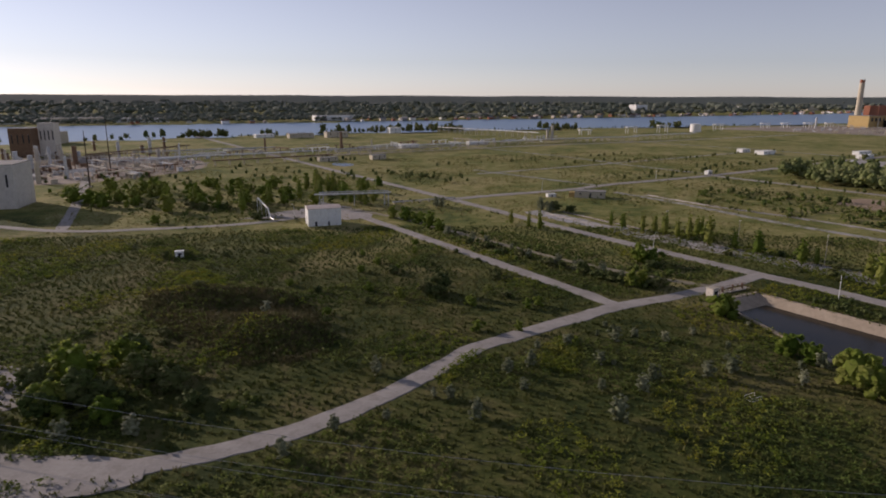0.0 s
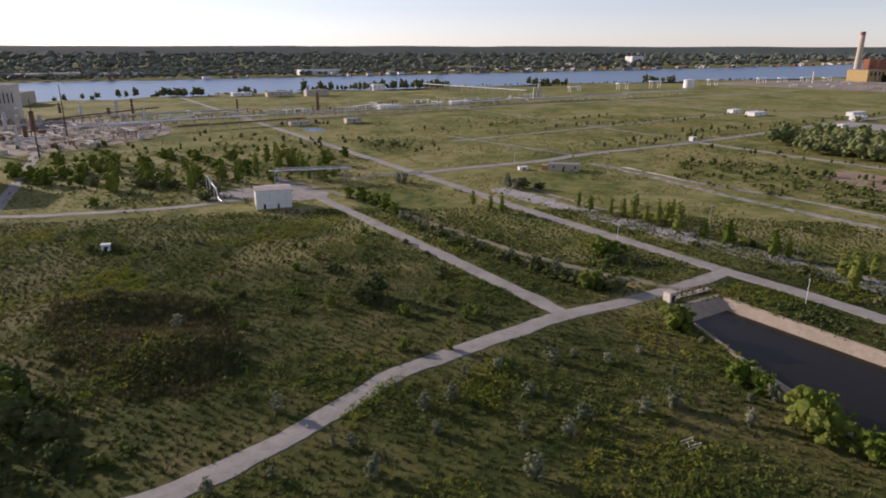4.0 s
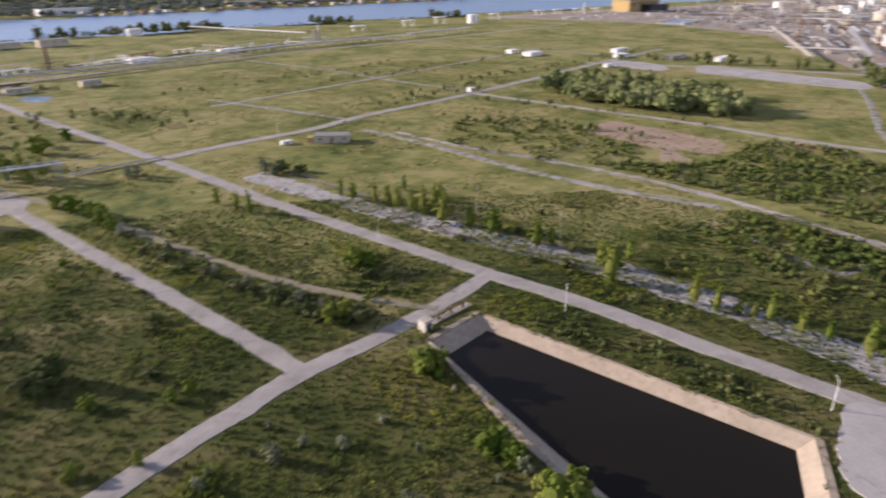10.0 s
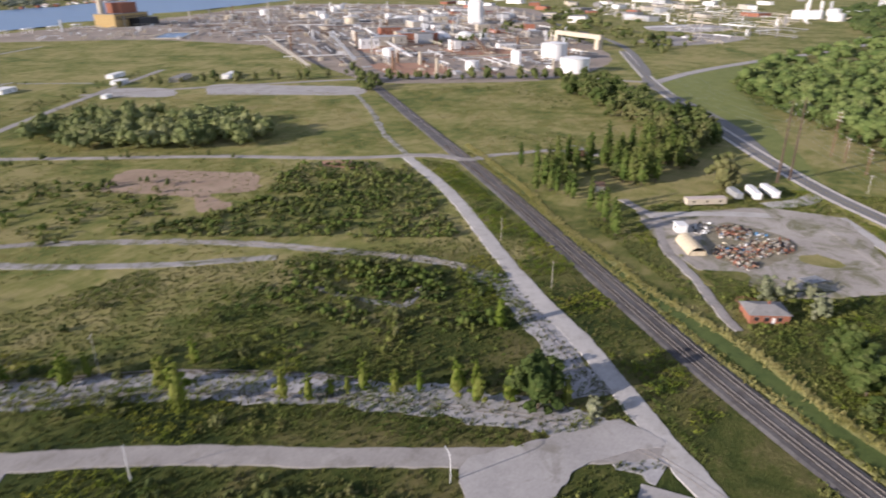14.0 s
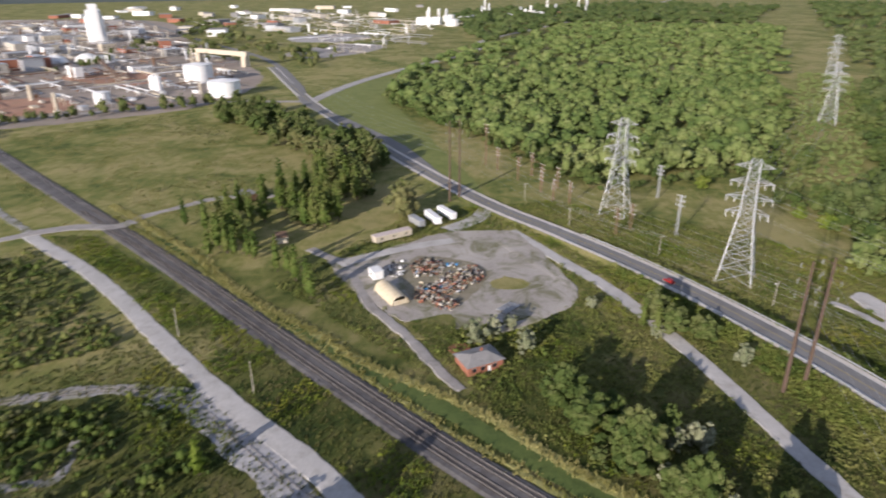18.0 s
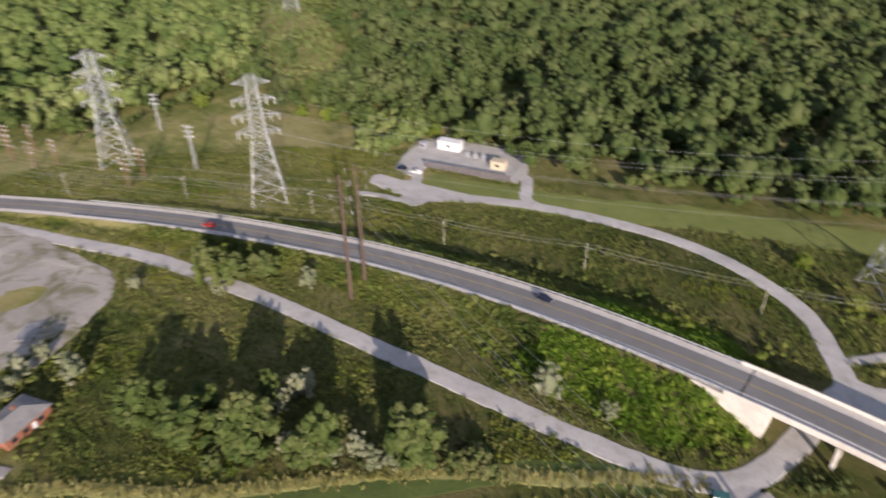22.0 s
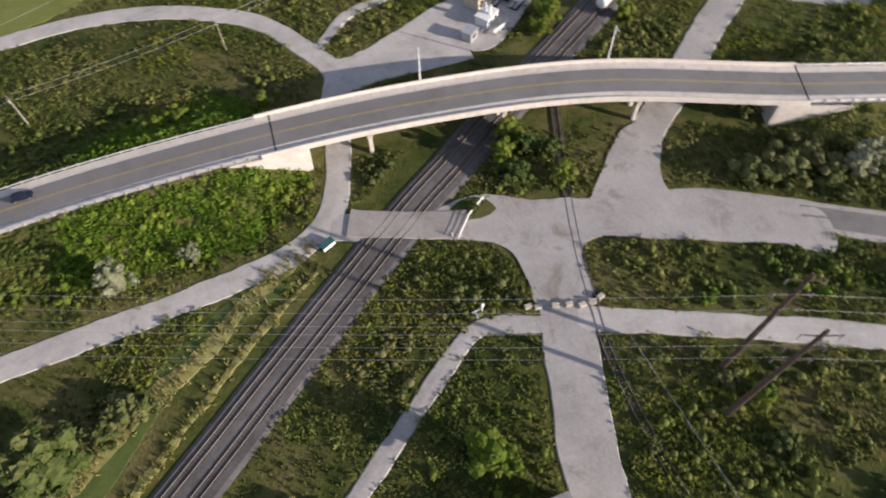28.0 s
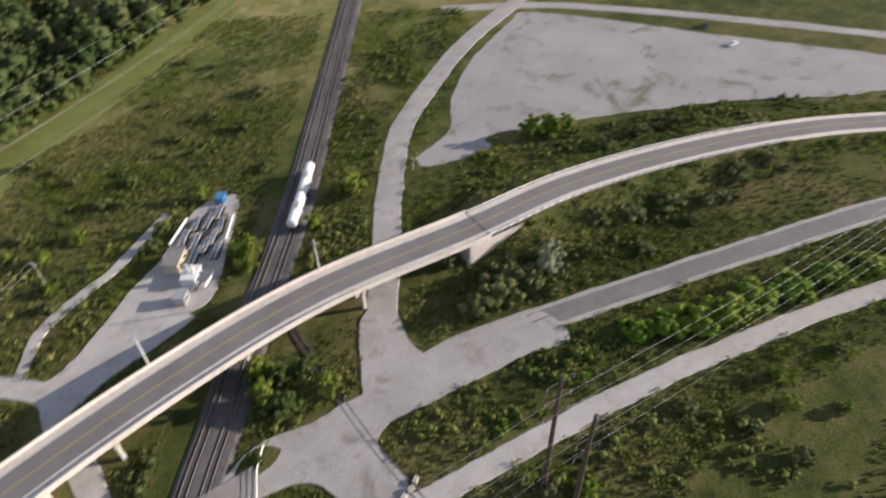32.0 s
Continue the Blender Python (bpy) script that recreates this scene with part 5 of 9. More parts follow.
THICKETS = [
    ([(78, 264), (86, 266), (92, 256), (84, 252)], 2.4, M_LEAFYG),
    ([(60, 232), (70, 230), (76, 218), (68, 218)], 2.4, M_LEAFYG),
    ([(84, 196), (90, 194), (90, 187), (84, 187)], 2.2, M_LEAFYG),
    ([(76, 10), (95, 6), (106, 9), (108, 18), (60, 30), (45, 33), (48, 17)], 2.6, M_WEED),
    ([(124, 4), (134, 2), (150, 12), (165, 30), (150, 36), (138, 24), (121, 17)], 2.2, M_LEAFDK),
    ([(128, 30), (140, 32), (150, 44), (140, 62), (124, 60), (122, 36)], 3.2, M_LEAFYG),
    ([(124, -13), (113, -8), (102, -8), (98, -12), (107, -26), (116, -28)], 2.4, M_WEED),
    ([(76, -14), (66, -14), (30, -6), (-20, 8), (-60, 26), (-40, 4), (0, -12), (40, -20)], 3.0, M_LEAFDK),
    ([(165, -5), (180, -3), (215, 3), (230, 4), (225, -10), (185, -18), (163, -22)], 2.2, M_LEAFYG),
    ([(60, 42), (100, 32), (106, 60), (98, 82), (74, 76), (76, 58), (58, 58), (56, 74), (40, 80), (30, 62)], 2.7, M_WEED),
    ([(150, -64), (120, -86), (90, -108), (60, -130), (90, -140), (140, -115), (190, -100), (165, -78)], 3.8, M_WEED),
    ([(165, -48), (200, -45), (260, -30), (255, -38), (200, -58), (170, -62)], 3.0, M_WEED),
    ([(60, -70), (75, -58), (60, -45), (40, -66), (0, -110), (-20, -150), (20, -128)], 3.4, M_LEAFDK),
    ([(20, -62), (40, -36), (10, -30), (-60, 0), (-130, 28), (-120, 12), (-60, -18)], 3.0, M_WEED),
    ([(214, 40), (222, 46), (236, 56), (244, 64), (238, 72), (226, 60), (214, 48)], 2.4, M_LEAFDK),
    ([(262, 84), (300, 74), (318, 70), (308, 96), (290, 112), (270, 112)], 3.2, M_WEED),
    ([(300, 160), (320, 178), (350, 205), (370, 225), (360, 230), (320, 192)], 3.2, M_LEAFDK),
    ([(10, 270), (40, 250), (66, 218), (90, 222), (100, 236), (60, 262), (20, 306), (0, 318)], 3.0, M_UPRIGHT),
    ([(175, 124), (184, 122), (192, 114), (192, 100), (180, 100), (168, 118)], 2.2, M_WEED),
    ([(153, -10), (154, -24), (152, -42), (142, -34), (144, -20)], 2.0, M_LEAFDK),
    ([(152, -44), (140, -49), (128, -44), (140, -36)], 2.0, M_LEAFDK),
    ([(205, 22), (214, 26), (222, 40), (214, 44), (200, 30)], 2.2, M_LEAFDK),
    ([(20, -58), (-25, -42), (-90, -14), (-150, 14), (-150, 20), (-80, -2), (-30, -28), (14, -48)], 2.6, M_WEED),
    ([(44, -24), (20, -18), (-10, -10), (-30, 2), (0, 14), (40, 2), (62, -8)], 2.6, M_LEAFDK),
    ([(70, 16), (48, 22), (50, 36), (90, 22)], 2.4, M_FRESH),
    ([(10, -110), (-30, -122), (-60, -142), (-70, -152), (-20, -150), (30, -128)], 2.6, M_WEED),
    ([(96, -40), (84, -32), (66, -52), (50, -70), (60, -78), (80, -60)], 2.4, M_WEED),
    ([(110, 214), (132, 206), (152, 175), (164, 148), (160, 140), (140, 172)], 2.4, M_LEAFDK),
    ([(-70, 116), (-46, 122), (-40, 130), (-60, 150), (-95, 155), (-110, 130), (-95, 110)], 2.6, M_WEED),
    ([(-130, 350), (-90, 345), (-100, 380), (-60, 395), (-40, 410), (-60, 450), (-160, 440), (-230, 400), (-200, 360)], 5.5, M_UPRIGHT),
    ([(-160, 330), (-130, 318), (-115, 325), (-110, 340), (-150, 350)], 3.2, M_WEED),
    ([(215, 345), (240, 300), (275, 240), (290, 215), (340, 265), (370, 300), (340, 350), (315, 345), (285, 325), (250, 330)], 3.0, M_LEAF),
    ([(226, 205), (250, 190), (258, 205), (248, 235), (232, 262), (222, 250)], 2.8, M_WEED),
    ([(200, 260), (250, 215), (270, 190), (235, 160), (205, 150), (190, 190), (180, 230)], 4.6, M_WEED),
]
MOUND = [(-101, 208), (-65, 213), (-45, 202), (-28, 166), (-34, 150), (-52, 149), (-72, 164), (-92, 186)]
p = scatter(MOUND, 1.5, rg)
stuff("tall_grass", p, tufts, rg.uniform(0.9, 2.0, len(p)), M_BROWNWEED, "tall dark brownish grass on a low mound", "grass", rg)
p = patchy(scatter(MOUND, 2.2, rg), 0.1, 0.05, 4.4)
stuff("mound_weeds", p, clumps, rg.uniform(0.6, 1.2, len(p)), M_BROWNWEED, "dark weeds on a low mound", "brush", rg)
for poly, sp, mt in THICKETS:
    p = open_ground(scatter(poly, sp, rg))
    p = patchy(p, 0.09, -0.15, 9.0)
    if len(p):
        stuff("thicket", p, shrubs, 0.35 + 0.85 * rg.uniform(0, 1, len(p)) ** 1.6, mt, "tangled thicket of green shrubs", "brush", rg, True)
RAILSIDE = [(212, 104), (226, 100), (300, 178), (345, 230), (385, 276), (384, 298), (335, 240), (285, 190), (240, 140)]
for sp, cut, mt, nm, lab in ((1.9, -0.6, M_GRASS, "verge_grass", "rough olive grass beside the railway"), (2.2, 0.0, M_GOLD, "goldenrod", "yellow-green brush beside the railway"), (2.6, 0.05, M_WEED, "weeds", "olive green weeds beside the railway")):
    p = patchy(open_ground(scatter(RAILSIDE, sp, rg)), 0.05, cut, sp * 3.1)
    stuff(nm, p, tufts if mt is M_GRASS else clumps, rg.uniform(0.7, 1.4, len(p)), mt, lab, "brush", rg)
for poly in ([(25, 158), (33, 170), (38, 171), (37, 162), (33, 144), (24, 147)], [(-2, 144), (4, 153), (7, 159), (11, 163), (5, 147), (-0, 137)], [(-99, 228), (-95, 242), (-81, 229), (-75, 213), (-87, 210)]):
    p = scatter(poly, 1.3, rg)
    stuff("goldenrod", p, clumps, rg.uniform(0.6, 1.2, len(p)), M_GOLD, "bright yellow-green stand of goldenrod", "brush", rg)
SCRUB = [[(215, 345), (240, 300), (275, 240), (290, 215), (340, 265), (370, 300), (345, 352), (315, 345), (285, 325), (250, 330)], [(212, 190), (236, 166), (262, 196), (258, 222), (246, 244), (228, 262), (212, 250), (206, 215)], [(160, 400), (200, 350), (240, 330), (262, 372), (250, 430), (214, 470), (180, 450)]]
for k, poly in enumerate(SCRUB):
    for sp, mt, cut, lo, hi in ((4.6, M_UPRIGHT, 0.0, 0.8, 1.7), (5.2, M_LEAFDK, 0.05, 0.7, 1.5), (5.0, M_WEED, -0.1, 0.6, 1.2)):
        p = patchy(open_ground(scatter(poly, sp * (1.5 if k == 2 else 1.0), rg)), 0.06, cut, sp)
        if len(p):
            stuff("scrub", p, shrubs, rg.uniform(lo, hi, len(p)), mt, "rounded green bushes of dense scrub", "brush", rg, True)
# reeds in bands beside the ditch
reed = [tuft(rg, 14, 0.7, 1.5) for _ in range(5)]


def band(line, off, half, spacing, x0, x1):
    nrm = sides(line)
    k = np.where((line[:, 0] > x0) & (line[:, 0] < x1))[0]
    out = []
    for i in k:
        for _ in range(max(1, int(5.5 * 2 * half / spacing**2))):
            o = off + rg.uniform(-half, half)
            out.append(line[i, :2] + nrm[i] * o + rg.normal(0, 1.0, 2))
    return np.array(out)


REEDS = spline([(163, 2), (178, 17), (193, 36), (212, 61), (231, 84.5), (248.5, 105.7), (270.5, 129.6), (301.5, 162.6), (353.5, 217.2), (410.5, 279.7)], 3.0)
road("ditch_bank", [(170, 2), (185, 13), (199, 29), (217, 58), (235, 81), (252, 100), (268, 120), (290, 147), (315, 176), (345, 207), (383, 246)], 6.0, 0.05, M_BANKGRASS, "smooth green bank of the railway ditch", 0.6, "grass")
OUTER = spline([(165, -4), (173, 2), (179, 9), (191, 21), (205, 34), (222, 57), (239, 80), (253, 93), (266, 110), (282, 135), (299, 153), (328, 188), (365, 222), (399, 258), (430, 292)], 3.0)
for l, o, hw, x0, x1 in ((REEDS, 0.0, 0.55, 160, 420), (OUTER, 0.0, 1.2, 163, 430)):
    p = band(l, o, hw, 0.8, x0, x1)
    k = l[(l[:, 0] > x0) & (l[:, 0] < x1), :2]
    road("reed_strip", (k + sides(k) * o)[::5], hw * 2.6, 0.10, M_STRAW, "strip of flattened dry reeds along the ditch", 0.8, "ground patch")
    stuff("reeds", p, reed, rg.uniform(0.4, 0.85, len(p)), M_REED, "dry yellow reeds along the railway ditch", "reeds", rg)

k_west0, k_east1 = int(np.argmin(np.abs(over[:, 0] - 360))), int(np.argmin(np.abs(over[:, 0] + 110)))
slope_w = slope_points(k_west0, iA, iA, 0.85, rg)
slope_e = slope_points(iB + 1, k_east1, iB, 1.6, rg)
edge = np.array([215 + 14 * noise.noise((x * 0.1, y * 0.1, 8.0)) for x, y, _ in slope_w])
for p, mt in ((slope_w[slope_w[:, 0] < edge], M_FRESH), (slope_w[slope_w[:, 0] >= edge], M_WEED), (slope_e, M_WEED)):
    keep = np.array([noise.noise((x * 0.06, y * 0.06, 5.0)) > -0.45 for x, y, _ in p])
    stuff("embankment_brush", p[keep], clumps, rg.uniform(0.7, 1.6, keep.sum()), mt, "bright green brush on the road embankment" if mt is M_FRESH else "olive green brush on the road embankment", "brush", rg)
    q = p[RNG.random(len(p)) < 0.09]
    stuff("embankment_shrubs", q, shrubs, rg.uniform(0.5, 1.0, len(q)), mt, "green shrubs on the road embankment", "brush", rg)

# coarser tufts over the fields farther off
MID_FIELDS = [[(-60, 328), (62, 334), (130, 488), (20, 428), (-78, 408)], [(205, 300), (300, 205), (385, 305), (330, 400), (232, 548), (130, 490), (60, 335)], [(-140, 265), (-60, 330), (-80, 410), (0, 430), (-150, 660), (-300, 560), (-250, 350)], [(20, 430), (130, 500), (228, 556), (400, 680), (200, 800), (-60, 700), (-120, 640)], [(400, 300), (560, 470), (680, 350), (560, 250), (470, 190), (410, 240)], [(240, 555), (330, 410), (400, 330), (540, 500), (420, 680)]]
wide = [tuft(rg, 9, 1.3, 0.9) for _ in range(5)]
for q in MID_FIELDS:
    p = patchy(open_ground(scatter(q, 3.4, rg)), 0.03, -0.1, 6.0)
    stuff("field_grass", p, wide, rg.uniform(0.3, 0.8, len(p)), M_FIELDGRASS, "coarse field grass, green and straw-coloured", "grass", rg)
    p = patchy(open_ground(scatter(q, 7.0, rg)), 0.012, 0.16, 8.0)
    if len(p):
        stuff("field_scrub", p, [low_clump(rg, 1.4, 1.5, 12, 0.8) for _ in range(4)], rg.uniform(0.6, 1.4, len(p)), M_LEAFDK, "low dark scrub scattered in the field", "brush", rg)

# lone young shrubs standing in the meadows
rl = np.random.default_rng(57)
for key, poly, n, lo, hi in (("silver", [(-20, 118), (95, 150), (90, 190), (40, 190), (0, 150)], 16, 0.4, 0.8), ("bush", [(-110, 150), (30, 200), (20, 300), (-100, 300)], 22, 0.4, 0.9), ("bright", [(-60, 170), (30, 200), (0, 290), (-80, 280)], 14, 0.35, 0.7),
                             ("bush", [(130, 200), (250, 190), (200, 290), (110, 300)], 16, 0.5, 1.0), ("bright", [(60, -60), (100, -120), (200, -120), (160, -60)], 14, 0.5, 1.0), ("bush", [(90, -70), (30, -120), (20, -200), (110, -200), (200, -120), (150, -80)], 26, 0.5, 1.3), ("bush", [(-40, -20), (40, -24), (50, 4), (-30, 20)], 16, 0.5, 1.1), ("bush", [(104, 30), (60, 40), (0, 60), (60, 90), (108, 75)], 16, 0.5, 1.1), ("bright", [(104, 30), (60, 40), (0, 60), (60, 90), (108, 75)], 9, 0.5, 0.9), ("bush", [(145, 22), (200, 66), (190, 84), (122, 60)], 10, 0.5, 1.0), ("bright", [(-150, 330), (-60, 400), (-120, 460), (-230, 420)], 16, 0.8, 1.7), ("bright", [(-150, 390), (-60, 410), (-20, 480), (-200, 480)], 14, 0.9, 1.7),
                             ("tall", [(400, 225), (395, 170), (415, 160), (470, 160), (495, 185), (480, 200), (445, 205), (425, 215)], 26, 0.6, 0.9), ("dark", [(400, 225), (395, 170), (470, 160), (500, 185), (445, 212)], 10, 0.5, 0.75), ("tall", [(330, 158), (345, 165), (395, 215), (410, 240), (398, 240), (360, 205)], 9, 0.45, 0.7),
                             ("broad", [(660, 316), (640, 312), (590, 245), (520, 195), (500, 165), (512, 150), (540, 165), (600, 225), (640, 270)], 26, 0.7, 1.05), ("dark", [(660, 316), (590, 245), (500, 175), (512, 150), (600, 225)], 14, 0.7, 1.0)):
    p = open_ground(np.column_stack([rl.uniform(min(q[0] for q in poly), max(q[0] for q in poly), n * 3), rl.uniform(min(q[1] for q in poly), max(q[1] for q in poly), n * 3)]))
    for x, y in p[inside(p, poly)][:n]:
        plant(key, float(x), float(y), float(rl.uniform(lo, hi)), float(land_height(np.array([[x, y]]))[0]) - 0.05)

# ---- overpass bridge ----
def along(line, x):
    """The place on a plan line at a given x, and its heading in degrees."""
    i = int(np.argmin(np.abs(line[:, 0] - x)))
    j = min(max(i, 1), len(line) - 2)
    d = line[j + 1, :2] - line[j - 1, :2]
    return line[i], math.degrees(math.atan2(d[1], d[0]))


def bridge():
    b = thing("overpass_bridge", (0, 0, 0), 0, "concrete overpass bridge with pale parapets over the railway", "bridge")
    line = over[i0 - 1:i1 + 2]
    part("deck", sweep("deck", line, [(HALF + 0.45, -0.12), (HALF + 0.45, -0.5), (HALF - 0.3, -0.6), (-HALF + 0.3, -0.6), (-HALF - 0.45, -0.5), (-HALF - 0.45, -0.12)], M_CONC, True), None, b)
    for o in (-4.4, -1.5, 1.5, 4.4):
        part("girder", sweep("girder", line, [(o - 0.25, -0.55), (o - 0.25, -1.5), (o + 0.25, -1.5), (o + 0.25, -0.55)], M_CONC, True), None, b, "concrete beam under the deck")
    for s in (1, -1):
        o = s * (HALF + 0.2)
        pp = part("parapet", sweep("parapet", line, [(o - 0.24, -0.1), (o - 0.17, 0.85), (o + 0.17, 0.85), (o + 0.24, -0.1)], M_PALECONC, True), None, b, "pale concrete parapet")
        part("fascia", sweep("fascia", line, [(s * (HALF + 0.48) - 0.04, -0.52), (s * (HALF + 0.48) - 0.04, 0.02), (s * (HALF + 0.48) + 0.04, 0.02), (s * (HALF + 0.48) + 0.04, -0.52)], M_PALECONC, True), None, b)
    # piers: bents with a cap beam on columns, set along the tracks
    for x, turn in ((149, 34), (117, 34), (84, 34)):
        q, hd = along(over, x)
        z = q[2] - 1.5
        c = part("pier_cap", boxm(-0.6, 0.6, -5.9, 5.9, z - 1.0, z, 0.06), M_CONC, b, "", pose(q[0], q[1], 0, 0, 0, hd))
        for o in (-4.8, 0, 4.8):
            part("column", boxm(-0.45, 0.45, o - 0.55, o + 0.55, -0.3, z - 0.98, 0.08), M_PALECONC, b, "", pose(q[0], q[1], 0, 0, 0, hd))
    for x, e, xj in ((ABUT_A, 1, DECK_A), (ABUT_B, -1, DECK_B)):
        q, hd = along(over, x)
        part("abutment", boxm(-1.2, 1.2, -HALF - 0.7, HALF + 0.7, -0.4, q[2] - 0.6, 0.05), M_PALECONC, b, "pale concrete abutment wall", pose(q[0] + e * 0.6, q[1], 0, 0, 0, hd))
        for s in (1, -1):
            part("wing_wall", boxm(0, 17.0, s * (HALF + 0.45) - 0.2, s * (HALF + 0.45) + 0.2, -0.4, q[2] - 0.55), M_PALECONC, b, "", pose(q[0], q[1], 0, 0, 0, hd + (180 if e > 0 else 0)))
        qj, hj = along(over, xj)
        part("joint", boxm(-0.15, 0.15, -HALF, HALF, qj[2] + 0.02, qj[2] + 0.092), M_DARK, b, "dark expansion joint", pose(qj[0], qj[1], 0, 0, 0, hj))
    return b


bridge()


def guard_rail(a, b, s):
    g = thing("guard_rail", (0, 0, 0), 0, "galvanised steel guard rail on wooden posts along the road", "guard rail", "guard rails")
    line = over[a:b]
    o = s * (HALF - 0.15)
    part("beam", sweep("beam", line, [(o - 0.05, 0.5), (o + 0.02, 0.58), (o - 0.05, 0.66), (o + 0.02, 0.74), (o - 0.05, 0.82), (o + 0.06, 0.82), (o + 0.06, 0.5)], M_GALV, True), None, g)
    nrm = sides(line)
    me = finish(boxm(-0.12, 0.12, -0.12, 0.12, -0.6, 0.85), "post", M_GREYPOLE)
    for i in range(0, len(line), 1):
        p = line[i, :2] + nrm[i] * s * (HALF + 0.05)
        part("post", me, None, g, "", Matrix.Translation((p[0], p[1], line[i, 2])))
    return g


k0 = int(np.argmin(np.abs(over[:, 0] - 385)))
k1 = int(np.argmin(np.abs(over[:, 0] + 70)))
for s in (1, -1):
    guard_rail(k0, i0, s)
    guard_rail(i1 + 1, k1, s)

for x in (135, 89):
    q, hd = along(over, x)
    lp = thing("street_lamp", (q[0], q[1], q[2]), hd, "tall grey steel street lamp on the bridge parapet", "street lamp", "bridge lamps")
    part("pole", rodm((0, HALF + 0.5, -0.5), (0, HALF + 0.5, 10.5), 0.21, 0.13, 8), M_WHITE, lp)
    part("arm", rodm((0, HALF + 0.5, 10.4), (0, HALF - 1.3, 10.9), 0.09, 0.07), M_WHITE, lp)
    part("lamp_head", boxm(-0.18, 0.18, HALF - 2.0, HALF - 1.2, 10.82, 10.98, 0.04), M_GALV, lp)


# ---- railway tracks ----
def track(off, x0, x1, near0, near1, name="railway_track", z=0.42, bare=False):
    t = thing(name, (0, 0, 0), 0, "steel railway track on dark wooden ties" if not bare else "disused rusty track sunk in weeds", "railway track", "railway tracks", "structure")
    nrm = sides(rail)
    line = np.column_stack([rail[:, :2] + nrm * off, np.full(len(rail), z)])
    line = line[(line[:, 0] > x0) & (line[:, 0] < x1)]
    lay_track(t, line, near0, near1)


TIE = finish(boxm(-1.3, 1.3, -0.12, 0.12, -0.1, 0.07), "tie", M_TIE)


def lay_track(t, line, near0, near1, tie_gap=0.62):
    for s in (-0.75, 0.75):
        part("rail", sweep("rail", line, [(s - 0.07, 0.05), (s - 0.04, 0.24), (s + 0.04, 0.24), (s + 0.07, 0.05)], M_STEEL, True), None, t, "rusty steel rail")
    seg = np.linalg.norm(np.diff(line[:, :2], axis=0), axis=1)
    dist = np.r_[0, np.cumsum(seg)]
    at = np.arange(0, dist[-1], tie_gap)
    x, y = np.interp(at, dist, line[:, 0]), np.interp(at, dist, line[:, 1])
    ang = np.arctan2(np.gradient(y), np.gradient(x)) - np.pi / 2
    inn = (x > near0) & (x < near1)
    far = ~inn & (x < 420) & (x > -160)
    jit = RNG.normal(0, 0.02, len(x))
    n = 0
    for i in np.where(inn)[0]:
        if n < 200:
            part("tie", TIE, None, t, "", Matrix.Translation((x[i], y[i], line[0, 2])) @ Matrix.Rotation(ang[i] + jit[i], 4, "Z"))
            n += 1
        else:
            far[i] = True
    k = np.where(far)[0]
    bv = np.array([v.co[:] for v in TIE.vertices])
    bf = np.array([list(p.vertices) for p in TIE.polygons])
    c, s = np.cos(ang[k] + jit[k])[:, None], np.sin(ang[k] + jit[k])[:, None]
    v = np.stack([bv[None, :, 0] * c - bv[None, :, 1] * s + x[k][:, None], bv[None, :, 0] * s + bv[None, :, 1] * c + y[k][:, None], np.broadcast_to(bv[None, :, 2] + line[0, 2], (len(k), len(bv)))], -1)
    f = (bf[None] + (np.arange(len(k)) * len(bv))[:, None, None]).reshape(-1, 4)
    tagged(part("ties", fast_mesh("ties", v.reshape(-1, 3), f, M_TIE), None, t), "worn wooden ties", kind="stuff")


track(0.0, -150, 620, 108, 190)
track(-4.4, -150, 420, 108, 190)
spur_xy = spline([(88, -60), (98, -46), (102, -37), (104, -26), (105.5, -14), (107, -1), (107.8, 9), (108, 20), (108, 30), (106, 43), (102, 61), (97, 82)], 2.0)
spur = thing("spur_track", (0, 0, 0), 0, "rusty spur track crossing the worn pavement", "railway track", "", "structure")
lay_track(spur, np.column_stack([spur_xy, np.full(len(spur_xy), 0.135)]), 99, 104)
for nm, pts in (("old_siding", [(60, 366), (84, 326), (108, 290), (134, 256), (157, 228), (171, 203), (183, 180), (193, 155), (200, 131), (199, 110), (192, 92)]), ("old_siding", [(70, 372), (95, 332), (118, 296), (144, 260), (163, 236), (178, 210), (189, 186)]),
                ("far_siding", [(140, 440), (169, 391), (193, 363), (218, 327), (240, 287), (252, 253), (262, 223), (266, 200), (260, 181), (244, 161), (228, 143), (216, 128)])):
    xy = spline(pts, 2.5)
    t = thing(nm, (0, 0, 0), 0, "disused rusty siding half buried in pale gravel", "railway track", "old sidings", "structure")
    lay_track(t, np.column_stack([xy, np.full(len(xy), 0.04)]), 0, 0)
road("siding_bed", [(52, 374), (84, 328), (110, 293), (137, 259), (159, 230), (174, 204), (185, 182), (194, 156), (200, 131), (198, 108)], 13.0, 0.08, M_SIDING, "patchy pale siding gravel with weeds", 2.2)
road("siding_bed", [(140, 440), (169, 391), (193, 363), (218, 327), (240, 287), (252, 253), (262, 223), (266, 200), (260, 181), (244, 161), (228, 143), (216, 128)], 5.0, 0.07, M_OLDBED, "patchy pale siding gravel with weeds", 1.2)
road("siding_bed", [(264, 192), (259, 178), (244, 161), (228, 145), (214, 131)], 10.0, 0.09, M_SIDING, "patchy pale siding gravel with weeds", 1.4)
road("siding_bed", [(224, 242), (225, 225), (227, 210), (229, 201), (238, 202), (249, 206)], 2.8, 0.07, M_OLDBED, "patchy pale siding gravel with weeds", 1.0)
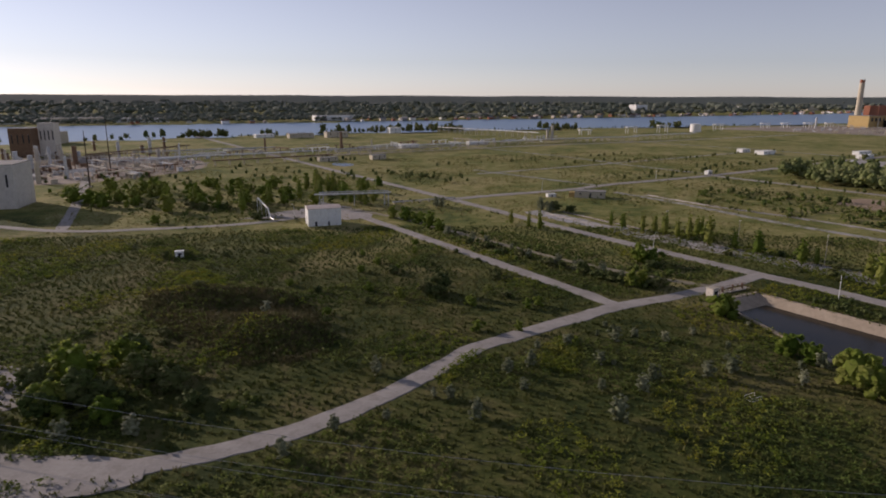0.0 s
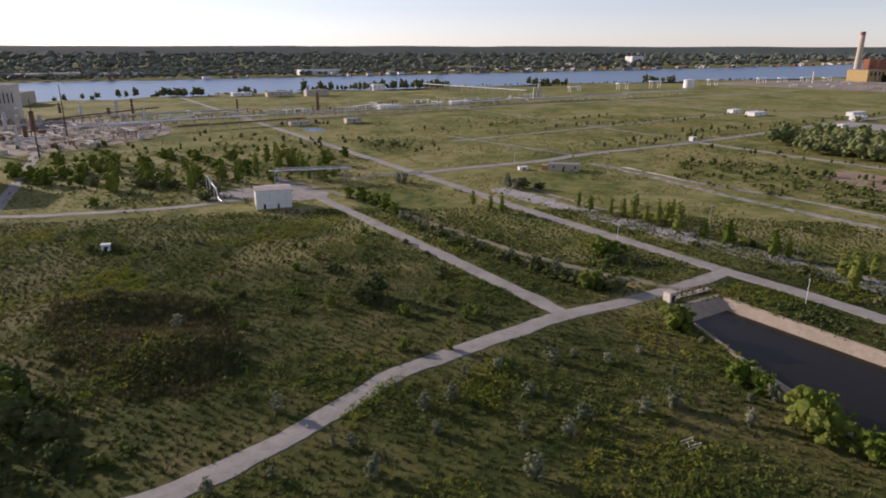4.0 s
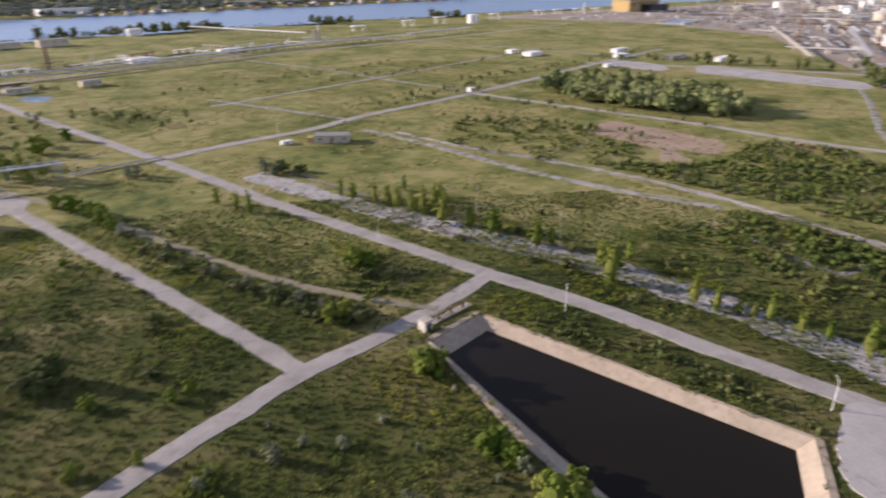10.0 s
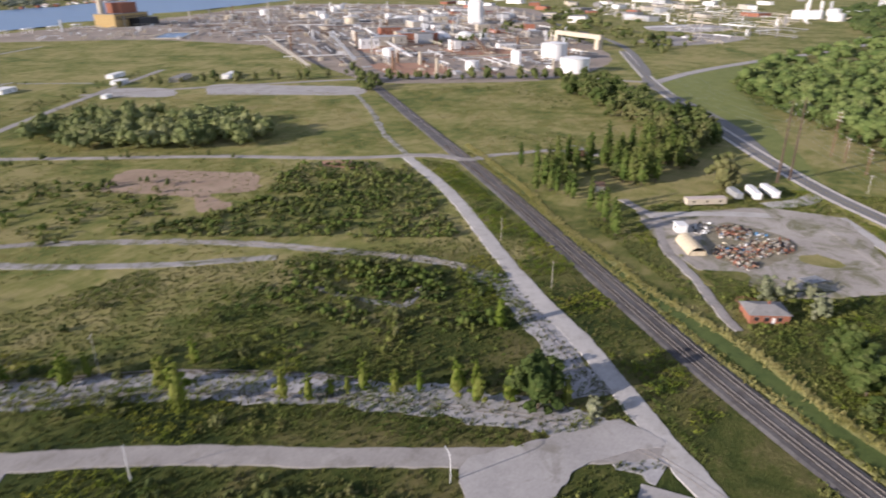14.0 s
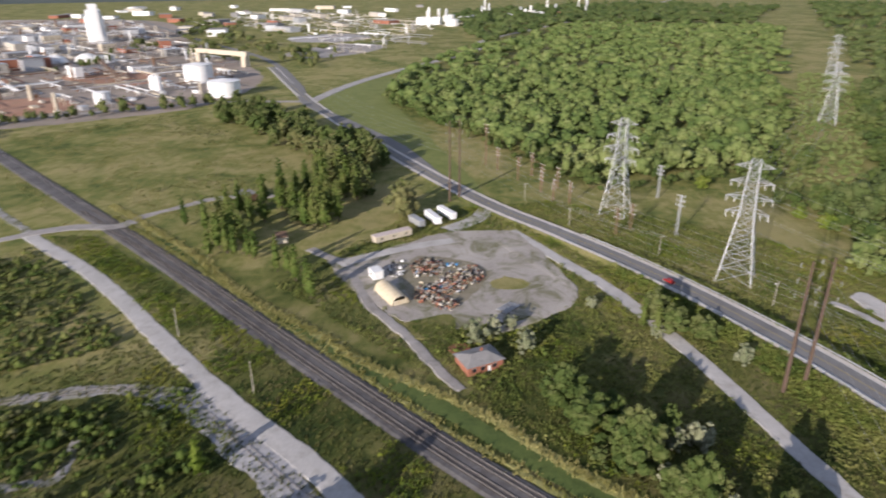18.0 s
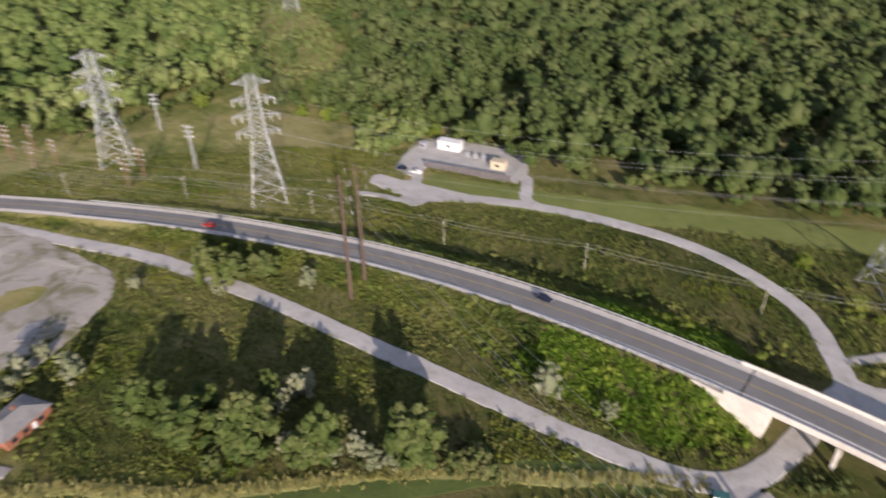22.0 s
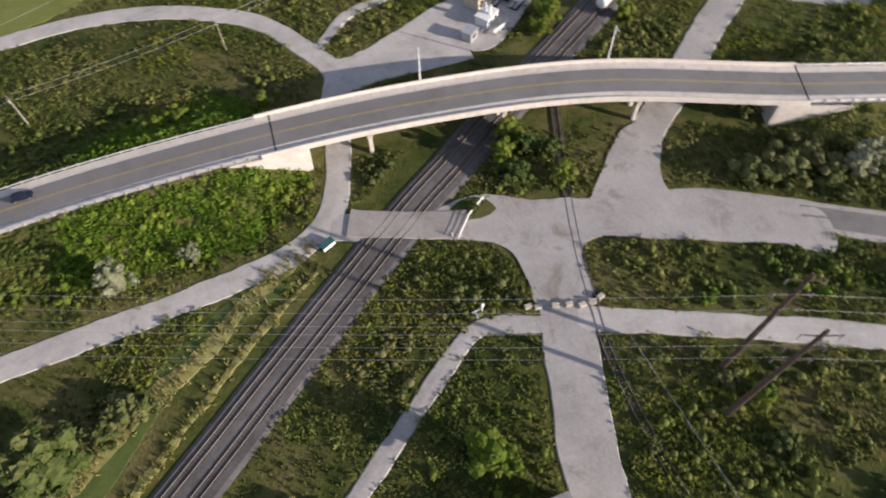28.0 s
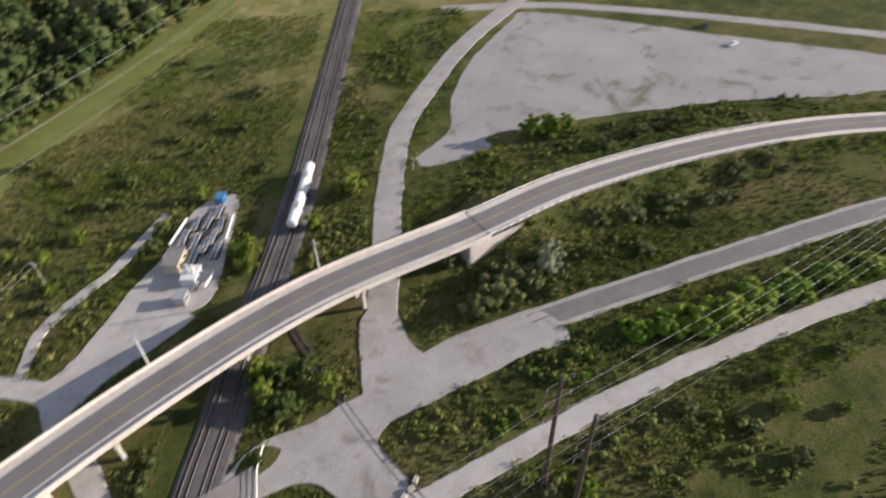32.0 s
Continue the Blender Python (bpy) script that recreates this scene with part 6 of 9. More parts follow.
road("crossing_surface", [(156, -8.5), (147, -6.5), (138, -5), (130, -4)], 7.0, 0.585, M_GRAVEL, "worn level crossing surface between the rails", 0.2, "crossing")

# ---- buildings and fixtures ----
def gable(w, d, h, rise, over_hang=0.3, th=0.18):
    """The two slopes of a low roof over a w by d plan; the ridge runs along x."""
    out = []
    for s in (1, -1):
        bm = bmesh.new()
        pts = [(s * (d / 2 + over_hang), h - 0.02), (0, h + rise)]
        vs = [bm.verts.new((x, y, z + t)) for t in (0, th) for x in (-w / 2 - over_hang, w / 2 + over_hang) for y, z in pts]
        for q in ((0, 1, 3, 2), (4, 6, 7, 5), (0, 4, 5, 1), (2, 3, 7, 6), (0, 2, 6, 4), (1, 5, 7, 3)):
            bm.faces.new([vs[i] for i in q])
        bmesh.ops.recalc_face_normals(bm, faces=bm.faces)
        out.append(bm)
    return out


def gable_walls(w, d, h, rise, mat, parent, label=""):
    """Four walls with thickness, the end ones rising to the ridge."""
    t = 0.25
    for s in (1, -1):
        part("wall", boxm(-w / 2, w / 2, s * d / 2 - t / 2, s * d / 2 + t / 2, -0.2, h), mat, parent, label)
        bm = bmesh.new()
        pts = [(-d / 2 + t / 2 + 0.003, -0.2), (d / 2 - t / 2 - 0.003, -0.2), (d / 2 - t / 2 - 0.003, h), (0, h + rise - 0.02), (-d / 2 + t / 2 + 0.003, h)]
        a = [bm.verts.new((s * w / 2 - s * 0.003, y, z)) for y, z in pts]
        b = [bm.verts.new((s * (w / 2 - t), y, z)) for y, z in pts]
        bm.faces.new(a)
        bm.faces.new(b[::-1])
        for i in range(5):
            j = (i + 1) % 5
            bm.faces.new((a[i], b[i], b[j], a[j]))
        bmesh.ops.recalc_face_normals(bm, faces=bm.faces)
        part("wall", bm, mat, parent, label)


def opening(parent, name, x, y, z0, z1, w, face, mat=None, label="", framed=True):
    """A door or window leaf with a frame, set 4 cm proud on the wall that faces along face ('x' or 'y')."""
    s = 1 if face[0] == "+" else -1
    if face[1] == "y":
        o = part(name, boxm(x - w / 2, x + w / 2, y - 0.03, y + 0.03, z0, z1), mat or M_DARK, parent, label)
        if framed:
            part("frame", boxm(x - w / 2 - 0.12, x + w / 2 + 0.12, y + s * 0.04, y + s * 0.08, z1, z1 + 0.12), M_GALV, o)
    else:
        o = part(name, boxm(x - 0.03, x + 0.03, y - w / 2, y + w / 2, z0, z1), mat or M_DARK, parent, label)
        if framed:
            part("frame", boxm(x + s * 0.04, x + s * 0.08, y - w / 2 - 0.12, y + w / 2 + 0.12, z1, z1 + 0.12), M_GALV, o)
    return o


# white metal shed
wb = thing("metal_building", (-63.5, 334, 0), 19, "white metal shed with a pale pitched roof", "building")
gable_walls(17, 12, 9, 0.9, M_WHITE, wb)
for bm in gable(17, 12, 9, 0.9):
    part("roof", bm, M_PINKROOF, wb, "pale pinkish metal roof")
opening(wb, "door", -4.5, -6.14, 0, 2.3, 1.1, "-y")
opening(wb, "door", 2.0, -6.14, 0, 2.2, 1.0, "-y")
opening(wb, "roller_door", -8.52, 1.0, 0, 4.5, 4.2, "-x", M_GALV, "closed grey roller door")
for x in (-6, -2, 2, 6):
    part("seam", boxm(x - 0.03, x + 0.03, -6.17, -6.12, 0.1, 8.9), M_GALV, wb)

# pipe bridge over the road
pb = thing("pipe_bridge", (-54.5, 389.5, 0), 13.5, "grey steel truss pipe bridge over the gravel road", "pipe bridge")
L = 42.0
for sx in (-1, 1):
    for ex in (0, 2.4):
        for sy in (-1, 1):
            part("leg", rodm((sx * (L / 2 - ex), sy * 1.1, -0.2), (sx * (L / 2 - ex), sy * 1.1, 9.3), 0.16), M_GALV, pb)
    for z in range(0, 9, 3):
        for sy in (-1, 1):
            part("brace", rodm((sx * L / 2, sy * 1.1, z), (sx * (L / 2 - 2.4), sy * 1.1, z + 3), 0.07), M_GALV, pb)
part("leg", rodm((0, 0, -0.2), (0, 0, 7.6), 0.2), M_GALV, pb)
for sy in (-1, 1):
    for z in (7.6, 9.2):
        part("chord", rodm((-L / 2, sy * 1.1, z), (L / 2, sy * 1.1, z), 0.13), M_GALV, pb)
    for i in range(20):
        x = -L / 2 + i * L / 20
        up = i % 2
        part("brace", rodm((x, sy * 1.1, 7.6 + 1.6 * up), (x + L / 20, sy * 1.1, 9.2 - 1.6 * up), 0.07), M_GALV, pb)
for y in (-0.6, 0, 0.6):
    part("pipe", rodm((-L / 2 - 3, y, 8.0), (L / 2 + 2, y, 8.0), 0.22, None, 10), M_WHITE, pb)
gp = thing("ground_pipes", (-12, 409, 0), 27, "pair of pipes on low sleepers beside the road", "pipes")
for y in (-0.7, 0.1, 0.8):
    part("pipe", rodm((-22, y, 1.1), (22, y, 1.1), 0.25, None, 10), M_GALV, gp)
for i in range(8):
    part("sleeper", boxm(-21 + i * 6 - 0.2, -21 + i * 6 + 0.2, -1.3, 1.3, -0.2, 0.86), M_CONC, gp)

# inclined pipe gantry beside the shed
ga = thing("pipe_gantry", (-99, 352, 0), -58, "white steel pipe gantry stepping down to the ground", "gantry")
for x, h in ((-12, 9), (-4, 8), (4, 6)):
    for y in (-0.7, 0.7):
        part("leg", rodm((x, y, -0.2), (x, y, h), 0.15), M_WHITE, ga)
    part("crossbar", rodm((x, -0.9, h - 0.2), (x, 0.9, h - 0.2), 0.14), M_WHITE, ga)
part("pipe", rodm((-13, 0, 8.9), (5, 0, 6.0), 0.35, None, 10), M_WHITE, ga)
part("pipe", rodm((5, 0, 6.0), (9, 0, 1.5), 0.35, None, 10), M_WHITE, ga)
part("pipe", rodm((9, 0, 1.5), (16, 0, 1.0), 0.35, None, 10), M_GALV, ga)
part("stand", boxm(11, 12, -0.6, 0.6, -0.2, 0.7), M_CONC, ga)


def flat_building(name, x, y, rz, w, d, h, wall, label, category="building", doors=1, windows=3, roof=None, group="", framed=True):
    """A flat-roofed block with its own walls, roof edge, doors and windows."""
    b = thing(name, (x, y, 0), rz, label, category, group)
    t = 0.25
    for s in (1, -1):
        part("wall", boxm(-w / 2, w / 2, s * (d / 2 - t / 2) - t / 2, s * (d / 2 - t / 2) + t / 2, -0.3, h), wall, b)
        part("wall", boxm(s * (w / 2 - t / 2) - t / 2 + 0.002, s * (w / 2 - t / 2) + t / 2 - 0.002, -d / 2 + t, d / 2 - t, -0.3, h), wall, b)
    part("roof", boxm(-w / 2 - 0.2, w / 2 + 0.2, -d / 2 - 0.2, d / 2 + 0.2, h, h + 0.3, 0.04), roof or M_ROOFGREY, b)
    for i in range(doors):
        opening(b, "door", -w / 2 + (i + 1) * w / (doors + 1), -d / 2 - 0.03, 0, min(2.2, h * 0.8), 1.1, "-y", framed=framed)
    for i in range(windows):
        xx = -w / 2 + (i + 0.5) * w / windows
        opening(b, "window", xx, d / 2 + 0.03, h * 0.4, h * 0.75, min(1.6, w / windows * 0.5), "+y", framed=framed)
        opening(b, "window", xx + 0.4, -d / 2 - 0.03, h * 0.5, h * 0.78, min(1.2, w / windows * 0.4), "-y", framed=framed)
    return b


hut = flat_building("flat_roofed_hut", 99, 429, -14, 20, 9, 4.2, M_BEIGE, "derelict beige hut with a dark flat roof")
part("annex", boxm(-14, -10.4, -3, 3, -0.2, 3.2), M_YELLOW, hut, "yellowish annex")
flat_building("small_shed", 73, 431, 20, 6, 3, 1.8, M_WHITE, "small white shed beside the road", "shed", 1, 1, M_WHITE)

# sluice house and screen at the basin's end
sl = flat_building("sluice_house", 91.5, 208.5, 28, 2.8, 2.8, 3.0, M_PALECONC, "small open concrete sluice house by the basin", "hut", 1, 1, M_CONC)
sc = thing("debris_screen", (101, 214.5, 0), 28, "rusty steel bar screen and walkway over the inlet", "screen")
part("walkway", boxm(-8, 8, -1.2, 1.2, 0.25, 0.5), M_CONC, sc)
for s in (-1, 1):
    for z in (1.2, 1.9):
        part("handrail", rodm((-8, s * 1.15, z), (8, s * 1.15, z), 0.07), M_RUST, sc)
    for i in range(9):
        part("post", rodm((-8 + 2 * i, s * 1.15, 0.4), (-8 + 2 * i, s * 1.15, 1.95), 0.07), M_RUST, sc)
for i in range(14):
    part("bar", rodm((-7.2 + i * 1.1, -1.3, 0.3), (-7.2 + i * 1.1, -2.4, -2.5), 0.08), M_RUST, sc)
for i in range(3):
    part("gate_wheel", rodm((-5 + i * 5, 0, 0.5), (-5 + i * 5, 0, 2.4), 0.35, 0.3, 10), M_RUST, sc)


def curved_lamp(x, y, rz, h=7.6):
    p = thing("curved_street_lamp", (x, y, 0), rz, "white street lamp with a curved arm by the road", "street lamp", "curved lamps")
    part("pole", rodm((0, 0, -0.3), (0, 0, h - 1.2), 0.13, 0.09, 8), M_WHITE, p)
    bm = bmesh.new()
    pts = [(0, h - 1.25), (0.25, h - 0.6), (0.8, h - 0.15), (1.6, h), (2.2, h)]
    for a, b in zip(pts, pts[1:]):
        rod(bm, (a[0], 0, a[1]), (b[0], 0, b[1]), 0.08, 0.07)
    part("arm", bm, M_WHITE, p)
    part("lamp_head", boxm(2.1, 2.9, -0.16, 0.16, h - 0.1, h + 0.08, 0.04), M_GALV, p)


for x, y, rz in ((133, 206, 60), (70, 452, 60), (50, 331, 50), (93, 276, 50), (168.5, 146.5, 55), (176, 530, 60), (-82, 348, 120)):
    curved_lamp(x, y, rz)


def post(x, y, h, mat, label, arms=1, rz=0, r=0.16, name="utility_pole", group="utility poles"):
    p = thing(name, (x, y, 0), rz, label, "utility pole", group)
    part("pole", rodm((0, 0, -0.4), (0, 0, h), r, r * 0.65, 8), mat, p)
    for i in range(arms):
        z = h - 0.5 - i * 1.3
        a = part("crossarm", boxm(-1.3, 1.3, -0.07, 0.07, z - 0.08, z + 0.08), mat, p)
        for xx in (-1.15, -0.5, 0.5, 1.15):
            part("insulator", rodm((xx, 0, z + 0.08), (xx, 0, z + 0.32), 0.07, 0.04), M_WHITE, a)
    return p


for x, y, h in ((153, 249, 13), (137, 291, 11), (112, 316, 11)):
    post(x, y, h, M_GREYPOLE, "weathered grey pole with a short crossarm beside the siding", 1, 40)
for x, y, h in ((296, 199, 11), (265, 164, 11)):
    post(x, y, h, M_GREYPOLE, "bare weathered wooden pole beside the gravel road", 0)
LINE_POLES = [(441, 72), (402, 54), (367, 21), (323, -8), (274, -29), (232, -51), (184, -70), (144, -94)]
for x, y in LINE_POLES:
    post(x, y, 9.5, M_GREYPOLE, "pale wooden utility pole with wires below the embankment", 1, 120)


def wires(name, ends, offs, sag, r=0.035):
    """Cables hung between supports, one thing for each line."""
    for o in offs:
        w = thing(name, (0, 0, 0), 0, "thin sagging overhead cable between poles", "cable", name + "s")
        for a, b in zip(ends, ends[1:]):
            a, b = Vector(a), Vector(b)
            d = (b - a).normalized()
            side = Vector((-d.y, d.x, 0)).normalized() * o[0] + Vector((0, 0, o[1]))
            n = 10
            pts = np.array([a.lerp(b, i / n) + side - Vector((0, 0, sag * 4 * (i / n) * (1 - i / n))) for i in range(n + 1)])
            part("span", sweep("span", pts, [(r, 0), (0, r), (-r, 0), (0, -r)], M_CABLE, True), None, w)


wires("service_cable", [(x, y, 9.2) for x, y in LINE_POLES], [(-1.1, 0.2), (1.1, 0.2)], 0.9)


def dark_pole(x, y, h, rz):
    p = thing("transmission_pole", (x, y, 0), rz, "tall dark brown steel transmission pole with davit arms", "transmission pole", "dark transmission poles")
    part("pole", rodm((0, 0, -0.5), (0, 0, h), 0.62, 0.3, 10), M_WOODPOLE, p)
    for z in (h - 1.5, h - 6, h - 10.5):
        for s in (-1, 1):
            a = part("arm", rodm((0, 0, z - 0.4), (s * 3.0, 0, z), 0.13, 0.08), M_WOODPOLE, p)
            part("insulator", rodm((s * 2.9, 0, z), (s * 2.9, 0, z - 1.5), 0.1, 0.08), M_GALV, a)
    return p


for x, y, h, rz in ((270, 12, 41, 35), (272.5, 5, 41, 35), (439, 112, 43, 35), (446, 107, 43, 35), (90, 45.5, 38, -10), (88, 37, 38, -10)):
    dark_pole(x, y, h, rz)


def pylon_parts(p, h=48.0, base=6.4):
    """A four-legged lattice tower with three pairs of arms."""
    def half(z):
        return base + (2.7 - base) * z / (h * 0.55) if z < h * 0.55 else 2.7 - 1.1 * (z - h * 0.55) / (h * 0.45)
    zs = [0, 6, 12, 17, 21.5, h * 0.55, 30, 33.5, 37, 40.5, 44, h]
    for sx in (-1, 1):
        for sy in (-1, 1):
            bm = bmesh.new()
            for a, b in zip(zs, zs[1:]):
                rod(bm, (sx * half(a), sy * half(a), a), (sx * half(b), sy * half(b), b), 0.17, None, 4)
            part("leg", bm, M_GALV, p)
            part("footing", boxm(sx * base - 0.5, sx * base + 0.5, sy * base - 0.5, sy * base + 0.5, -0.5, 0.3), M_CONC, p)
    for k in range(4):
        bm = bmesh.new()
        for a, b in zip(zs, zs[1:]):
            for u, v in ((-1, 1), (1, -1)):
                c = [(u * half(a), half(a), a), (v * half(b), half(b), b)]
                q = [Matrix.Rotation(k * math.pi / 2, 3, "Z") @ Vector(t) for t in c]
                rod(bm, q[0], q[1], 0.09, None, 4)
            q = [Matrix.Rotation(k * math.pi / 2, 3, "Z") @ Vector(t) for t in ((-half(b), half(b), b), (half(b), half(b), b))]
            rod(bm, q[0], q[1], 0.08, None, 4)
        tagged(part("bracing", bm, M_GALV, p), "thin steel lattice bracing", kind="stuff")
    for z, reach in ((27, 7.6), (33, 8.2), (39, 7.4), (45, 6.6)):
        for s in (-1, 1):
            bm = bmesh.new()
            w = half(z)
            for y in (-w, w):
                rod(bm, (s * w, y, z), (s * reach, 0, z + 0.4), 0.10, None, 4)
                rod(bm, (s * w, y, z + 1.9), (s * reach, 0, z + 0.5), 0.10, None, 4)
                for u in (0.35, 0.68):
                    rod(bm, (s * (w + (reach - w) * u), y * (1 - u), z + 0.4 * u), (s * (w + (reach - w) * u), y * (1 - u), z + 1.9 - 1.4 * u), 0.07, None, 4)
            a = part("cross_arm", bm, M_GALV, p)
            if z < h - 4:
                for e in (reach - 0.15, reach * 0.62):
                    part("insulator", rodm((s * e, 0, z + 0.3), (s * e, 0, z - 2.0), 0.14, 0.11, 6), M_WHITE, a)


py = thing("pylon", (346, -3, 0), 62, "grey steel lattice transmission pylon with three arm levels", "pylon", "transmission pylons")
pylon_parts(py)
PYLONS = [(422, 28), (163, -110), (640, -187), (905, -325)]
for x, y in PYLONS:
    copy_thing(py, pose(x, y, 0, 0, 0, 62 if (x, y) == (422, 28) else 58))
for off, z in ((6.2, 25), (-6.2, 25), (7.0, 32), (-7.0, 32), (5.8, 39), (-5.8, 39)):
    wires("transmission_cable", [(900, -323, z), (640, -187, z), (346, -3, z)], [(off, 0)], 7.0, 0.028)
    wires("transmission_cable", [(346, -3, z), (163, -110, z), (-60, -240, z)], [(off, 0)], 5.5, 0.028)
for dx, z in ((-2.9, 36), (2.9, 36), (-2.9, 31), (2.9, 31), (-2.9, 26), (2.9, 26)):
    wires("line_cable", [(600, 210, z), (442, 110, z), (271, 9, z), (89, 41, z - 2), (-60, 66, z - 2)], [(dx, 0)], 4.0, 0.022)


def steel_mast(x, y, h, mat, rz, arms=3):
    p = thing("line_mast", (x, y, 0), rz, "slim lattice mast with short crossarms and insulators", "mast", "line masts")
    for sx in (-1, 1):
        for sy in (-1, 1):
            part("leg", rodm((sx * 0.5, sy * 0.5, -0.3), (sx * 0.22, sy * 0.22, h), 0.09, None, 4), mat, p)
    bm = bmesh.new()
    n = int(h / 1.2)
    for i in range(n):
        a, b = i * h / n, (i + 1) * h / n
        wa, wb_ = 0.5 - 0.28 * a / h, 0.5 - 0.28 * b / h
        s = 1 if i % 2 else -1
        for k in range(4):
            m = Matrix.Rotation(k * math.pi / 2, 3, "Z")
            rod(bm, m @ Vector((s * wa, wa, a)), m @ Vector((-s * wb_, wb_, b)), 0.05, None, 4)
    tagged(part("bracing", bm, mat, p), "thin lattice bracing", kind="stuff")
    for i in range(arms):
        z = h - 0.6 - i * 2.2
        a = part("crossarm", boxm(-2.2, 2.2, -0.1, 0.1, z - 0.1, z + 0.1), mat, p)
        for xx in (-2.0, -1.0, 1.0, 2.0):
            part("insulator", rodm((xx, 0, z + 0.1), (xx, 0, z + 0.9), 0.11, 0.07), M_WHITE, a)


for x, y, h, m_, rz in ((390, 7, 20, M_GALV, 40), (447, 0, 18, M_GALV, 40), (392, 34, 13, M_RUST, 30), (398, 26, 13, M_RUST, 30), (440, 57, 12, M_RUST, 20), (436, 49, 12, M_RUST, 20), (478, 73, 14, M_RUST, 25), (488, 64, 14, M_RUST, 25), (470, 60, 12, M_RUST, 30), (455, 62, 12, M_RUST, 30), (511, 91, 26, M_RUST, 35), (500, 84, 14, M_RUST, 35), (462, 52, 12, M_RUST, 20)):
    steel_mast(x, y, h, m_, rz)

# brick bungalow
bh = thing("brick_house", (281.5, 99, 0), -62, "single-storey red brick house with a grey hip roof", "house")
for s in (1, -1):
    part("wall", boxm(-6, 6, s * 4.2 - 0.15, s * 4.2 + 0.15, -0.3, 3.2), M_BRICK, bh)
    part("wall", boxm(s * 5.85 - 0.148, s * 5.85 + 0.148, -4.05, 4.05, -0.3, 3.2), M_BRICK, bh)
bm = bmesh.new()
e = [bm.verts.new(p) for p in ((-6.6, -4.9, 3.15), (6.6, -4.9, 3.15), (6.6, 4.9, 3.15), (-6.6, 4.9, 3.15), (-2.5, 0, 4.7), (2.5, 0, 4.7))]
for q in ((0, 1, 5, 4), (2, 3, 4, 5), (1, 2, 5), (3, 0, 4), (3, 2, 1, 0)):
    bm.faces.new([e[i] for i in q])
part("roof", bm, M_ROOFGREY, bh)
part("chimney", boxm(1, 1.7, 0.6, 1.3, 3.8, 5.3, 0.03), M_BRICK, bh)
for x in (-4, -1, 3):
    opening(bh, "window", x, -4.38, 1.0, 2.3, 1.4, "-y")
    opening(bh, "window", x + 0.5, 4.38, 1.0, 2.3, 1.4, "+y")
opening(bh, "door", 1.2, -4.38, 0, 2.1, 1.0, "-y", M_WHITE)
pad("brick_terrace", [(286, 106), (291, 109), (294, 104), (289, 101)], 0.3, M_BRICK, "reddish paved terrace by the house", "terrace", 0.3)

# yard: arched shed, trailers, scrap
qs = thing("arched_shed", (327, 131, 0), 31, "cream half-round corrugated shed with an open dark end", "shed")
n = 14
prof = [(3.6 * math.cos(math.pi * i / n), 3.6 * math.sin(math.pi * i / n)) for i in range(n + 1)]
line = np.array([[-8, 0, 0], [-4, 0, 0], [0, 0, 0], [4, 0, 0], [8, 0, 0]], float)
part("shell", sweep("shell", line, prof + [(x * 0.97, z * 0.97) for x, z in prof[::-1]], M_CREAM, True), None, qs)
bm = bmesh.new()
bm.faces.new([bm.verts.new((7.2, y * 0.97, z * 0.97)) for y, z in prof])
bmesh.ops.extrude_face_region(bm, geom=bm.faces[:])
part("end_wall", boxm(7.2, 7.4, -3.2, 3.2, 0, 1.2), M_CREAM, qs)
bm.free()
part("back_wall", boxm(-7.8, -7.6, -2.9, 2.9, 0, 2.0), M_CREAM, qs)
for i in range(9):
    x = -7.5 + i * 1.87
    bm = bmesh.new()
    for a, b in zip(prof, prof[1:]):
        rod(bm, (x, a[0] * 1.01, a[1] * 1.01), (x, b[0] * 1.01, b[1] * 1.01), 0.06, None, 4)
    part("rib", bm, M_CREAM, qs)
wx = flat_building("white_office_box", 343.5, 139, 31, 5.5, 4, 3.4, M_WHITE, "small white site office box in the yard", "site office", 1, 1, M_WHITE)


def box_trailer(x, y, rz, w, d, h, mat, roof, label, name="box_trailer"):
    t = thing(name, (x, y, 0), rz, label, "trailer", "yard trailers")
    part("body", boxm(-w / 2, w / 2, -d / 2, d / 2, 0.9, h, 0.05), mat, t)
    part("roof", boxm(-w / 2 - 0.05, w / 2 + 0.05, -d / 2 - 0.05, d / 2 + 0.05, h, h + 0.12, 0.03), roof, t)
    part("chassis", boxm(-w / 2 + 0.3, w / 2 - 0.3, -0.6, 0.6, 0.55, 0.9), M_DARK, t)
    for xx in (-w / 2 + 1.4, -w / 2 + 2.6, w / 2 - 2):
        for s in (-1, 1):
            wh = part("wheel", rodm((xx, s * (d / 2 - 0.3), 0.5), (xx, s * (d / 2), 0.5), 0.5, None, 12), M_DARK, t)
            part("hub", rodm((xx, s * (d / 2), 0.5), (xx, s * (d / 2 + 0.04), 0.5), 0.2, None, 8), M_GALV, wh)
    for i in range(3):
        part("window", boxm(-w / 3 + i * w / 3 - 0.5, -w / 3 + i * w / 3 + 0.5, -d / 2 - 0.02, -d / 2 + 0.02, h * 0.5, h * 0.75), M_DARK, t)


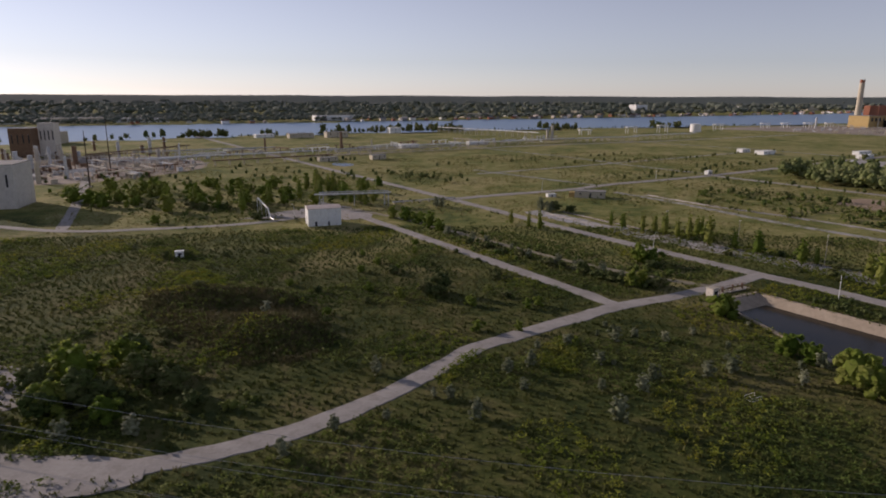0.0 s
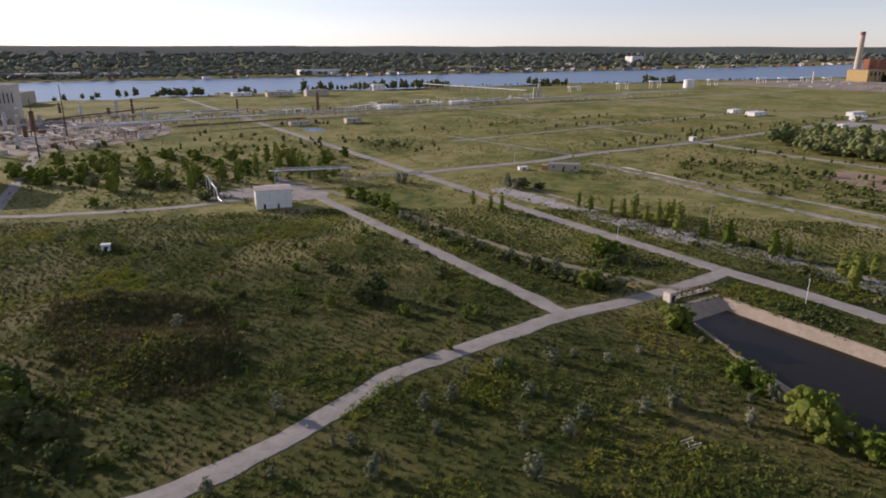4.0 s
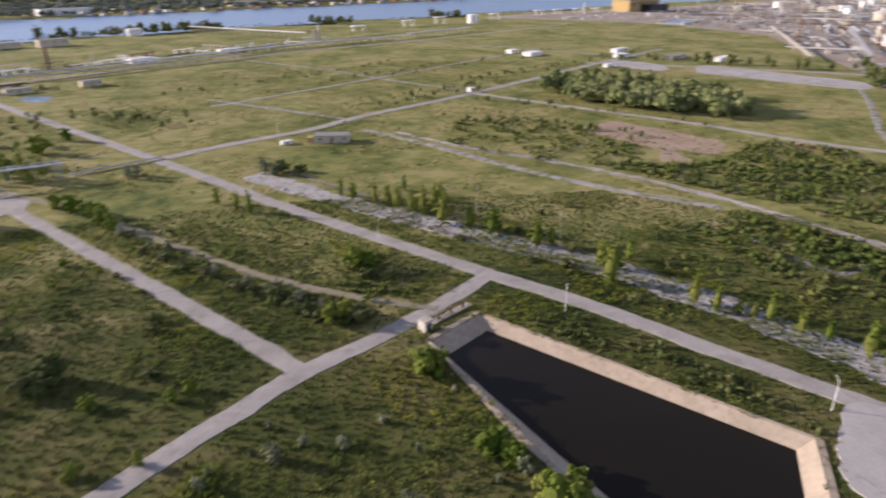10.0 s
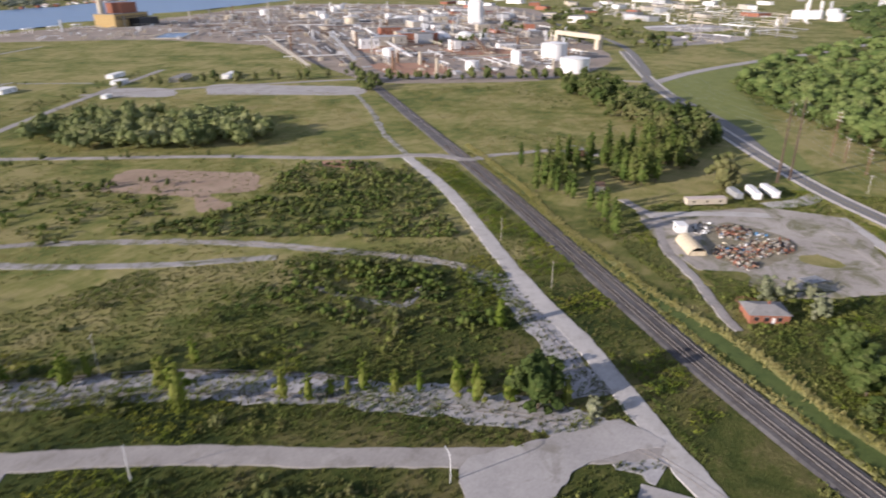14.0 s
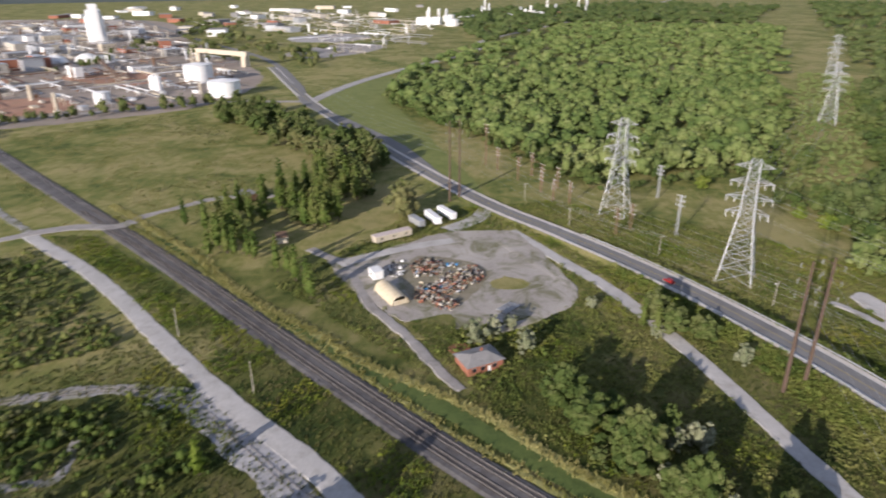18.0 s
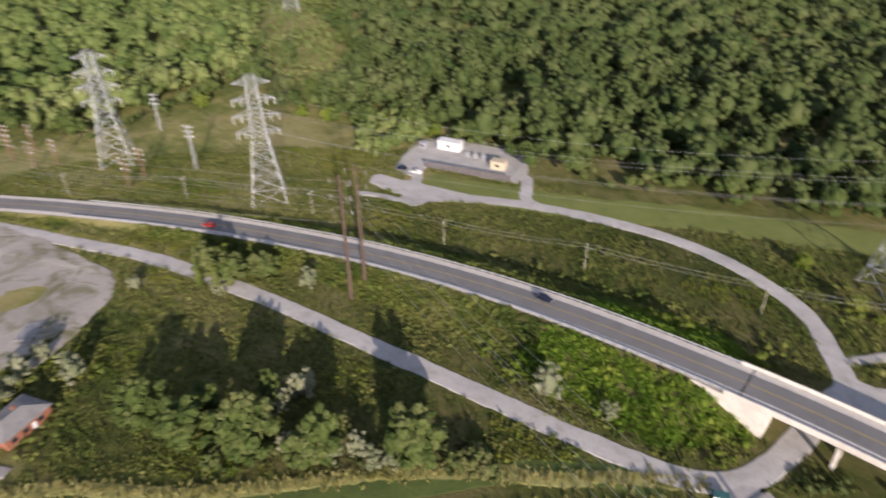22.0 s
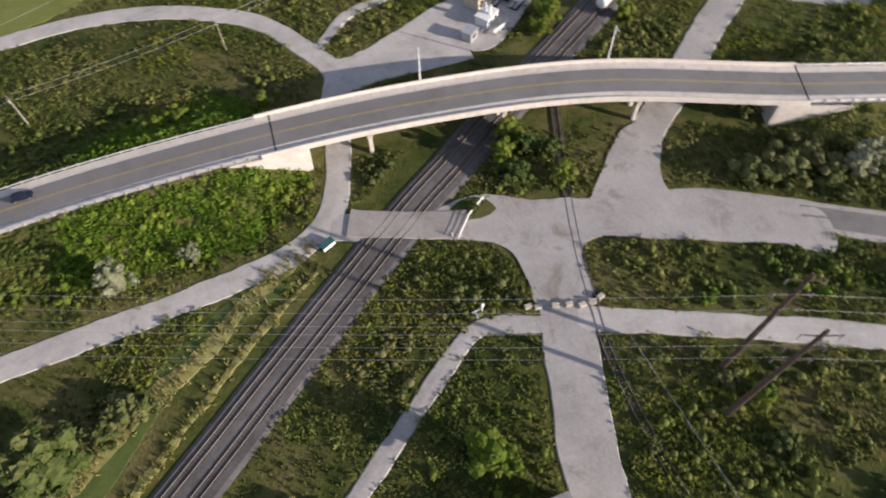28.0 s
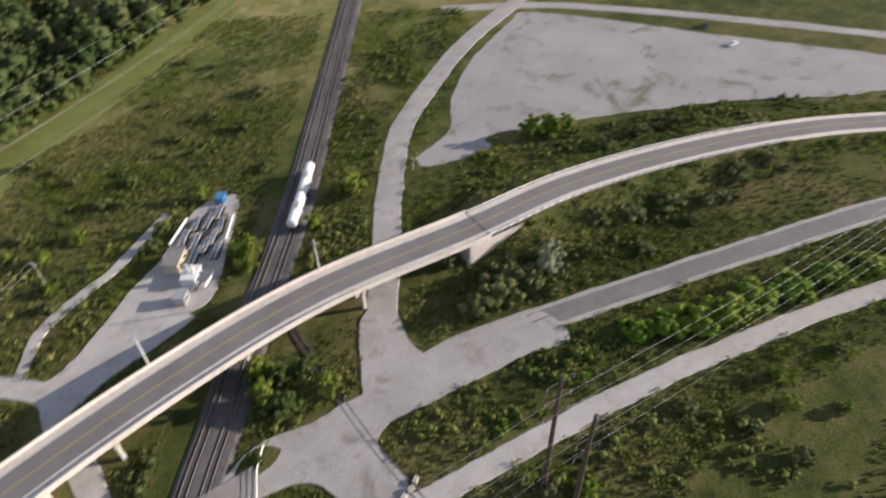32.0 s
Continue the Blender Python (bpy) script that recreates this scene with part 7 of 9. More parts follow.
box_trailer(384, 137, -54, 19, 4.2, 3.6, M_BEIGE, M_PINKROOF, "long beige mobile trailer with a faded roof", "mobile_trailer")
box_trailer(403, 127, 33, 11, 3.2, 3.6, M_GALV, M_GALV, "grey box trailer parked in the yard")
box_trailer(408, 119.5, 27, 14, 3.0, 4.0, M_WHITE, M_WHITE, "white box trailer parked in the yard")
box_trailer(414.5, 113, 33, 14, 3.0, 4.0, M_WHITE, M_WHITE, "white box trailer parked in the yard")
flat_building("brown_shed", 440, 222, 45, 11, 7, 4, M_RUST, "brown shed with a dark roof beside a gravel lane", "shed", 1, 1)
fr = thing("goal_frame", (69.7, 132.3, 0), 25, "low white metal frame lying in the meadow", "frame")
for y in (-1.0, 1.0):
    for z in (0.15, 0.9):
        part("bar", rodm((-1.6, y, z), (1.6, y, z), 0.06), M_WHITE, fr)
    for x in (-1.6, 1.6):
        part("post", rodm((x, y, -0.1), (x, y, 0.95), 0.06), M_WHITE, fr)
for x in (-1.6, 0.0, 1.6):
    part("crossbar", rodm((x, -1.0, 0.15), (x, 1.0, 0.15), 0.05), M_WHITE, fr)
flat_building("meter_cabinet", -110, 260, 15, 3.2, 2.4, 2.6, M_WHITE, "small white cabinet standing in the meadow", "cabinet", 1, 1, M_WHITE)
flat_building("red_roofed_shed", 381, 187, 20, 7, 5, 3, M_BEIGE, "small shed with a rust-red roof among trees", "shed", 1, 1, M_RUST)

rs = np.random.default_rng(77)


def scrap(name, cx, cy, rx, ry, n, mats, label):
    """Loose scrap: bent sheets, drums, beams and crates, sorted by colour."""
    for mt in mats:
        bm = bmesh.new()
        for _ in range(n):
            a, r = rs.uniform(0, 2 * np.pi), math.sqrt(rs.uniform(0, 1))
            x, y = cx + rx * r * math.cos(a), cy + ry * r * math.sin(a)
            w, d, h = rs.uniform(0.3, 1.9), rs.uniform(0.2, 1.1), rs.uniform(0.1, 0.9)
            z = rs.uniform(0, 1.5) * (1 - r) + 0.2
            m = pose(x, y, z + h / 2, rs.uniform(-25, 25), rs.uniform(-25, 25), rs.uniform(0, 360)) @ Matrix.Diagonal((w, d, h, 1))
            if rs.random() < 0.3:
                bmesh.ops.create_cone(bm, cap_ends=True, segments=8, radius1=0.4, radius2=0.4, depth=1, matrix=m)
            else:
                bmesh.ops.create_cube(bm, size=1, matrix=m)
        tagged(new(name, finish(bm, name, mt)), label, "scrap", kind="stuff")


pad("scrap_ground", [(365, 124), (352, 128), (330, 126), (318, 112), (330, 100), (350, 94), (362, 108)], 0.245, M_TRACK, "oily dark ground under the scrap heaps", "ground patch", 1.2)
for x, y, rx, ry, k in ((353, 119, 9, 7, 36), (338, 109, 10, 6, 40), (329, 117, 8, 6, 28), (346, 101, 9, 5, 28), (321, 110, 5, 5, 14)):
    scrap("scrap_heap", x, y, rx, ry, k, [M_ROOFGREY, M_DARK, M_RUST, M_TRACK, M_CONC, M_BRICK], "heap of mixed rusty and grey scrap metal")
scrap("scrap_heap", 342, 112, 17, 12, 10, [M_WHITE, M_BLUE, M_CREAM, M_GALV], "pale and blue sheets among the scrap")
scrap("scrap_heap", 351, 131, 8, 4, 14, [M_ROOFGREY, M_WHITE, M_DARK], "heap of mixed rusty and grey scrap metal")
rk = thing("pipe_rack_stand", (318, 88, 0), -40, "low stand of stacked grey steel pipes", "pipe stack")
for i in range(7):
    part("pipe", rodm((-4, i * 0.7 - 2.1, 0.7), (4, i * 0.7 - 2.1, 0.7), 0.18, None, 8), M_GALV, rk)
for x in (-2.5, 2.5):
    part("bearer", boxm(x - 0.15, x + 0.15, -2.6, 2.6, -0.1, 0.52), M_WOODPOLE, rk)

# walled equipment compound in front of the wood
pad("compound_pad", COMPOUND, 0.2, M_PALEGRAVEL, "pale gravel compound beside the wood", "pavement", 0.5)
cf = thing("compound_fence", (0, 0, 0), 0, "dark chain-link fence on steel posts round a compound", "fence")
FENCE = [(326, -65), (291, -80.5), (297, -96), (312, -103), (341, -91), (345, -77), (337, -61)]
for (xa, ya), (xb, yb) in zip(FENCE, FENCE[1:]):
    k = max(2, int(math.hypot(xb - xa, yb - ya) / 3))
    for i in range(k):
        u = i / k
        part("post", rodm((xa + (xb - xa) * u, ya + (yb - ya) * u, 0), (xa + (xb - xa) * u, ya + (yb - ya) * u, 2.6), 0.06), M_GALV, cf)
    for z in (0.5, 1.0, 1.5, 2.0, 2.5):
        part("rail", rodm((xa, ya, z), (xb, yb, z), 0.035, None, 4), M_GALV, cf)
(xa, ya), (xb, yb) = FENCE[:2]
for i in range(16):
    q = Vector(((xb - xa) / 16, (yb - ya) / 16, 0))
    ob = part("screen_panel", boxm(0.06, q.length - 0.06, -0.04, 0.04, 0.25, 3.0), M_SCREEN, cf, "dark grey-brown privacy screen")
    ob.matrix_basis = pose(xa + q.x * i, ya + q.y * i, 0, 0, 0, math.degrees(math.atan2(q.y, q.x)))
for x, y, rz, w, d, h, m_ in ((333, -86, 21, 10.5, 4.5, 4.0, M_WHITE), (304, -87, 21, 6, 4, 3.4, M_CREAM), (343, -79, 21, 3, 3, 2.4, M_GALV)):
    flat_building("equipment_cabin", x, y, rz, w, d, h, m_, "plain equipment cabin inside the fenced compound", "cabin", 1, 1, m_ if m_ is not M_DARK else M_ROOFGREY, "compound cabins")
for i in range(4):
    q = thing("transformer", (311 + i * 3.6, -90 + i * 1.4, 0.2), 21, "grey finned transformer in the compound", "transformer", "transformers")
    part("tank", boxm(-0.9, 0.9, -0.7, 0.7, 0, 2.0, 0.06), M_GALV, q)
    for s in (-1, 1):
        for k in range(4):
            part("fin", boxm(-0.7 + k * 0.42, -0.5 + k * 0.42, s * 0.72, s * 1.0, 0.3, 1.7), M_GALV, q)
    part("bushing", rodm((0, 0, 2), (0, 0, 3.0), 0.12, 0.06), M_WHITE, q)

# pump compound beside the tracks
pad("pump_pad", PUMP_PAD, 0.25, M_PALEGRAVEL, "pale gravel compound beside the railway", "pavement", 0.5)
flat_building("pump_house", 114, -77.5, 48, 7.5, 4.5, 3.4, M_CREAM, "cream pump house with a grey flat roof", "building", 2, 2)
flat_building("control_cabin", 113.2, -69, 48, 5.5, 4, 2.6, M_WHITE, "low white control cabin with roof vents", "cabin", 1, 2, M_WHITE)
flat_building("small_cabin", 119, -63, 48, 3.5, 3, 2.8, M_GALV, "small grey steel cabin", "cabin", 1, 1, M_GALV)
for x, y in ((113.7, -69.6), (112.5, -68.3)):
    q = thing("roof_vent", (x, y, 2.9), 0, "round white ventilation stack on the cabin roof", "vent", "roof vents")
    part("stack", rodm((0, 0, -0.05), (0, 0, 2.6), 0.45, 0.4, 12), M_WHITE, q)
    part("cap", rodm((0, 0, 2.7), (0, 0, 3.0), 0.6, 0.2, 12), M_GALV, q)
pad("pump_yard", [(110, -85), (104, -92), (97, -93), (92, -88), (98, -79), (104, -72), (109, -76)], 0.26, M_OLDBED, "dark stony ground under the pipe skids", "ground patch", 0.5)
for (xa, ya), (xb, yb) in (((112, -85.5), (103, -93)), ((99, -76), (91.5, -85)), ((108, -66), (112.5, -62.5))):
    q = thing("pipe_rack", (0, 0, 0.25), 0, "long white pipe carried on short steel stands", "pipework", "pipe racks")
    part("pipe", rodm((xa, ya, 1.5), (xb, yb, 1.5), 0.28, None, 10), M_WHITE, q)
    part("pipe", rodm((xa, ya, 0.9), (xb, yb, 0.9), 0.2, None, 10), M_GALV, q)
    for k in range(4):
        u = 0.1 + 0.27 * k
        part("stand", rodm((xa + (xb - xa) * u, ya + (yb - ya) * u, -0.05), (xa + (xb - xa) * u, ya + (yb - ya) * u, 1.3), 0.1, None, 6), M_DARK, q)
for x, y in ((107.5, -86), (102, -89.5), (97, -83.5), (106, -82), (104.5, -78.5), (101, -80.5), (103, -74.5), (108.5, -77), (98.5, -88), (94, -90)):
    q = thing("pipe_skid", (x, y, 0.25), 48 + rs.uniform(-4, 4), "low skid of steel pipes and valves", "pipework", "pipe skids")
    for k in range(4):
        part("pipe", rodm((-3.6, -0.9 + 0.6 * k, 0.8 + 0.25 * (k % 2)), (3.6, -0.9 + 0.6 * k, 0.8 + 0.25 * (k % 2)), 0.16, None, 8), M_GALV if k % 2 else M_WHITE, q)
    part("base", boxm(-3.2, 3.2, -1.2, 1.2, 0, 0.35), M_DARK, q)
    for k in range(3):
        part("valve", rodm((-2 + 2 * k, 0, 0.6), (-2 + 2 * k, 0, 1.9), 0.22, 0.3, 8), M_BLUE if k == 1 else M_RUST, q)
flat_building("blue_unit", 90.5, -95, 48, 3.4, 2.6, 2.4, M_BLUE, "bright blue equipment unit on the gravel", "cabin", 1, 1, M_BLUE)


def drum(name, x, y, z0, d, h, mat, label, category="storage tank", group="storage tanks", dome=True, ladder=True):
    t = thing(name, (x, y, z0), 0, label, category, group)
    part("shell", rodm((0, 0, -0.3), (0, 0, h), d / 2, None, 32), mat, t)
    part("roof", rodm((0, 0, h), (0, 0, h + (d * 0.07 if dome else 0.3)), d / 2 + 0.08, d * 0.04, 32), mat, t)
    part("rim", rodm((0, 0, h - 0.5), (0, 0, h - 0.2), d / 2 + 0.15, None, 32), M_GALV, t)
    if ladder:
        bm = bmesh.new()
        for i in range(12):
            a0, a1 = 0.5 + i * 0.11, 0.5 + (i + 1) * 0.11
            rod(bm, ((d / 2 + 0.4) * math.cos(a0), (d / 2 + 0.4) * math.sin(a0), h * i / 12), ((d / 2 + 0.4) * math.cos(a1), (d / 2 + 0.4) * math.sin(a1), h * (i + 1) / 12), 0.25, None, 4)
        part("stair", bm, M_GALV, t)
    return t


# tank wagons on the second track
def wagon(x):
    nr = sides(rail)
    i = int(np.argmin(np.abs(rail[:, 0] - x)))
    p = rail[i, :2] + nr[i] * -4.4
    d = rail[i + 1, :2] - rail[i - 1, :2]
    w = thing("tank_wagon", (p[0], p[1], 0.66), math.degrees(math.atan2(d[1], d[0])), "white cylindrical railway tank wagon", "railway wagon", "tank wagons")
    bm = bmesh.new()
    bmesh.ops.create_cone(bm, cap_ends=False, segments=24, radius1=1.62, radius2=1.62, depth=13.4, matrix=pose(0, 0, 2.75, 0, 90, 0))
    for s in (-1, 1):
        bmesh.ops.create_uvsphere(bm, u_segments=24, v_segments=8, radius=1.62, matrix=Matrix.Translation((s * 6.7, 0, 2.75)) @ Matrix.Diagonal((0.5, 1, 1, 1)))
    part("tank", finish(bm, "tank", M_WHITE, True), None, w)
    part("frame", boxm(-8.0, 8.0, -0.5, 0.5, 0.85, 1.15), M_DARK, w)
    part("dome", rodm((0, 0, 4.2), (0, 0, 4.75), 0.55, None, 16), M_GALV, w)
    part("walkway", boxm(-1.6, 1.6, -0.9, 0.9, 4.42, 4.5), M_GALV, w)
    for s in (-1, 1):
        b = part("bogie", boxm(s * 5.8 - 1.3, s * 5.8 + 1.3, -1.1, 1.1, 0.45, 0.84), M_DARK, w)
        for dx in (-0.85, 0.85):
            part("wheelset", rodm((s * 5.8 + dx, -0.85, 0.45), (s * 5.8 + dx, 0.85, 0.45), 0.45, None, 14), M_STEEL, b)
        part("coupler", boxm(s * 8.0, s * 8.0 + s * 0.5, -0.15, 0.15, 0.8, 1.1) if s > 0 else boxm(-8.5, -8.0, -0.15, 0.15, 0.8, 1.1), M_DARK, w)
    for s in (-1, 1):
        part("ladder", boxm(-0.3, 0.3, s * 1.66 - 0.03, s * 1.66 + 0.03, 0.9, 4.3), M_GALV, w)


wagon(80.5)
wagon(68.6)


def car(x, y, z, rz, mat, label, name="car"):
    c = thing(name, (x, y, z), rz, label, "car", "cars")
    bm = bmesh.new()
    prof = [(-2.35, 0.35), (-2.35, 0.85), (-2.2, 1.0), (-1.3, 1.05), (1.1, 1.02), (2.1, 0.85), (2.35, 0.7), (2.35, 0.35)]
    cab = [(-2.0, 1.0), (-1.6, 1.6), (0.2, 1.62), (1.15, 1.02)]
    for pf, w in ((prof, 0.92), (cab, 0.78)):
        a = [bm.verts.new((px, -w, pz)) for px, pz in pf]
        b = [bm.verts.new((px, w, pz)) for px, pz in pf]
        bm.faces.new(a)
        bm.faces.new(b[::-1])
        for i in range(len(pf)):
            j = (i + 1) % len(pf)
            bm.faces.new((a[i], b[i], b[j], a[j]))
    bmesh.ops.recalc_face_normals(bm, faces=bm.faces)
    bmesh.ops.bevel(bm, geom=list(bm.edges), offset=0.05, segments=1, affect="EDGES")
    part("body", bm, mat, c)
    for s in (-1, 1):
        part("side_window", boxm(-1.5, 0.5, s * 0.80 - 0.012, s * 0.80 + 0.012, 1.12, 1.5), M_GLASS, c)
        for xx in (-1.45, 1.45):
            w = part("wheel", rodm((xx, s * 0.75, 0.33), (xx, s * 0.95, 0.33), 0.33, None, 14), M_DARK, c)
            part("rim", rodm((xx, s * 0.95, 0.33), (xx, s * 0.97, 0.33), 0.2, None, 10), M_GALV, w)
        part("headlight", boxm(2.31, 2.37, s * 0.7 - 0.15, s * 0.7 + 0.15, 0.62, 0.78), M_WHITE, c)
        part("tail_light", boxm(-2.37, -2.33, s * 0.75 - 0.1, s * 0.75 + 0.1, 0.75, 0.92), M_BRICK, c)
    part("windscreen", boxm(0.55, 0.68, -0.68, 0.68, 1.15, 1.5), M_GLASS, c)
    return c


q, hd = along(over, 226)
n_ = sides(over)[int(np.argmin(np.abs(over[:, 0] - 226)))]
car(q[0] - n_[0] * -1.7, q[1] - n_[1] * -1.7, q[2] + 0.06, hd, M_CARBLUE, "dark blue car driving on the overpass road")
q, hd = along(over, 338)
n_ = sides(over)[int(np.argmin(np.abs(over[:, 0] - 338)))]
car(q[0] - n_[0] * 1.7, q[1] - n_[1] * 1.7, q[2] + 0.06, hd + 180, M_CARRED, "red car driving on the rising road")
car(-130, -58, 0.13, 20, M_CARBLUE, "dark car standing at the edge of the parking lot")
car(-122, -40, 0.13, -10, M_WHITE, "white car parked on the empty lot")

# crossing furniture
gt = thing("barrier_gate", (130, -5.2, 0.3), 46, "white steel barrier gate beside the level crossing", "gate")
for x in (-6.5, -0.6, 5.6):
    part("post", rodm((x, 0, -0.3), (x, 0, 1.4), 0.12), M_WHITE, gt)
for z in (0.6, 0.95, 1.3):
    part("bar", rodm((-6.5, 0, z), (-0.6, 0, z), 0.07), M_WHITE, gt)
    part("bar", rodm((-0.4, 0.1, z), (5.6, 1.6, z), 0.06), M_WHITE, gt)
part("brace", rodm((-6.5, 0, 0.5), (-0.6, 0, 1.35), 0.06), M_WHITE, gt)
cb = finish(boxm(-0.75, 0.75, -0.5, 0.5, 0, 0.9, 0.08), "block", M_CONC)
for x, y, rz in ((121.5, 18.2, 10), (119.5, 18.6, 4), (116, 18.8, -8), (113.2, 19.0, 6), (110.6, 19.6, 14), (108.3, 19.2, -12), (106.4, 18.4, 30)):
    b = tagged(new("concrete_block", cb), "weathered concrete barrier block across the road", "block", "road blocks")
    b.matrix_world = pose(x, y, 0.33, 0, 0, rz)
bin_ = thing("green_container", (161, -3.4, 0.2), 36, "green lidded waste container beside the lane", "container")
part("body", boxm(-1.6, 1.6, -0.8, 0.8, 0.1, 1.3, 0.06), M_GREENPAINT, bin_)
part("lid", boxm(-1.65, 1.65, -0.85, 0.85, 1.3, 1.42, 0.03), M_GREENPAINT, bin_)
part("base", boxm(-1.6, 1.6, -0.8, 0.8, 0, 0.1), M_DARK, bin_)
part("white_panel", boxm(-1.6, 1.6, 0.81, 0.85, 0.2, 1.2), M_WHITE, bin_)
sg = thing("signal_post", (131, 18, 0), 20, "white signal post with a small cabinet", "signal")
part("post", rodm((0, 0, -0.3), (0, 0, 4.5), 0.13), M_WHITE, sg)
part("head", boxm(-0.3, 0.3, -0.2, 0.2, 3.7, 4.7, 0.04), M_WHITE, sg)
part("arm", boxm(0, 2.4, -0.06, 0.06, 2.9, 3.05), M_WHITE, sg)
part("cabinet", boxm(0.6, 1.5, -0.4, 0.4, -0.1, 1.4, 0.04), M_GALV, sg)
flat_building("plant_shed", 130, 62, 12, 16, 11, 4.5, M_BEIGE, "low shed with a flat grey roof beside the plant road", "shed", 2, 3)
lg = thing("lot_gate", (34, -68, 0), 55, "white steel swing gate at the parking lot", "gate")
for x in (-2.6, 2.6):
    part("post", rodm((x, 0, -0.2), (x, 0, 1.7), 0.1), M_WHITE, lg)
for z in (0.4, 0.9, 1.4):
    part("bar", rodm((-2.6, 0, z), (2.6, 0, z), 0.06), M_WHITE, lg)
fl = thing("low_fence", (0, 0, 0), 0, "low sagging wire fence on wooden posts in weeds", "fence")
for i in range(16):
    part("post", rodm((103 - i * 0.9, 28 + i * 3.2, -0.2), (103 - i * 0.9, 28 + i * 3.2, 1.5), 0.06), M_GREYPOLE, fl)
for z in (0.7, 1.3):
    part("wire", rodm((103, 28, z), (89.5, 76, z), 0.025, None, 4), M_GALV, fl)

road("yard_lane", [(372, 172), (366, 166), (355, 152), (338, 146), (320, 138), (300, 124), (278, 111), (268, 104)], 3.6, 0.24, M_GRAVEL, "narrow gravel lane beside the yard", 0.6)
road("yard_loop", [(384, 89), (362, 76), (341, 64), (331, 63), (320, 70), (309, 82), (303, 92)], 3.8, 0.26, M_YARD, "gravel track along the edge of the yard", 0.6)
road("trailer_lane", [(355, 156), (364, 145), (375, 127), (383, 109)], 6.0, 0.25, M_PALEGRAVEL, "gravel lane along the trailers", 0.7)
road("yard_entry", [(396, 112), (412, 98), (430, 92)], 8, 0.36, M_PALEGRAVEL, "gravel entry from the road to the yard", 0.4)
road("compound_track", [(300, -88), (290, -88), (283, -81), (277, -74), (266, -73)], 4.4, 0.24, M_PALEGRAVEL, "gravel track to the compound", 0.4)
road("compound_entry", [(305, -41), (311, -38.5), (318, -35.5), (326, -30)], 2.8, 0.26, M_PALEGRAVEL, "narrow gravel track from the creek road", 0.6)
pad("entry_apron", ENTRY, 0.27, M_PALEGRAVEL, "pale gravel turning place before the compound", "pavement", 0.5)
car(331, -56.5, 0.22, 25, M_CARBLUE, "dark car parked at the compound gate")
car(324, -58.5, 0.22, 20, M_WHITE, "white car parked at the compound gate")
for pts in ([(346, 88), (341, 79), (335, 81), (334, 92), (340, 93)], [(308, 122), (313, 109), (300, 108), (297, 121)]):
    pad("grass_patch", pts, 0.235, M_GROUND, "patch of short grass in the yard", "ground patch", 1.0)

# ---- industry, river banks and the far shore ----
rf = np.random.default_rng(91)
pad("bare_patch", [(249, 405), (282, 426), (300, 390), (313, 358), (291, 337), (275, 350), (270, 326), (256, 334), (266, 360)], 0.05, M_EARTH, "bare tan earth patch in the scrub", "ground patch", 3.0)
pad("red_patch", [(343, 338), (352, 344), (361, 326), (350, 315)], 0.06, M_REDEARTH, "reddish bare earth patch", "ground patch", 1.0)
for k, pts in enumerate(([(416, 661), (448, 697), (476, 651), (448, 613)], [(472, 592), (515, 632), (549, 561), (574, 497), (542, 470), (505, 530)])):
    pad("old_slab", pts, 0.08, M_OLDASPH, "pale cracked concrete slab of a cleared building", "slab", 1.5)
road("old_lane", [(540, 470), (486, 412), (429, 357), (389, 311)], 3.6, 0.13, M_OLDBED, "overgrown gravel lane beside the railway", 0.9)
road("main_road", [(475, 118), (560, 152), (640, 200), (731, 257), (860, 300), (1115, 415), (1457, 655), (2092, 1070)], 9, 0.33, M_ASPHALT, "grey asphalt road past the industrial plant", 0.2)
road("plant_street", [(410, 690), (520, 610), (640, 500), (730, 350), (740, 262)], 8, 0.16, M_GRAVEL, "pale street in front of the plant", 0.5)
road("highway", [(738, 255), (838, 236), (962, 194), (1210, 92), (1413, 66), (1861, -127), (2834, -559), (3800, -990)], 12, 0.3, M_OLDASPH, "pale highway along the wood", 0.4)
road("bank_road", [(-176, 706), (-60, 780), (140, 900), (360, 1010), (640, 1180)], 6, 0.2, M_GRAVEL, "pale gravel road along the river plant", 0.5)
road("field_edge_road", [(30, 560), (150, 640), (300, 745), (420, 830)], 4, 0.15, M_GRAVEL, "pale gravel road across the meadow", 0.6)
for pts in ([(29, 590), (78, 533), (116, 489)], [(20, 880), (48, 847), (135, 730), (182, 642), (231, 567)], [(250, 1030), (289, 975), (385, 867), (460, 750)]):
    road("field_strip", pts, 4.5, 0.13, M_OLDBED, "pale overgrown strip across the meadow", 0.9)
road("left_lane", [(-64, 383), (-82, 350), (-110, 330), (-150, 318), (-190, 312), (-250, 330)], 5, 0.13, M_GRAVEL, "pale gravel lane past the white shed", 0.4)
road("left_plant_road", [(-190, 312), (-205, 345), (-240, 420), (-290, 520)], 6, 0.15, M_GRAVEL, "pale dusty road to the plant", 0.5)
pad("shed_yard", [(-112, 345), (-72, 350), (-50, 345), (-40, 360), (-64, 390), (-92, 372)], 0.12, M_GRAVEL, "pale gravel yard round the white shed", "pavement", 1.0)
pad("plant_ground", [(600, 500), (640, 430), (720, 350), (880, 345), (1060, 430), (1400, 640), (2100, 1080), (2000, 1900), (1250, 1650), (1040, 1500), (940, 1100), (760, 780)], 0.04, M_PLANTGROUND, "dusty pale ground of an industrial plant", "plant ground", 3.0)
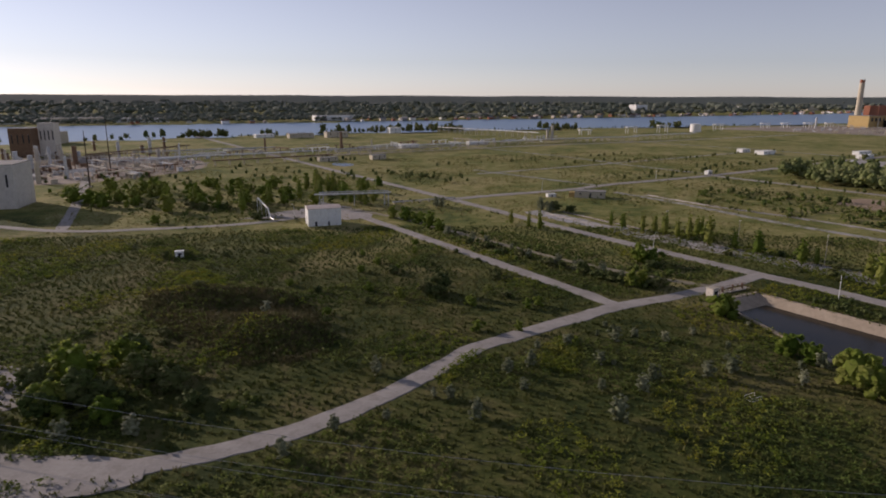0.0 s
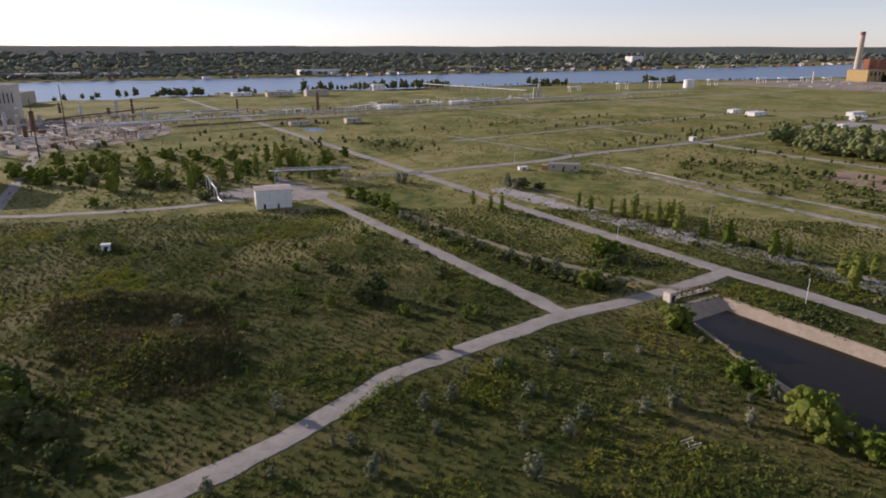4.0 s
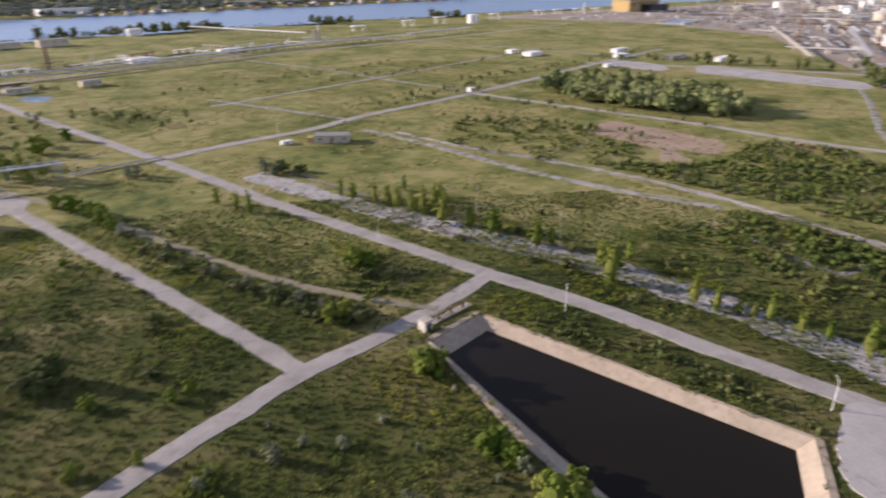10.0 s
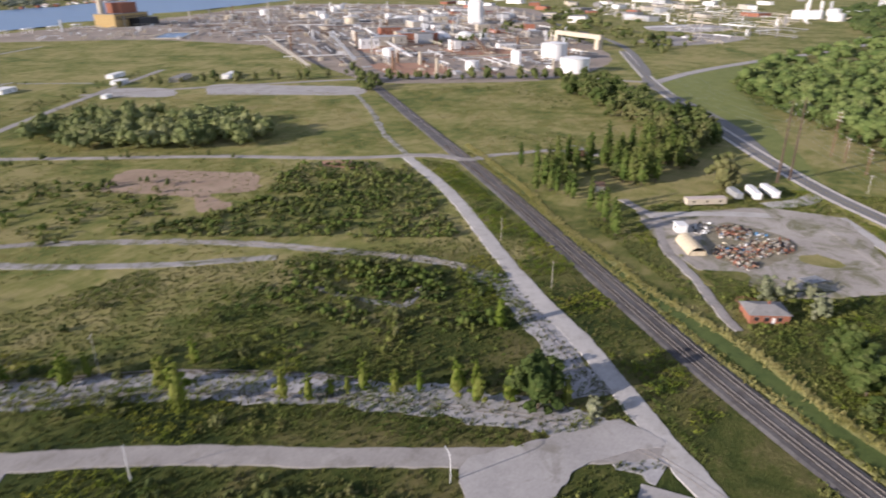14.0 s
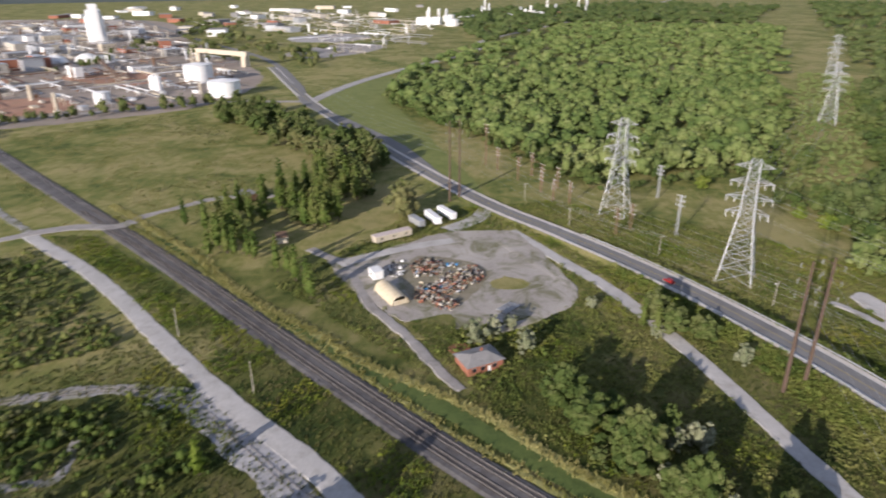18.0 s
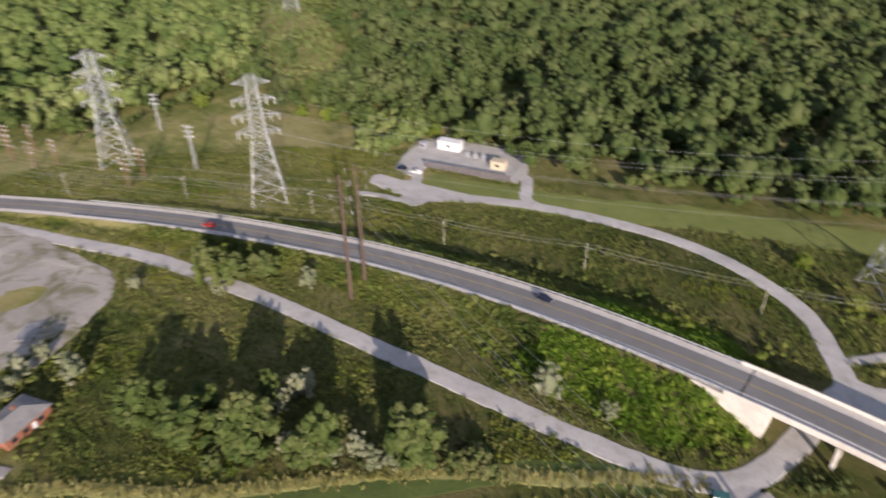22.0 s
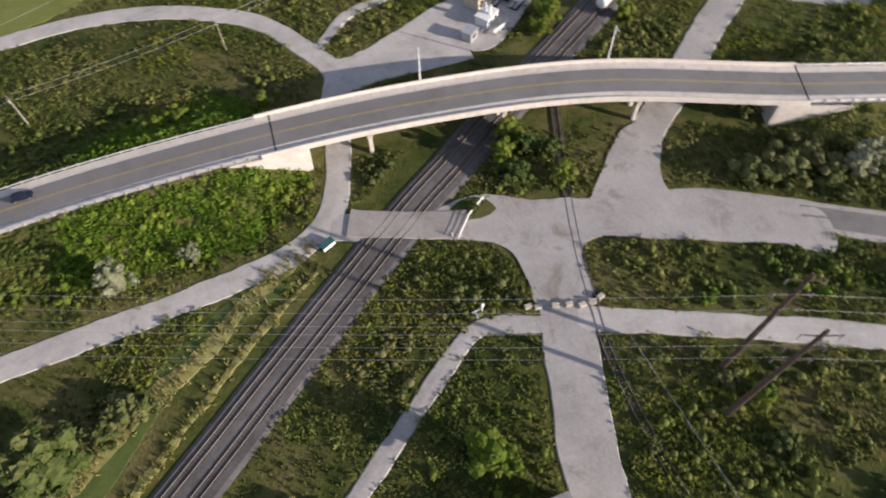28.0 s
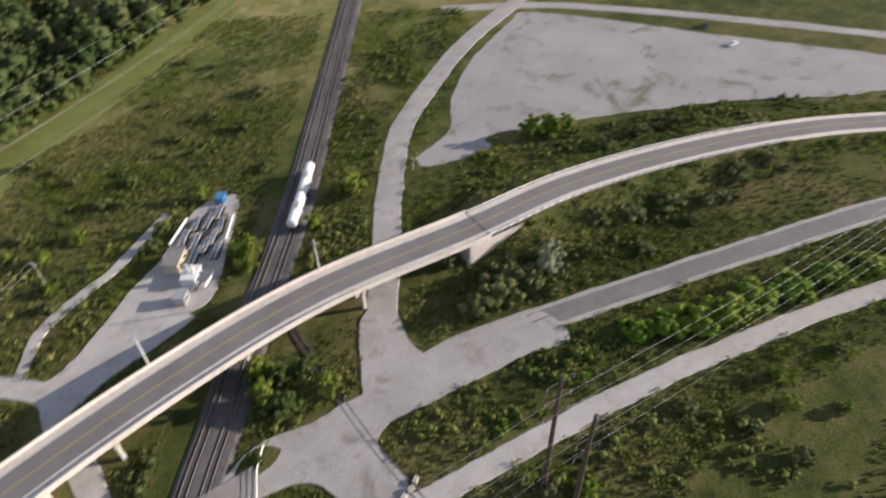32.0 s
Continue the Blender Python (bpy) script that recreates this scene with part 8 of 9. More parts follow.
pad("works_ground", [(560, 1400), (671, 1288), (784, 1145), (812, 1043), (837, 850), (960, 1100), (1050, 1480), (900, 1540), (700, 1480)], 0.035, M_PLANTGROUND, "pale dusty ground between works and river", "plant ground", 3.0)
for pts in ([(650, 510), (700, 470), (760, 520), (720, 590)], [(830, 480), (900, 470), (980, 560), (900, 600)], [(800, 640), (860, 620), (920, 700), (850, 720)]):
    pad("red_ground", pts, 0.10, M_REDEARTH, "reddish bare ground between the plant roads", "ground patch", 2.0)

for x, y, d, h in ((786, 613, 16, 12), (728, 455, 15, 11), (868, 415, 32, 20), (775, 352, 32, 15)):
    drum("storage_tank", x, y, 0, d, h, M_WHITE, "white cylindrical storage tank with a low conical roof")
drum("storage_tank", 488, 1262, 0, 20, 15, M_WHITE, "white storage tank by the river")
for k in range(16):
    x, y = rf.uniform(1050, 1750), rf.uniform(800, 1500)
    drum("storage_tank", x, y, 0, rf.uniform(14, 36), rf.uniform(8, 15), M_WHITE if k % 3 else M_BEIGE, "pale storage tank in the industrial plant", ladder=False)
for x, y in ((1040, 690), (1060, 655)):
    t = thing("domed_store", (x, y, 0), 0, "white hemispherical storage dome", "dome", "storage domes")
    bm = bmesh.new()
    bmesh.ops.create_uvsphere(bm, u_segments=24, v_segments=12, radius=17, matrix=Matrix.Diagonal((1, 1, 0.75, 1)))
    bmesh.ops.delete(bm, geom=[v for v in bm.verts if v.co.z < -0.6], context="VERTS")
    part("shell", finish(bm, "shell", M_WHITE, True), None, t)
    part("ring_wall", rodm((0, 0, -0.3), (0, 0, 2.0), 17.3, None, 32), M_CONC, t)
for x, y in ((795, 430), (805, 440)):
    t = thing("process_vessel", (x, y, 0), 0, "slim white process vessel on a skirt", "vessel", "process vessels")
    part("shell", rodm((0, 0, 1), (0, 0, 15), 4.0, None, 20), M_WHITE, t)
    part("head", rodm((0, 0, 15), (0, 0, 17), 4.0, 1.0, 20), M_WHITE, t)
    part("skirt", rodm((0, 0, -0.3), (0, 0, 1), 4.2, None, 20), M_CONC, t)

# silo block
sb = thing("silo_block", (1385, 815, 0), 30, "tall white concrete silo block with a headhouse", "silo")
for i in range(4):
    for j in range(2):
        part("silo", rodm((-24 + i * 16, -8 + j * 16, -0.3), (-24 + i * 16, -8 + j * 16, 46), 8, None, 20), M_WHITE, sb)
part("headhouse", boxm(-34, 34, -13, 13, 46, 58, 0.2), M_WHITE, sb)
part("tower", boxm(-38, -24, -8, 8, 0, 70, 0.2), M_WHITE, sb)
flat_building("brick_office", 1284, 640, 30, 40, 18, 12, M_BRICK, "red brick plant office building", "building", 2, 6)
pbx = thing("conveyor_gallery", (1030, 445, 0), 58, "pale box conveyor gallery on two legs over the road", "gallery")
part("gallery", boxm(-54, 54, -3, 3, 14, 20, 0.1), M_BEIGE, pbx)
for x in (-48, 50):
    part("leg", boxm(x - 4, x + 4, -4, 4, -0.3, 14), M_BEIGE, pbx)

# plant buildings, racks and clutter: each its own thing
BLOCKS = [M_BEIGE, M_WHITE, M_GALV, M_ROOFGREY, M_BRICK, M_CONC, M_WHITE]
for k in range(90):
    u, v = rf.uniform(0, 1), rf.uniform(-1, 1)
    x = 900 + 1000 * u + 120 * v
    y = 560 + 950 * u * rf.uniform(0.75, 1.35) - 110 * v
    if math.hypot(x - (605 + (y - 498) * 0.9), 0) < 25:
        continue
    m_ = BLOCKS[int(rf.integers(0, len(BLOCKS)))]
    w, d, h = rf.uniform(14, 60), rf.uniform(9, 26), rf.choice([4, 5, 6, 8, 10, 14])
    flat_building("plant_building", x, y, 48 + 90 * int(rf.integers(0, 2)), w, d, h, m_, "low flat-roofed plant building", "building", 1, 3, M_ROOFGREY if k % 2 else M_GALV, "plant buildings", framed=False)


def rack(name, a, b, h, n_pipe, mat, label, step=12):
    t = thing(name, (a[0], a[1], 0), math.degrees(math.atan2(b[1] - a[1], b[0] - a[0])), label, "pipe rack", "pipe racks")
    L = math.hypot(b[0] - a[0], b[1] - a[1])
    for i in range(int(L / step) + 1):
        for s in (-1, 1):
            part("post", boxm(i * step - 0.25, i * step + 0.25, s * 2.2 - 0.25, s * 2.2 + 0.25, -0.3, h), M_CONC, t)
        part("beam", boxm(i * step - 0.25, i * step + 0.25, -2.8, 2.8, h, h + 0.5), M_CONC, t)
    for k in range(n_pipe):
        y = -2.2 + k * 4.4 / max(1, n_pipe - 1)
        part("pipe", rodm((-2, y, h + 0.9), (L + 2, y, h + 0.9), 0.45, None, 8), mat, t)


for a, b, h, m_ in (((-296, 628), (-164, 713), 5, M_WHITE), ((-164, 713), (-60, 800), 5, M_GALV), ((-60, 800), (137, 930), 5, M_WHITE), ((-8, 1213), (150, 1040), 9, M_WHITE), ((137, 935), (300, 1010), 5, M_WHITE), ((-330, 690), (-200, 760), 6, M_GALV), ((300, 1020), (420, 1090), 6, M_WHITE), ((-220, 620), (-120, 690), 4, M_RUST), ((-120, 730), (60, 850), 4, M_CONC), ((60, 900), (260, 1010), 4, M_RUST), ((-350, 640), (-300, 760), 8, M_RUST), ((700, 600), (1000, 900), 6, M_GALV), ((760, 560), (1100, 900), 6, M_WHITE), ((850, 500), (1150, 700), 6, M_RUST), ((640, 620), (900, 960), 5, M_CONC)):
    rack("pipe_rack", a, b, h, 4, m_, "long low rack of pale pipes on concrete posts", 14)
for x, y, w, d, h in ((-45, 842, 26, 10, 5), (47, 915, 30, 9, 4), (382, 768, 22, 12, 4), (369, 796, 14, 8, 4), (497, 768, 26, 8, 4), (-230, 1046, 40, 14, 7), (-175, 1060, 36, 14, 9), (-290, 1052, 30, 12, 5), (-90, 1190, 22, 12, 10), (414, 655, 10, 5, 3), (520, 690, 36, 10, 4), (560, 660, 30, 8, 4), (470, 720, 18, 10, 4), (232, 562, 5, 4, 3), (-120, 668, 20, 8, 4), (-70, 690, 16, 8, 5)):
    flat_building("river_plant_building", x, y, 30, w, d, h, M_WHITE if w % 4 else M_BEIGE, "low pale building near the river", "building", 1, 3, M_WHITE if w % 4 else M_ROOFGREY, "river plant buildings", framed=False)
for x, y, h in ((350, 1215, 10), (420, 1250, 12), (560, 1330, 11), (700, 1420, 10), (760, 1450, 9), (250, 1150, 8), (880, 1490, 8), (820, 1470, 9)):
    g = thing("loading_gantry", (x, y, 0), 25, "white steel loading gantry on the quay", "gantry", "loading gantries")
    for sx in (-10, 10):
        for sy in (-3, 3):
            part("leg", rodm((sx, sy, -0.3), (sx, sy, h), 0.6), M_WHITE, g)
    part("deck", boxm(-13, 13, -3.6, 3.6, h, h + 1.6, 0.1), M_WHITE, g)
pd = thing("settling_pond", (865, 1155, 0), 40, "blue lined settling pond with a low wall", "pond")
part("water", boxm(-58, 58, -24, 24, -0.2, 0.9), M_RIVER, pd)
for s in (-1, 1):
    part("wall", boxm(-60, 60, s * 25 - 1, s * 25 + 1, -0.3, 2.0), M_CONC, pd)
    part("wall", boxm(s * 59 - 1, s * 59 + 1, -23.9, 23.9, -0.3, 2.0), M_CONC, pd)

# power station by the river
ps = thing("power_station", (985, 1490, 0), 20, "yellow clad power station with a brick boiler house", "power station")
part("hall", boxm(-55, 60, -25, 25, -0.3, 26, 0.3), M_YELLOW, ps)
part("boiler_house", boxm(-20, 35, -18, 18, 26, 48, 0.3), M_BRICK, ps)
part("roof", boxm(-56, 61, -26, 26, 26, 26.8), M_ROOFGREY, ps)
part("coal_store", boxm(-10, 60, -52, -25.1, -0.3, 16, 0.3), M_DARK, ps)
for i in range(9):
    part("window", boxm(-48 + i * 12, -42 + i * 12, -25.15, -25.02, 14, 22), M_DARK, ps)
ch = thing("chimney", (943, 1492, 0), 0, "tall tapered tan brick chimney with a dark top band", "chimney")
part("shaft", rodm((0, 0, -0.5), (0, 0, 104), 7.5, 5.0, 24), M_BEIGE, ch)
part("band", rodm((0, 0, 98), (0, 0, 105), 5.25, 5.2, 24), M_BRICK, ch)
part("base", boxm(-10, 10, -10, 10, -0.5, 8, 0.2), M_YELLOW, ch)

# plant by the river, at the foot of the long road
for x, y, rz, w, d, h, m_, lab in ((-271, 386, 12, 32, 28, 26, M_PALECONC, "large pale clad plant block"), (-300, 360, 12, 40, 36, 14, M_CONC, "grey plant block with pipes"), (-434, 716, 10, 16, 16, 36, M_PALECONC, "pale process tower block"), (-452, 700, 10, 22, 20, 31, M_RUST, "rust-coloured process block"), (-560, 900, 10, 60, 40, 16, M_BEIGE, "pale plant hall")):
    flat_building("process_building", x, y, rz, w, d, h, m_, lab + " beside the river plant", "building", 1, 4, None, "process buildings")
for x, y, h, r in ((-259, 468, 41, 0.6), (-290, 560, 46, 0.6)):
    t = thing("steel_mast", (x, y, 0), 0, "tall dark tapering steel mast", "mast", "tall masts")
    part("shaft", rodm((0, 0, -0.5), (0, 0, h), r, r * 0.4, 8), M_WOODPOLE, t)
    part("collar", rodm((0, 0, -0.2), (0, 0, 0.8), r * 2.2, r * 2, 8), M_CONC, t)
for k in range(26):
    x, y = rf.uniform(-520, -300), rf.uniform(560, 800)
    t = thing("process_column", (x, y, 0), 0, "steel process column in the river plant", "column", "process columns")
    h = rf.uniform(6, 20)
    part("shell", rodm((0, 0, -0.3), (0, 0, h), rf.uniform(0.8, 2.2), None, 12), M_RUST if k % 3 == 0 else M_GALV, t)
    part("platform", rodm((0, 0, h * 0.7), (0, 0, h * 0.7 + 0.3), 3.0, None, 12), M_GALV, t)
wt = thing("white_tank_car_shed", (-250, 330, 0), 10, "low white tank lying beside the plant road", "tank")
part("shell", rodm((-9, 0, 2.0), (9, 0, 2.0), 1.9, None, 16), M_WHITE, wt)
for x in (-6, 6):
    part("saddle", boxm(x - 0.5, x + 0.5, -1.8, 1.8, -0.2, 1.4), M_CONC, wt)

# refinery beyond the wood
for k in range(46):
    u = rf.uniform(0, 1)
    x, y = 1750 + 750 * u + rf.normal(0, 25), 230 - 560 * u + rf.normal(0, 60)
    if k % 3 == 0:
        t = thing("refinery_column", (x, y, 0), 0, "tall pale refinery column", "column", "refinery columns")
        h = rf.uniform(26, 62)
        part("shell", rodm((0, 0, -0.3), (0, 0, h), rf.uniform(2, 4), None, 12), M_GALV if k % 2 else M_WHITE, t)
        part("platform", rodm((0, 0, h * 0.6), (0, 0, h * 0.6 + 0.6), 5.5, None, 12), M_RUST, t)
    elif k % 3 == 1:
        drum("refinery_tank", x, y, 0, rf.uniform(24, 44), rf.uniform(12, 18), M_WHITE, "large white refinery tank", "storage tank", "refinery tanks", True, False)
    else:
        flat_building("refinery_building", x, y, rf.uniform(0, 90), rf.uniform(25, 60), rf.uniform(14, 26), rf.uniform(6, 14), BLOCKS[k % 7], "pale flat-roofed building of the refinery", "building", 1, 3, None, "refinery buildings", framed=False)
for k in range(60):
    x, y = rf.uniform(1500, 3000), rf.uniform(300, 1500)
    if x - 900 < (y - 300) * 1.2 or math.hypot(x - 1700, y - 1000) < 200:
        continue
    flat_building("far_building", x, y, rf.uniform(0, 90), rf.uniform(25, 80), rf.uniform(14, 40), rf.uniform(6, 14), BLOCKS[k % 7], "pale distant industrial building", "building", 1, 3, None, "far buildings", framed=False)
scrap("spoil_heap", 1215, 300, 70, 26, 60, [M_RUST, M_BEIGE, M_GALV], "spread heaps of scrap and spoil")
pad("spoil_ground", [(1100, 330), (1180, 270), (1290, 250), (1340, 310), (1250, 380), (1150, 390)], 0.08, M_GRAVEL, "pale ground under scrap heaps", "ground patch", 2.0)
pad("storage_field", [(1480, 470), (1580, 380), (1480, 300), (1380, 340), (1380, 430)], 0.08, M_OLDASPH, "pale paved storage field", "ground patch", 2.0)

# tree belts seen far off
hedge_t = [wood_tree(rf, rf.uniform(3.6, 5.2), rf.uniform(8, 12), 34, 0.9, 9, False, 0.05) for _ in range(7)]
belt_t = [wood_tree(rf, rf.uniform(8, 11), rf.uniform(11, 15), 6, 3.4, 3) for _ in range(7)]


def belt(line, half, spacing, tem, mat, label, scale=(0.7, 1.2), clump=None):
    l = spline(line, spacing)
    p = l + rf.normal(0, half, l.shape)
    if clump is not None:
        p = patchy(p, 0.012, clump, 3.7)
    stuff("tree_belt", p, tem, rf.uniform(*scale, len(p)), mat, label, "trees", rf)


belt([(600, 520), (645, 470), (690, 395), (735, 330)], 5, 6, hedge_t, M_LEAFDK, "dark row of trees before the plant")
for a, b in (((1060, 470), (1200, 560)), ((1180, 650), (1330, 700)), ((1150, 520), (1300, 560)), ((960, 640), (1040, 610))):
    belt([a, ((a[0] + b[0]) / 2 + 8, (a[1] + b[1]) / 2), b], 12, 9, hedge_t, M_LEAFDK, "dark trees between the plant buildings", (0.7, 1.3))
belt([(560, 470), (600, 505), (640, 560)], 8, 7, hedge_t, M_LEAFDK, "dark bushes beside the tracks")
belt([(470, 700), (520, 660), (600, 560)], 8, 11, hedge_t, M_LEAFDK, "scattered dark trees by the old slabs")
belt([(-420, 1040), (-301, 1075), (-190, 1190), (-49, 1240), (86, 1300), (276, 1345), (372, 1390), (520, 1450)], 10, 3.5, hedge_t, M_LEAFDK, "dark trees along the river bank", (0.7, 1.6), 0.05)
belt([(-420, 1050), (-301, 1085), (-190, 1195), (-49, 1250), (86, 1310), (276, 1360), (372, 1405), (520, 1460), (760, 1570)], 8, 6, hedge_t, M_LEAFDK, "low dark scrub along the river bank", (0.2, 0.45))
belt([(-700, 840), (-600, 920), (-500, 985), (-420, 1035)], 12, 14, hedge_t, M_LEAFDK, "dark trees along the river bank", (0.8, 1.4))
belt([(1130, 380), (1250, 470), (1400, 560), (1700, 700), (2000, 860)], 40, 10, belt_t, M_LEAFDK, "dark tree belts beyond the road")
belt([(1000, 330), (1100, 340), (1200, 400)], 22, 8, hedge_t, M_LEAFDK, "dark tree groups beside the road", (0.8, 1.5))
belt([(-250, 470), (-180, 480), (-100, 500), (-60, 480), (-110, 450), (-200, 440), (-230, 410)], 26, 9, hedge_t, M_LEAFYG, "scattered young green trees in the scrub", (0.25, 0.6))
belt([(-300, 500), (-200, 520), (-60, 540), (0, 520), (-80, 570), (-180, 580)], 16, 7, hedge_t, M_LEAF, "dark scrub in the rough grass", (0.25, 0.5))
for a, b, n in (((120, 640), (420, 800), 34), ((180, 560), (330, 660), 24), ((0, 620), (220, 760), 26), ((190, 470), (280, 380), 30), ((250, 620), (520, 760), 30), ((150, 520), (260, 600), 18), ((230, 530), (330, 400), 20)):
    belt([a, ((a[0] + b[0]) / 2 + 6, (a[1] + b[1]) / 2), b], 7, math.hypot(b[0] - a[0], b[1] - a[1]) / n, hedge_t, M_LEAFDK, "low dark scrub rows in the meadow", (0.18, 0.45))

belt([(-140, 662), (-130, 690), (-112, 684), (-96, 674)], 3, 4, hedge_t, M_LEAFDK, "dark bushes round a small pond", (0.3, 0.5))
pad("pond", [(-112, 650), (-90, 640), (-92, 620), (-108, 630)], 0.09, M_RIVER, "small shallow pond in the field", "pond", 0.8)
# far shore: haze-tinted woods, houses, and a wooded rise added to close the view
SHORE = [(-2400, 820), (-1400, 1200), (-801, 1475), (-469, 1635), (65, 1925), (611, 2205), (1642, 2790), (3300, 4020), (2600, 4600), (1200, 4800), (-500, 4800), (-2500, 4300), (-3800, 2900)]
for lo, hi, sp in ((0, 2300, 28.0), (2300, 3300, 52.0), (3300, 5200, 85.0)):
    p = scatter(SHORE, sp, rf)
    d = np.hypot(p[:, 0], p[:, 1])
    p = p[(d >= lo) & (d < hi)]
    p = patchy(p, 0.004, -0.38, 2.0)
    stuff("far_woodland", p, belt_t, rf.uniform(0.7, 1.15, len(p)) * (1.15 if sp < 30 else 1.8 if sp < 60 else 2.6), M_FARHAZE, "dark woods on the far shore, distance haze mixed into their colour", "woodland", rf)
hv = [finish(boxm(-7, 7, -4.5, 4.5, -0.3, 5.2), "wall", m_) for m_ in (M_WHITE, M_BEIGE, M_BRICK, M_ROOFGREY)]
hr = [[finish(b, "roof", m_) for b in gable(14, 9, 5.2, 3.0, 0.5)] for m_ in (M_ROOFGREY, M_PINKROOF, M_RUST)]
shore_line = spline(BANK_FAR, 26)
made = 0
for i in range(len(shore_line)):
    x, y = shore_line[i]
    if not -700 < x < 2600:
        continue
    for _ in range(2):
        if rf.random() < (0.5 if x > -250 else 0.2):
            off = abs(rf.normal(0, 40)) + 12
            hx, hy = x - off * 0.5 + rf.normal(0, 10), y + off * 0.86
            h = thing("far_house", (hx, hy, 0), 29 + rf.choice([0, 90]), "pale house among trees on the far shore", "house", "far shore houses")
            s = rf.uniform(0.7, 1.3)
            h.scale = (s, s, s)
            part("wall", hv[int(rf.integers(0, 4))], None, h)
            for me in hr[int(rf.integers(0, 3))]:
                part("roof", me, None, h)
            made += 1
for x, y, w, d, h in ((-900, 1570, 150, 60, 12), (-760, 1650, 120, 50, 10), (-300, 1790, 110, 40, 14), (-1050, 1480, 160, 60, 9), (500, 2350, 90, 40, 16), (800, 2700, 60, 40, 34), (1500, 3300, 120, 50, 22), (100, 2100, 100, 40, 12), (250, 2250, 90, 40, 10), (1900, 3400, 140, 60, 20)):
    flat_building("far_shore_hall", x, y, 28, w, d, h, M_WHITE if h % 4 else M_BEIGE, "large pale hall on the far shore", "building", 1, 4, M_ROOFGREY, "far shore halls", framed=False)


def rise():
    """A long low wooded rise added round the horizon, with haze in its colour."""
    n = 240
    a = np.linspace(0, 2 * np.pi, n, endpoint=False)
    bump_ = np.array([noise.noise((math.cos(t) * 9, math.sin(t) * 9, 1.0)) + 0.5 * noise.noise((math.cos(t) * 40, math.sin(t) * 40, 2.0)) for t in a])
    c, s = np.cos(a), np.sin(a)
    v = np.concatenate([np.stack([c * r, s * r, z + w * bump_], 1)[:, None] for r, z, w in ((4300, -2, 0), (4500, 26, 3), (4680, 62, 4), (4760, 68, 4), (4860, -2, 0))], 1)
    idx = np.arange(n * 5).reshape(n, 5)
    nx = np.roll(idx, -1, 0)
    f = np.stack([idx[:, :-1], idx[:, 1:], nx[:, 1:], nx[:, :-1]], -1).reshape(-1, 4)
    structure("backdrop", fast_mesh("backdrop", v.reshape(-1, 3), f, M_HAZERISE), "added backdrop rise along the horizon, haze put into its wooded colour", "backdrop")


rise()

# low pipe racks, skids and boxes that fill the plants, too many to count
PLANT_A = [(640, 505), (660, 440), (740, 370), (880, 365), (1060, 450), (1400, 660), (2050, 1080), (1950, 1850), (1250, 1600), (1040, 1450), (940, 1080), (760, 770)]
PLANT_B = [(-430, 520), (-310, 480), (-255, 520), (-225, 600), (-270, 680), (-420, 700)]
PLANT_C = [(1100, 300), (1500, 440), (2000, 800), (2600, 900), (2500, 500), (1800, 180), (1300, 200)]


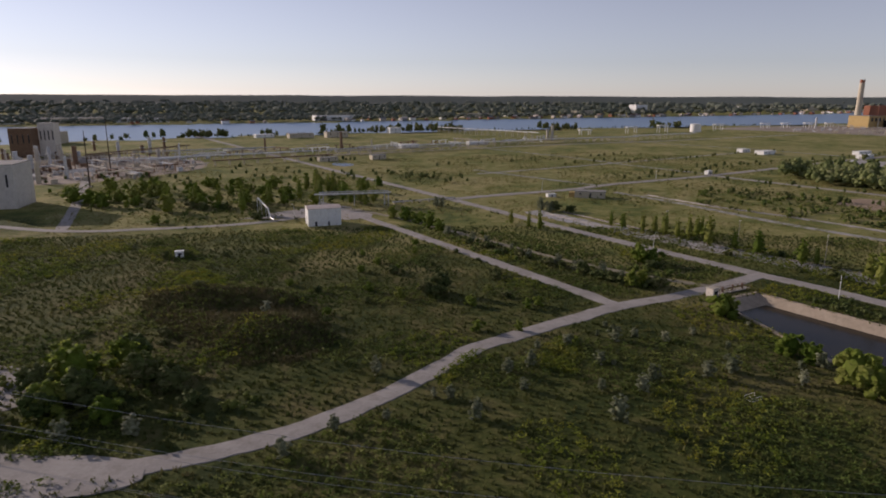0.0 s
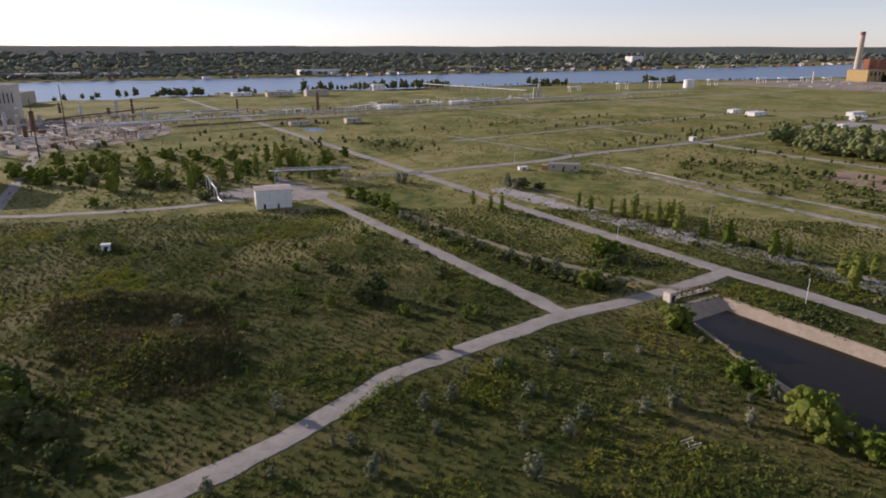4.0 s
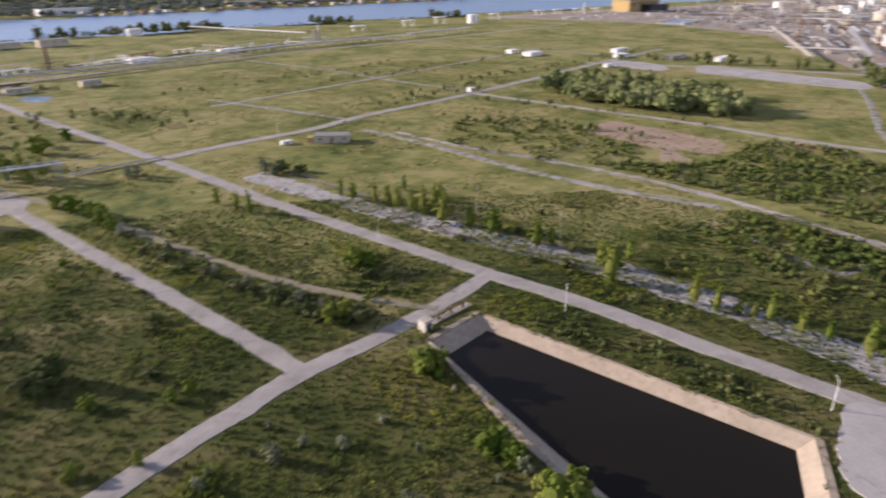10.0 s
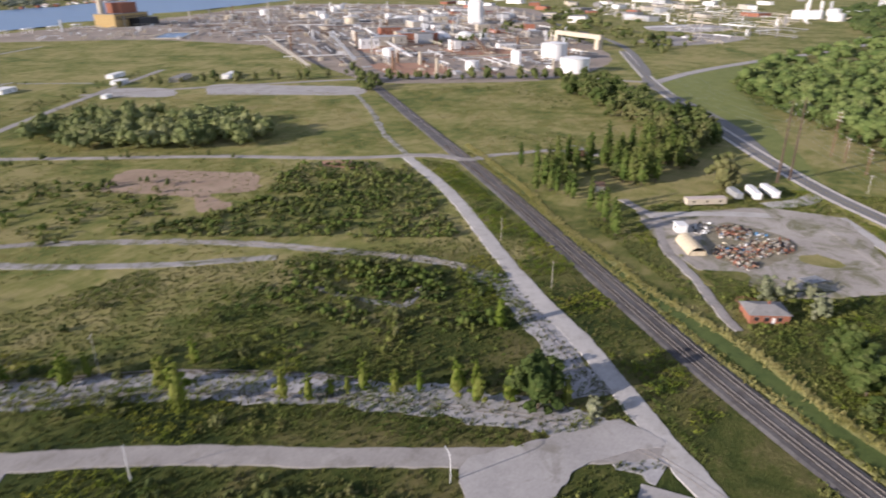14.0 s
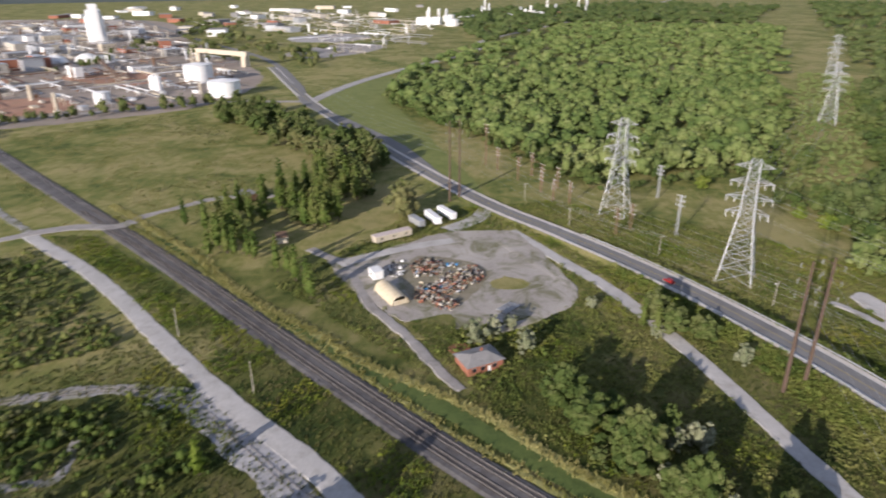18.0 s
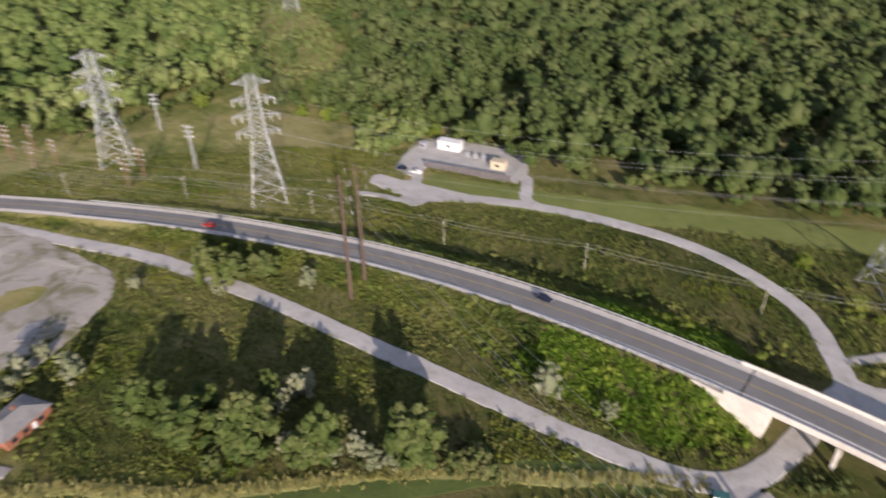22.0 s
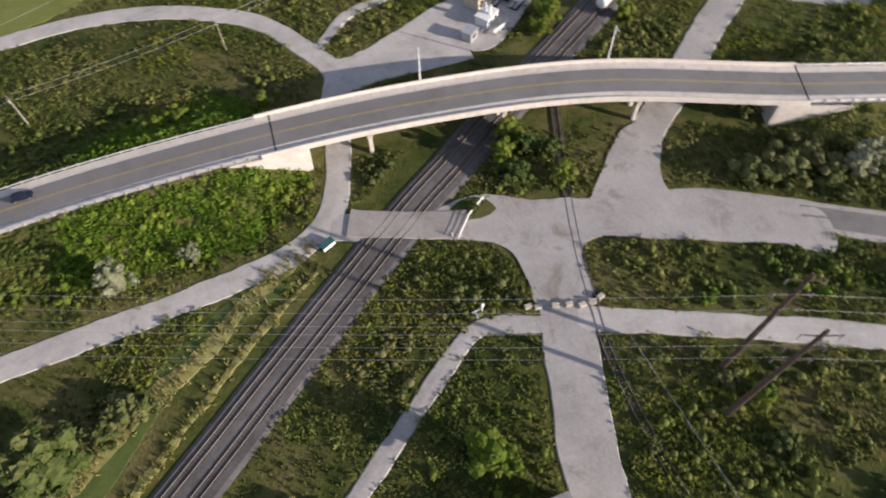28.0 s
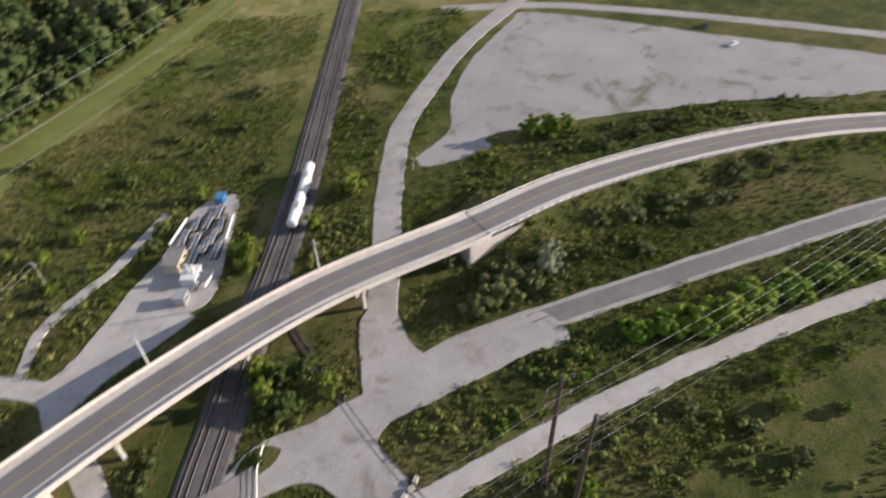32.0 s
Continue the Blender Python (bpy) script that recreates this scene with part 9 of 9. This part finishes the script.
def clutter(poly, spacing, mats, rng, big):
    ax = math.radians(48)
    bodies = {m: bmesh.new() for m in mats}
    pts = scatter(poly, spacing, rng)
    for x, y in pts:
        bm = bodies[mats[int(rng.integers(0, len(mats)))]]
        turn = 48 + (90 if rng.random() < 0.4 else 0)
        kind = rng.random()
        if kind < 0.45:
            w, d, h, z = rng.uniform(25, 90) * big, rng.uniform(1.0, 3.0), rng.uniform(0.4, 1.2), rng.uniform(2.5, 6)
            m = pose(x, y, z, 0, 0, turn)
            bmesh.ops.create_cube(bm, size=1, matrix=m @ Matrix.Diagonal((w, d, h, 1)))
            for u in (-0.4, 0, 0.4):
                bmesh.ops.create_cube(bm, size=1, matrix=m @ Matrix.Translation((u * w, 0, -z / 2)) @ Matrix.Diagonal((0.6, d * 0.8, z, 1)))
        elif kind < 0.9:
            w, d, h = rng.uniform(3, 12) * big, rng.uniform(2, 7) * big, rng.uniform(1.0, 3.6)
            bmesh.ops.create_cube(bm, size=1, matrix=pose(x, y, h / 2 - 0.1, 0, 0, turn) @ Matrix.Diagonal((w, d, h, 1)))
        else:
            h, r = rng.uniform(6, 24), rng.uniform(0.8, 2.4)
            bmesh.ops.create_cone(bm, cap_ends=True, segments=10, radius1=r, radius2=r * 0.9, depth=h, matrix=Matrix.Translation((x, y, h / 2 - 0.1)))
    for m, bm in bodies.items():
        tagged(new("plant_pipework", finish(bm, "plant_pipework", m)), "low weathered pipe racks, skids and units of a plant", "pipework", kind="stuff")


clutter(PLANT_A, 27.0, [M_CONC, M_GALV, M_BEIGE, M_ROOFGREY, M_WHITE, M_RUST], rf, 1.0)
clutter([(-283, 640), (-183, 745), (9, 882), (199, 1012), (199, 1045), (9, 945), (-190, 800), (-320, 715)], 19.0, [M_CONC, M_GALV, M_WHITE, M_RUST], rf, 0.45)
clutter(PLANT_B, 15.0, [M_CONC, M_GALV, M_BEIGE, M_RUST], rf, 0.6)
clutter([(671, 1300), (790, 1160), (830, 1050), (850, 900), (960, 1110), (1040, 1450), (860, 1500)], 36.0, [M_CONC, M_GALV, M_WHITE, M_BEIGE], rf, 0.8)
clutter(PLANT_C, 42.0, [M_CONC, M_WHITE, M_BEIGE, M_ROOFGREY], rf, 1.2)
pad("left_plant_ground", PLANT_B, 0.05, M_PLANTGROUND, "dusty pale ground of the riverside plant", "plant ground", 3.0)

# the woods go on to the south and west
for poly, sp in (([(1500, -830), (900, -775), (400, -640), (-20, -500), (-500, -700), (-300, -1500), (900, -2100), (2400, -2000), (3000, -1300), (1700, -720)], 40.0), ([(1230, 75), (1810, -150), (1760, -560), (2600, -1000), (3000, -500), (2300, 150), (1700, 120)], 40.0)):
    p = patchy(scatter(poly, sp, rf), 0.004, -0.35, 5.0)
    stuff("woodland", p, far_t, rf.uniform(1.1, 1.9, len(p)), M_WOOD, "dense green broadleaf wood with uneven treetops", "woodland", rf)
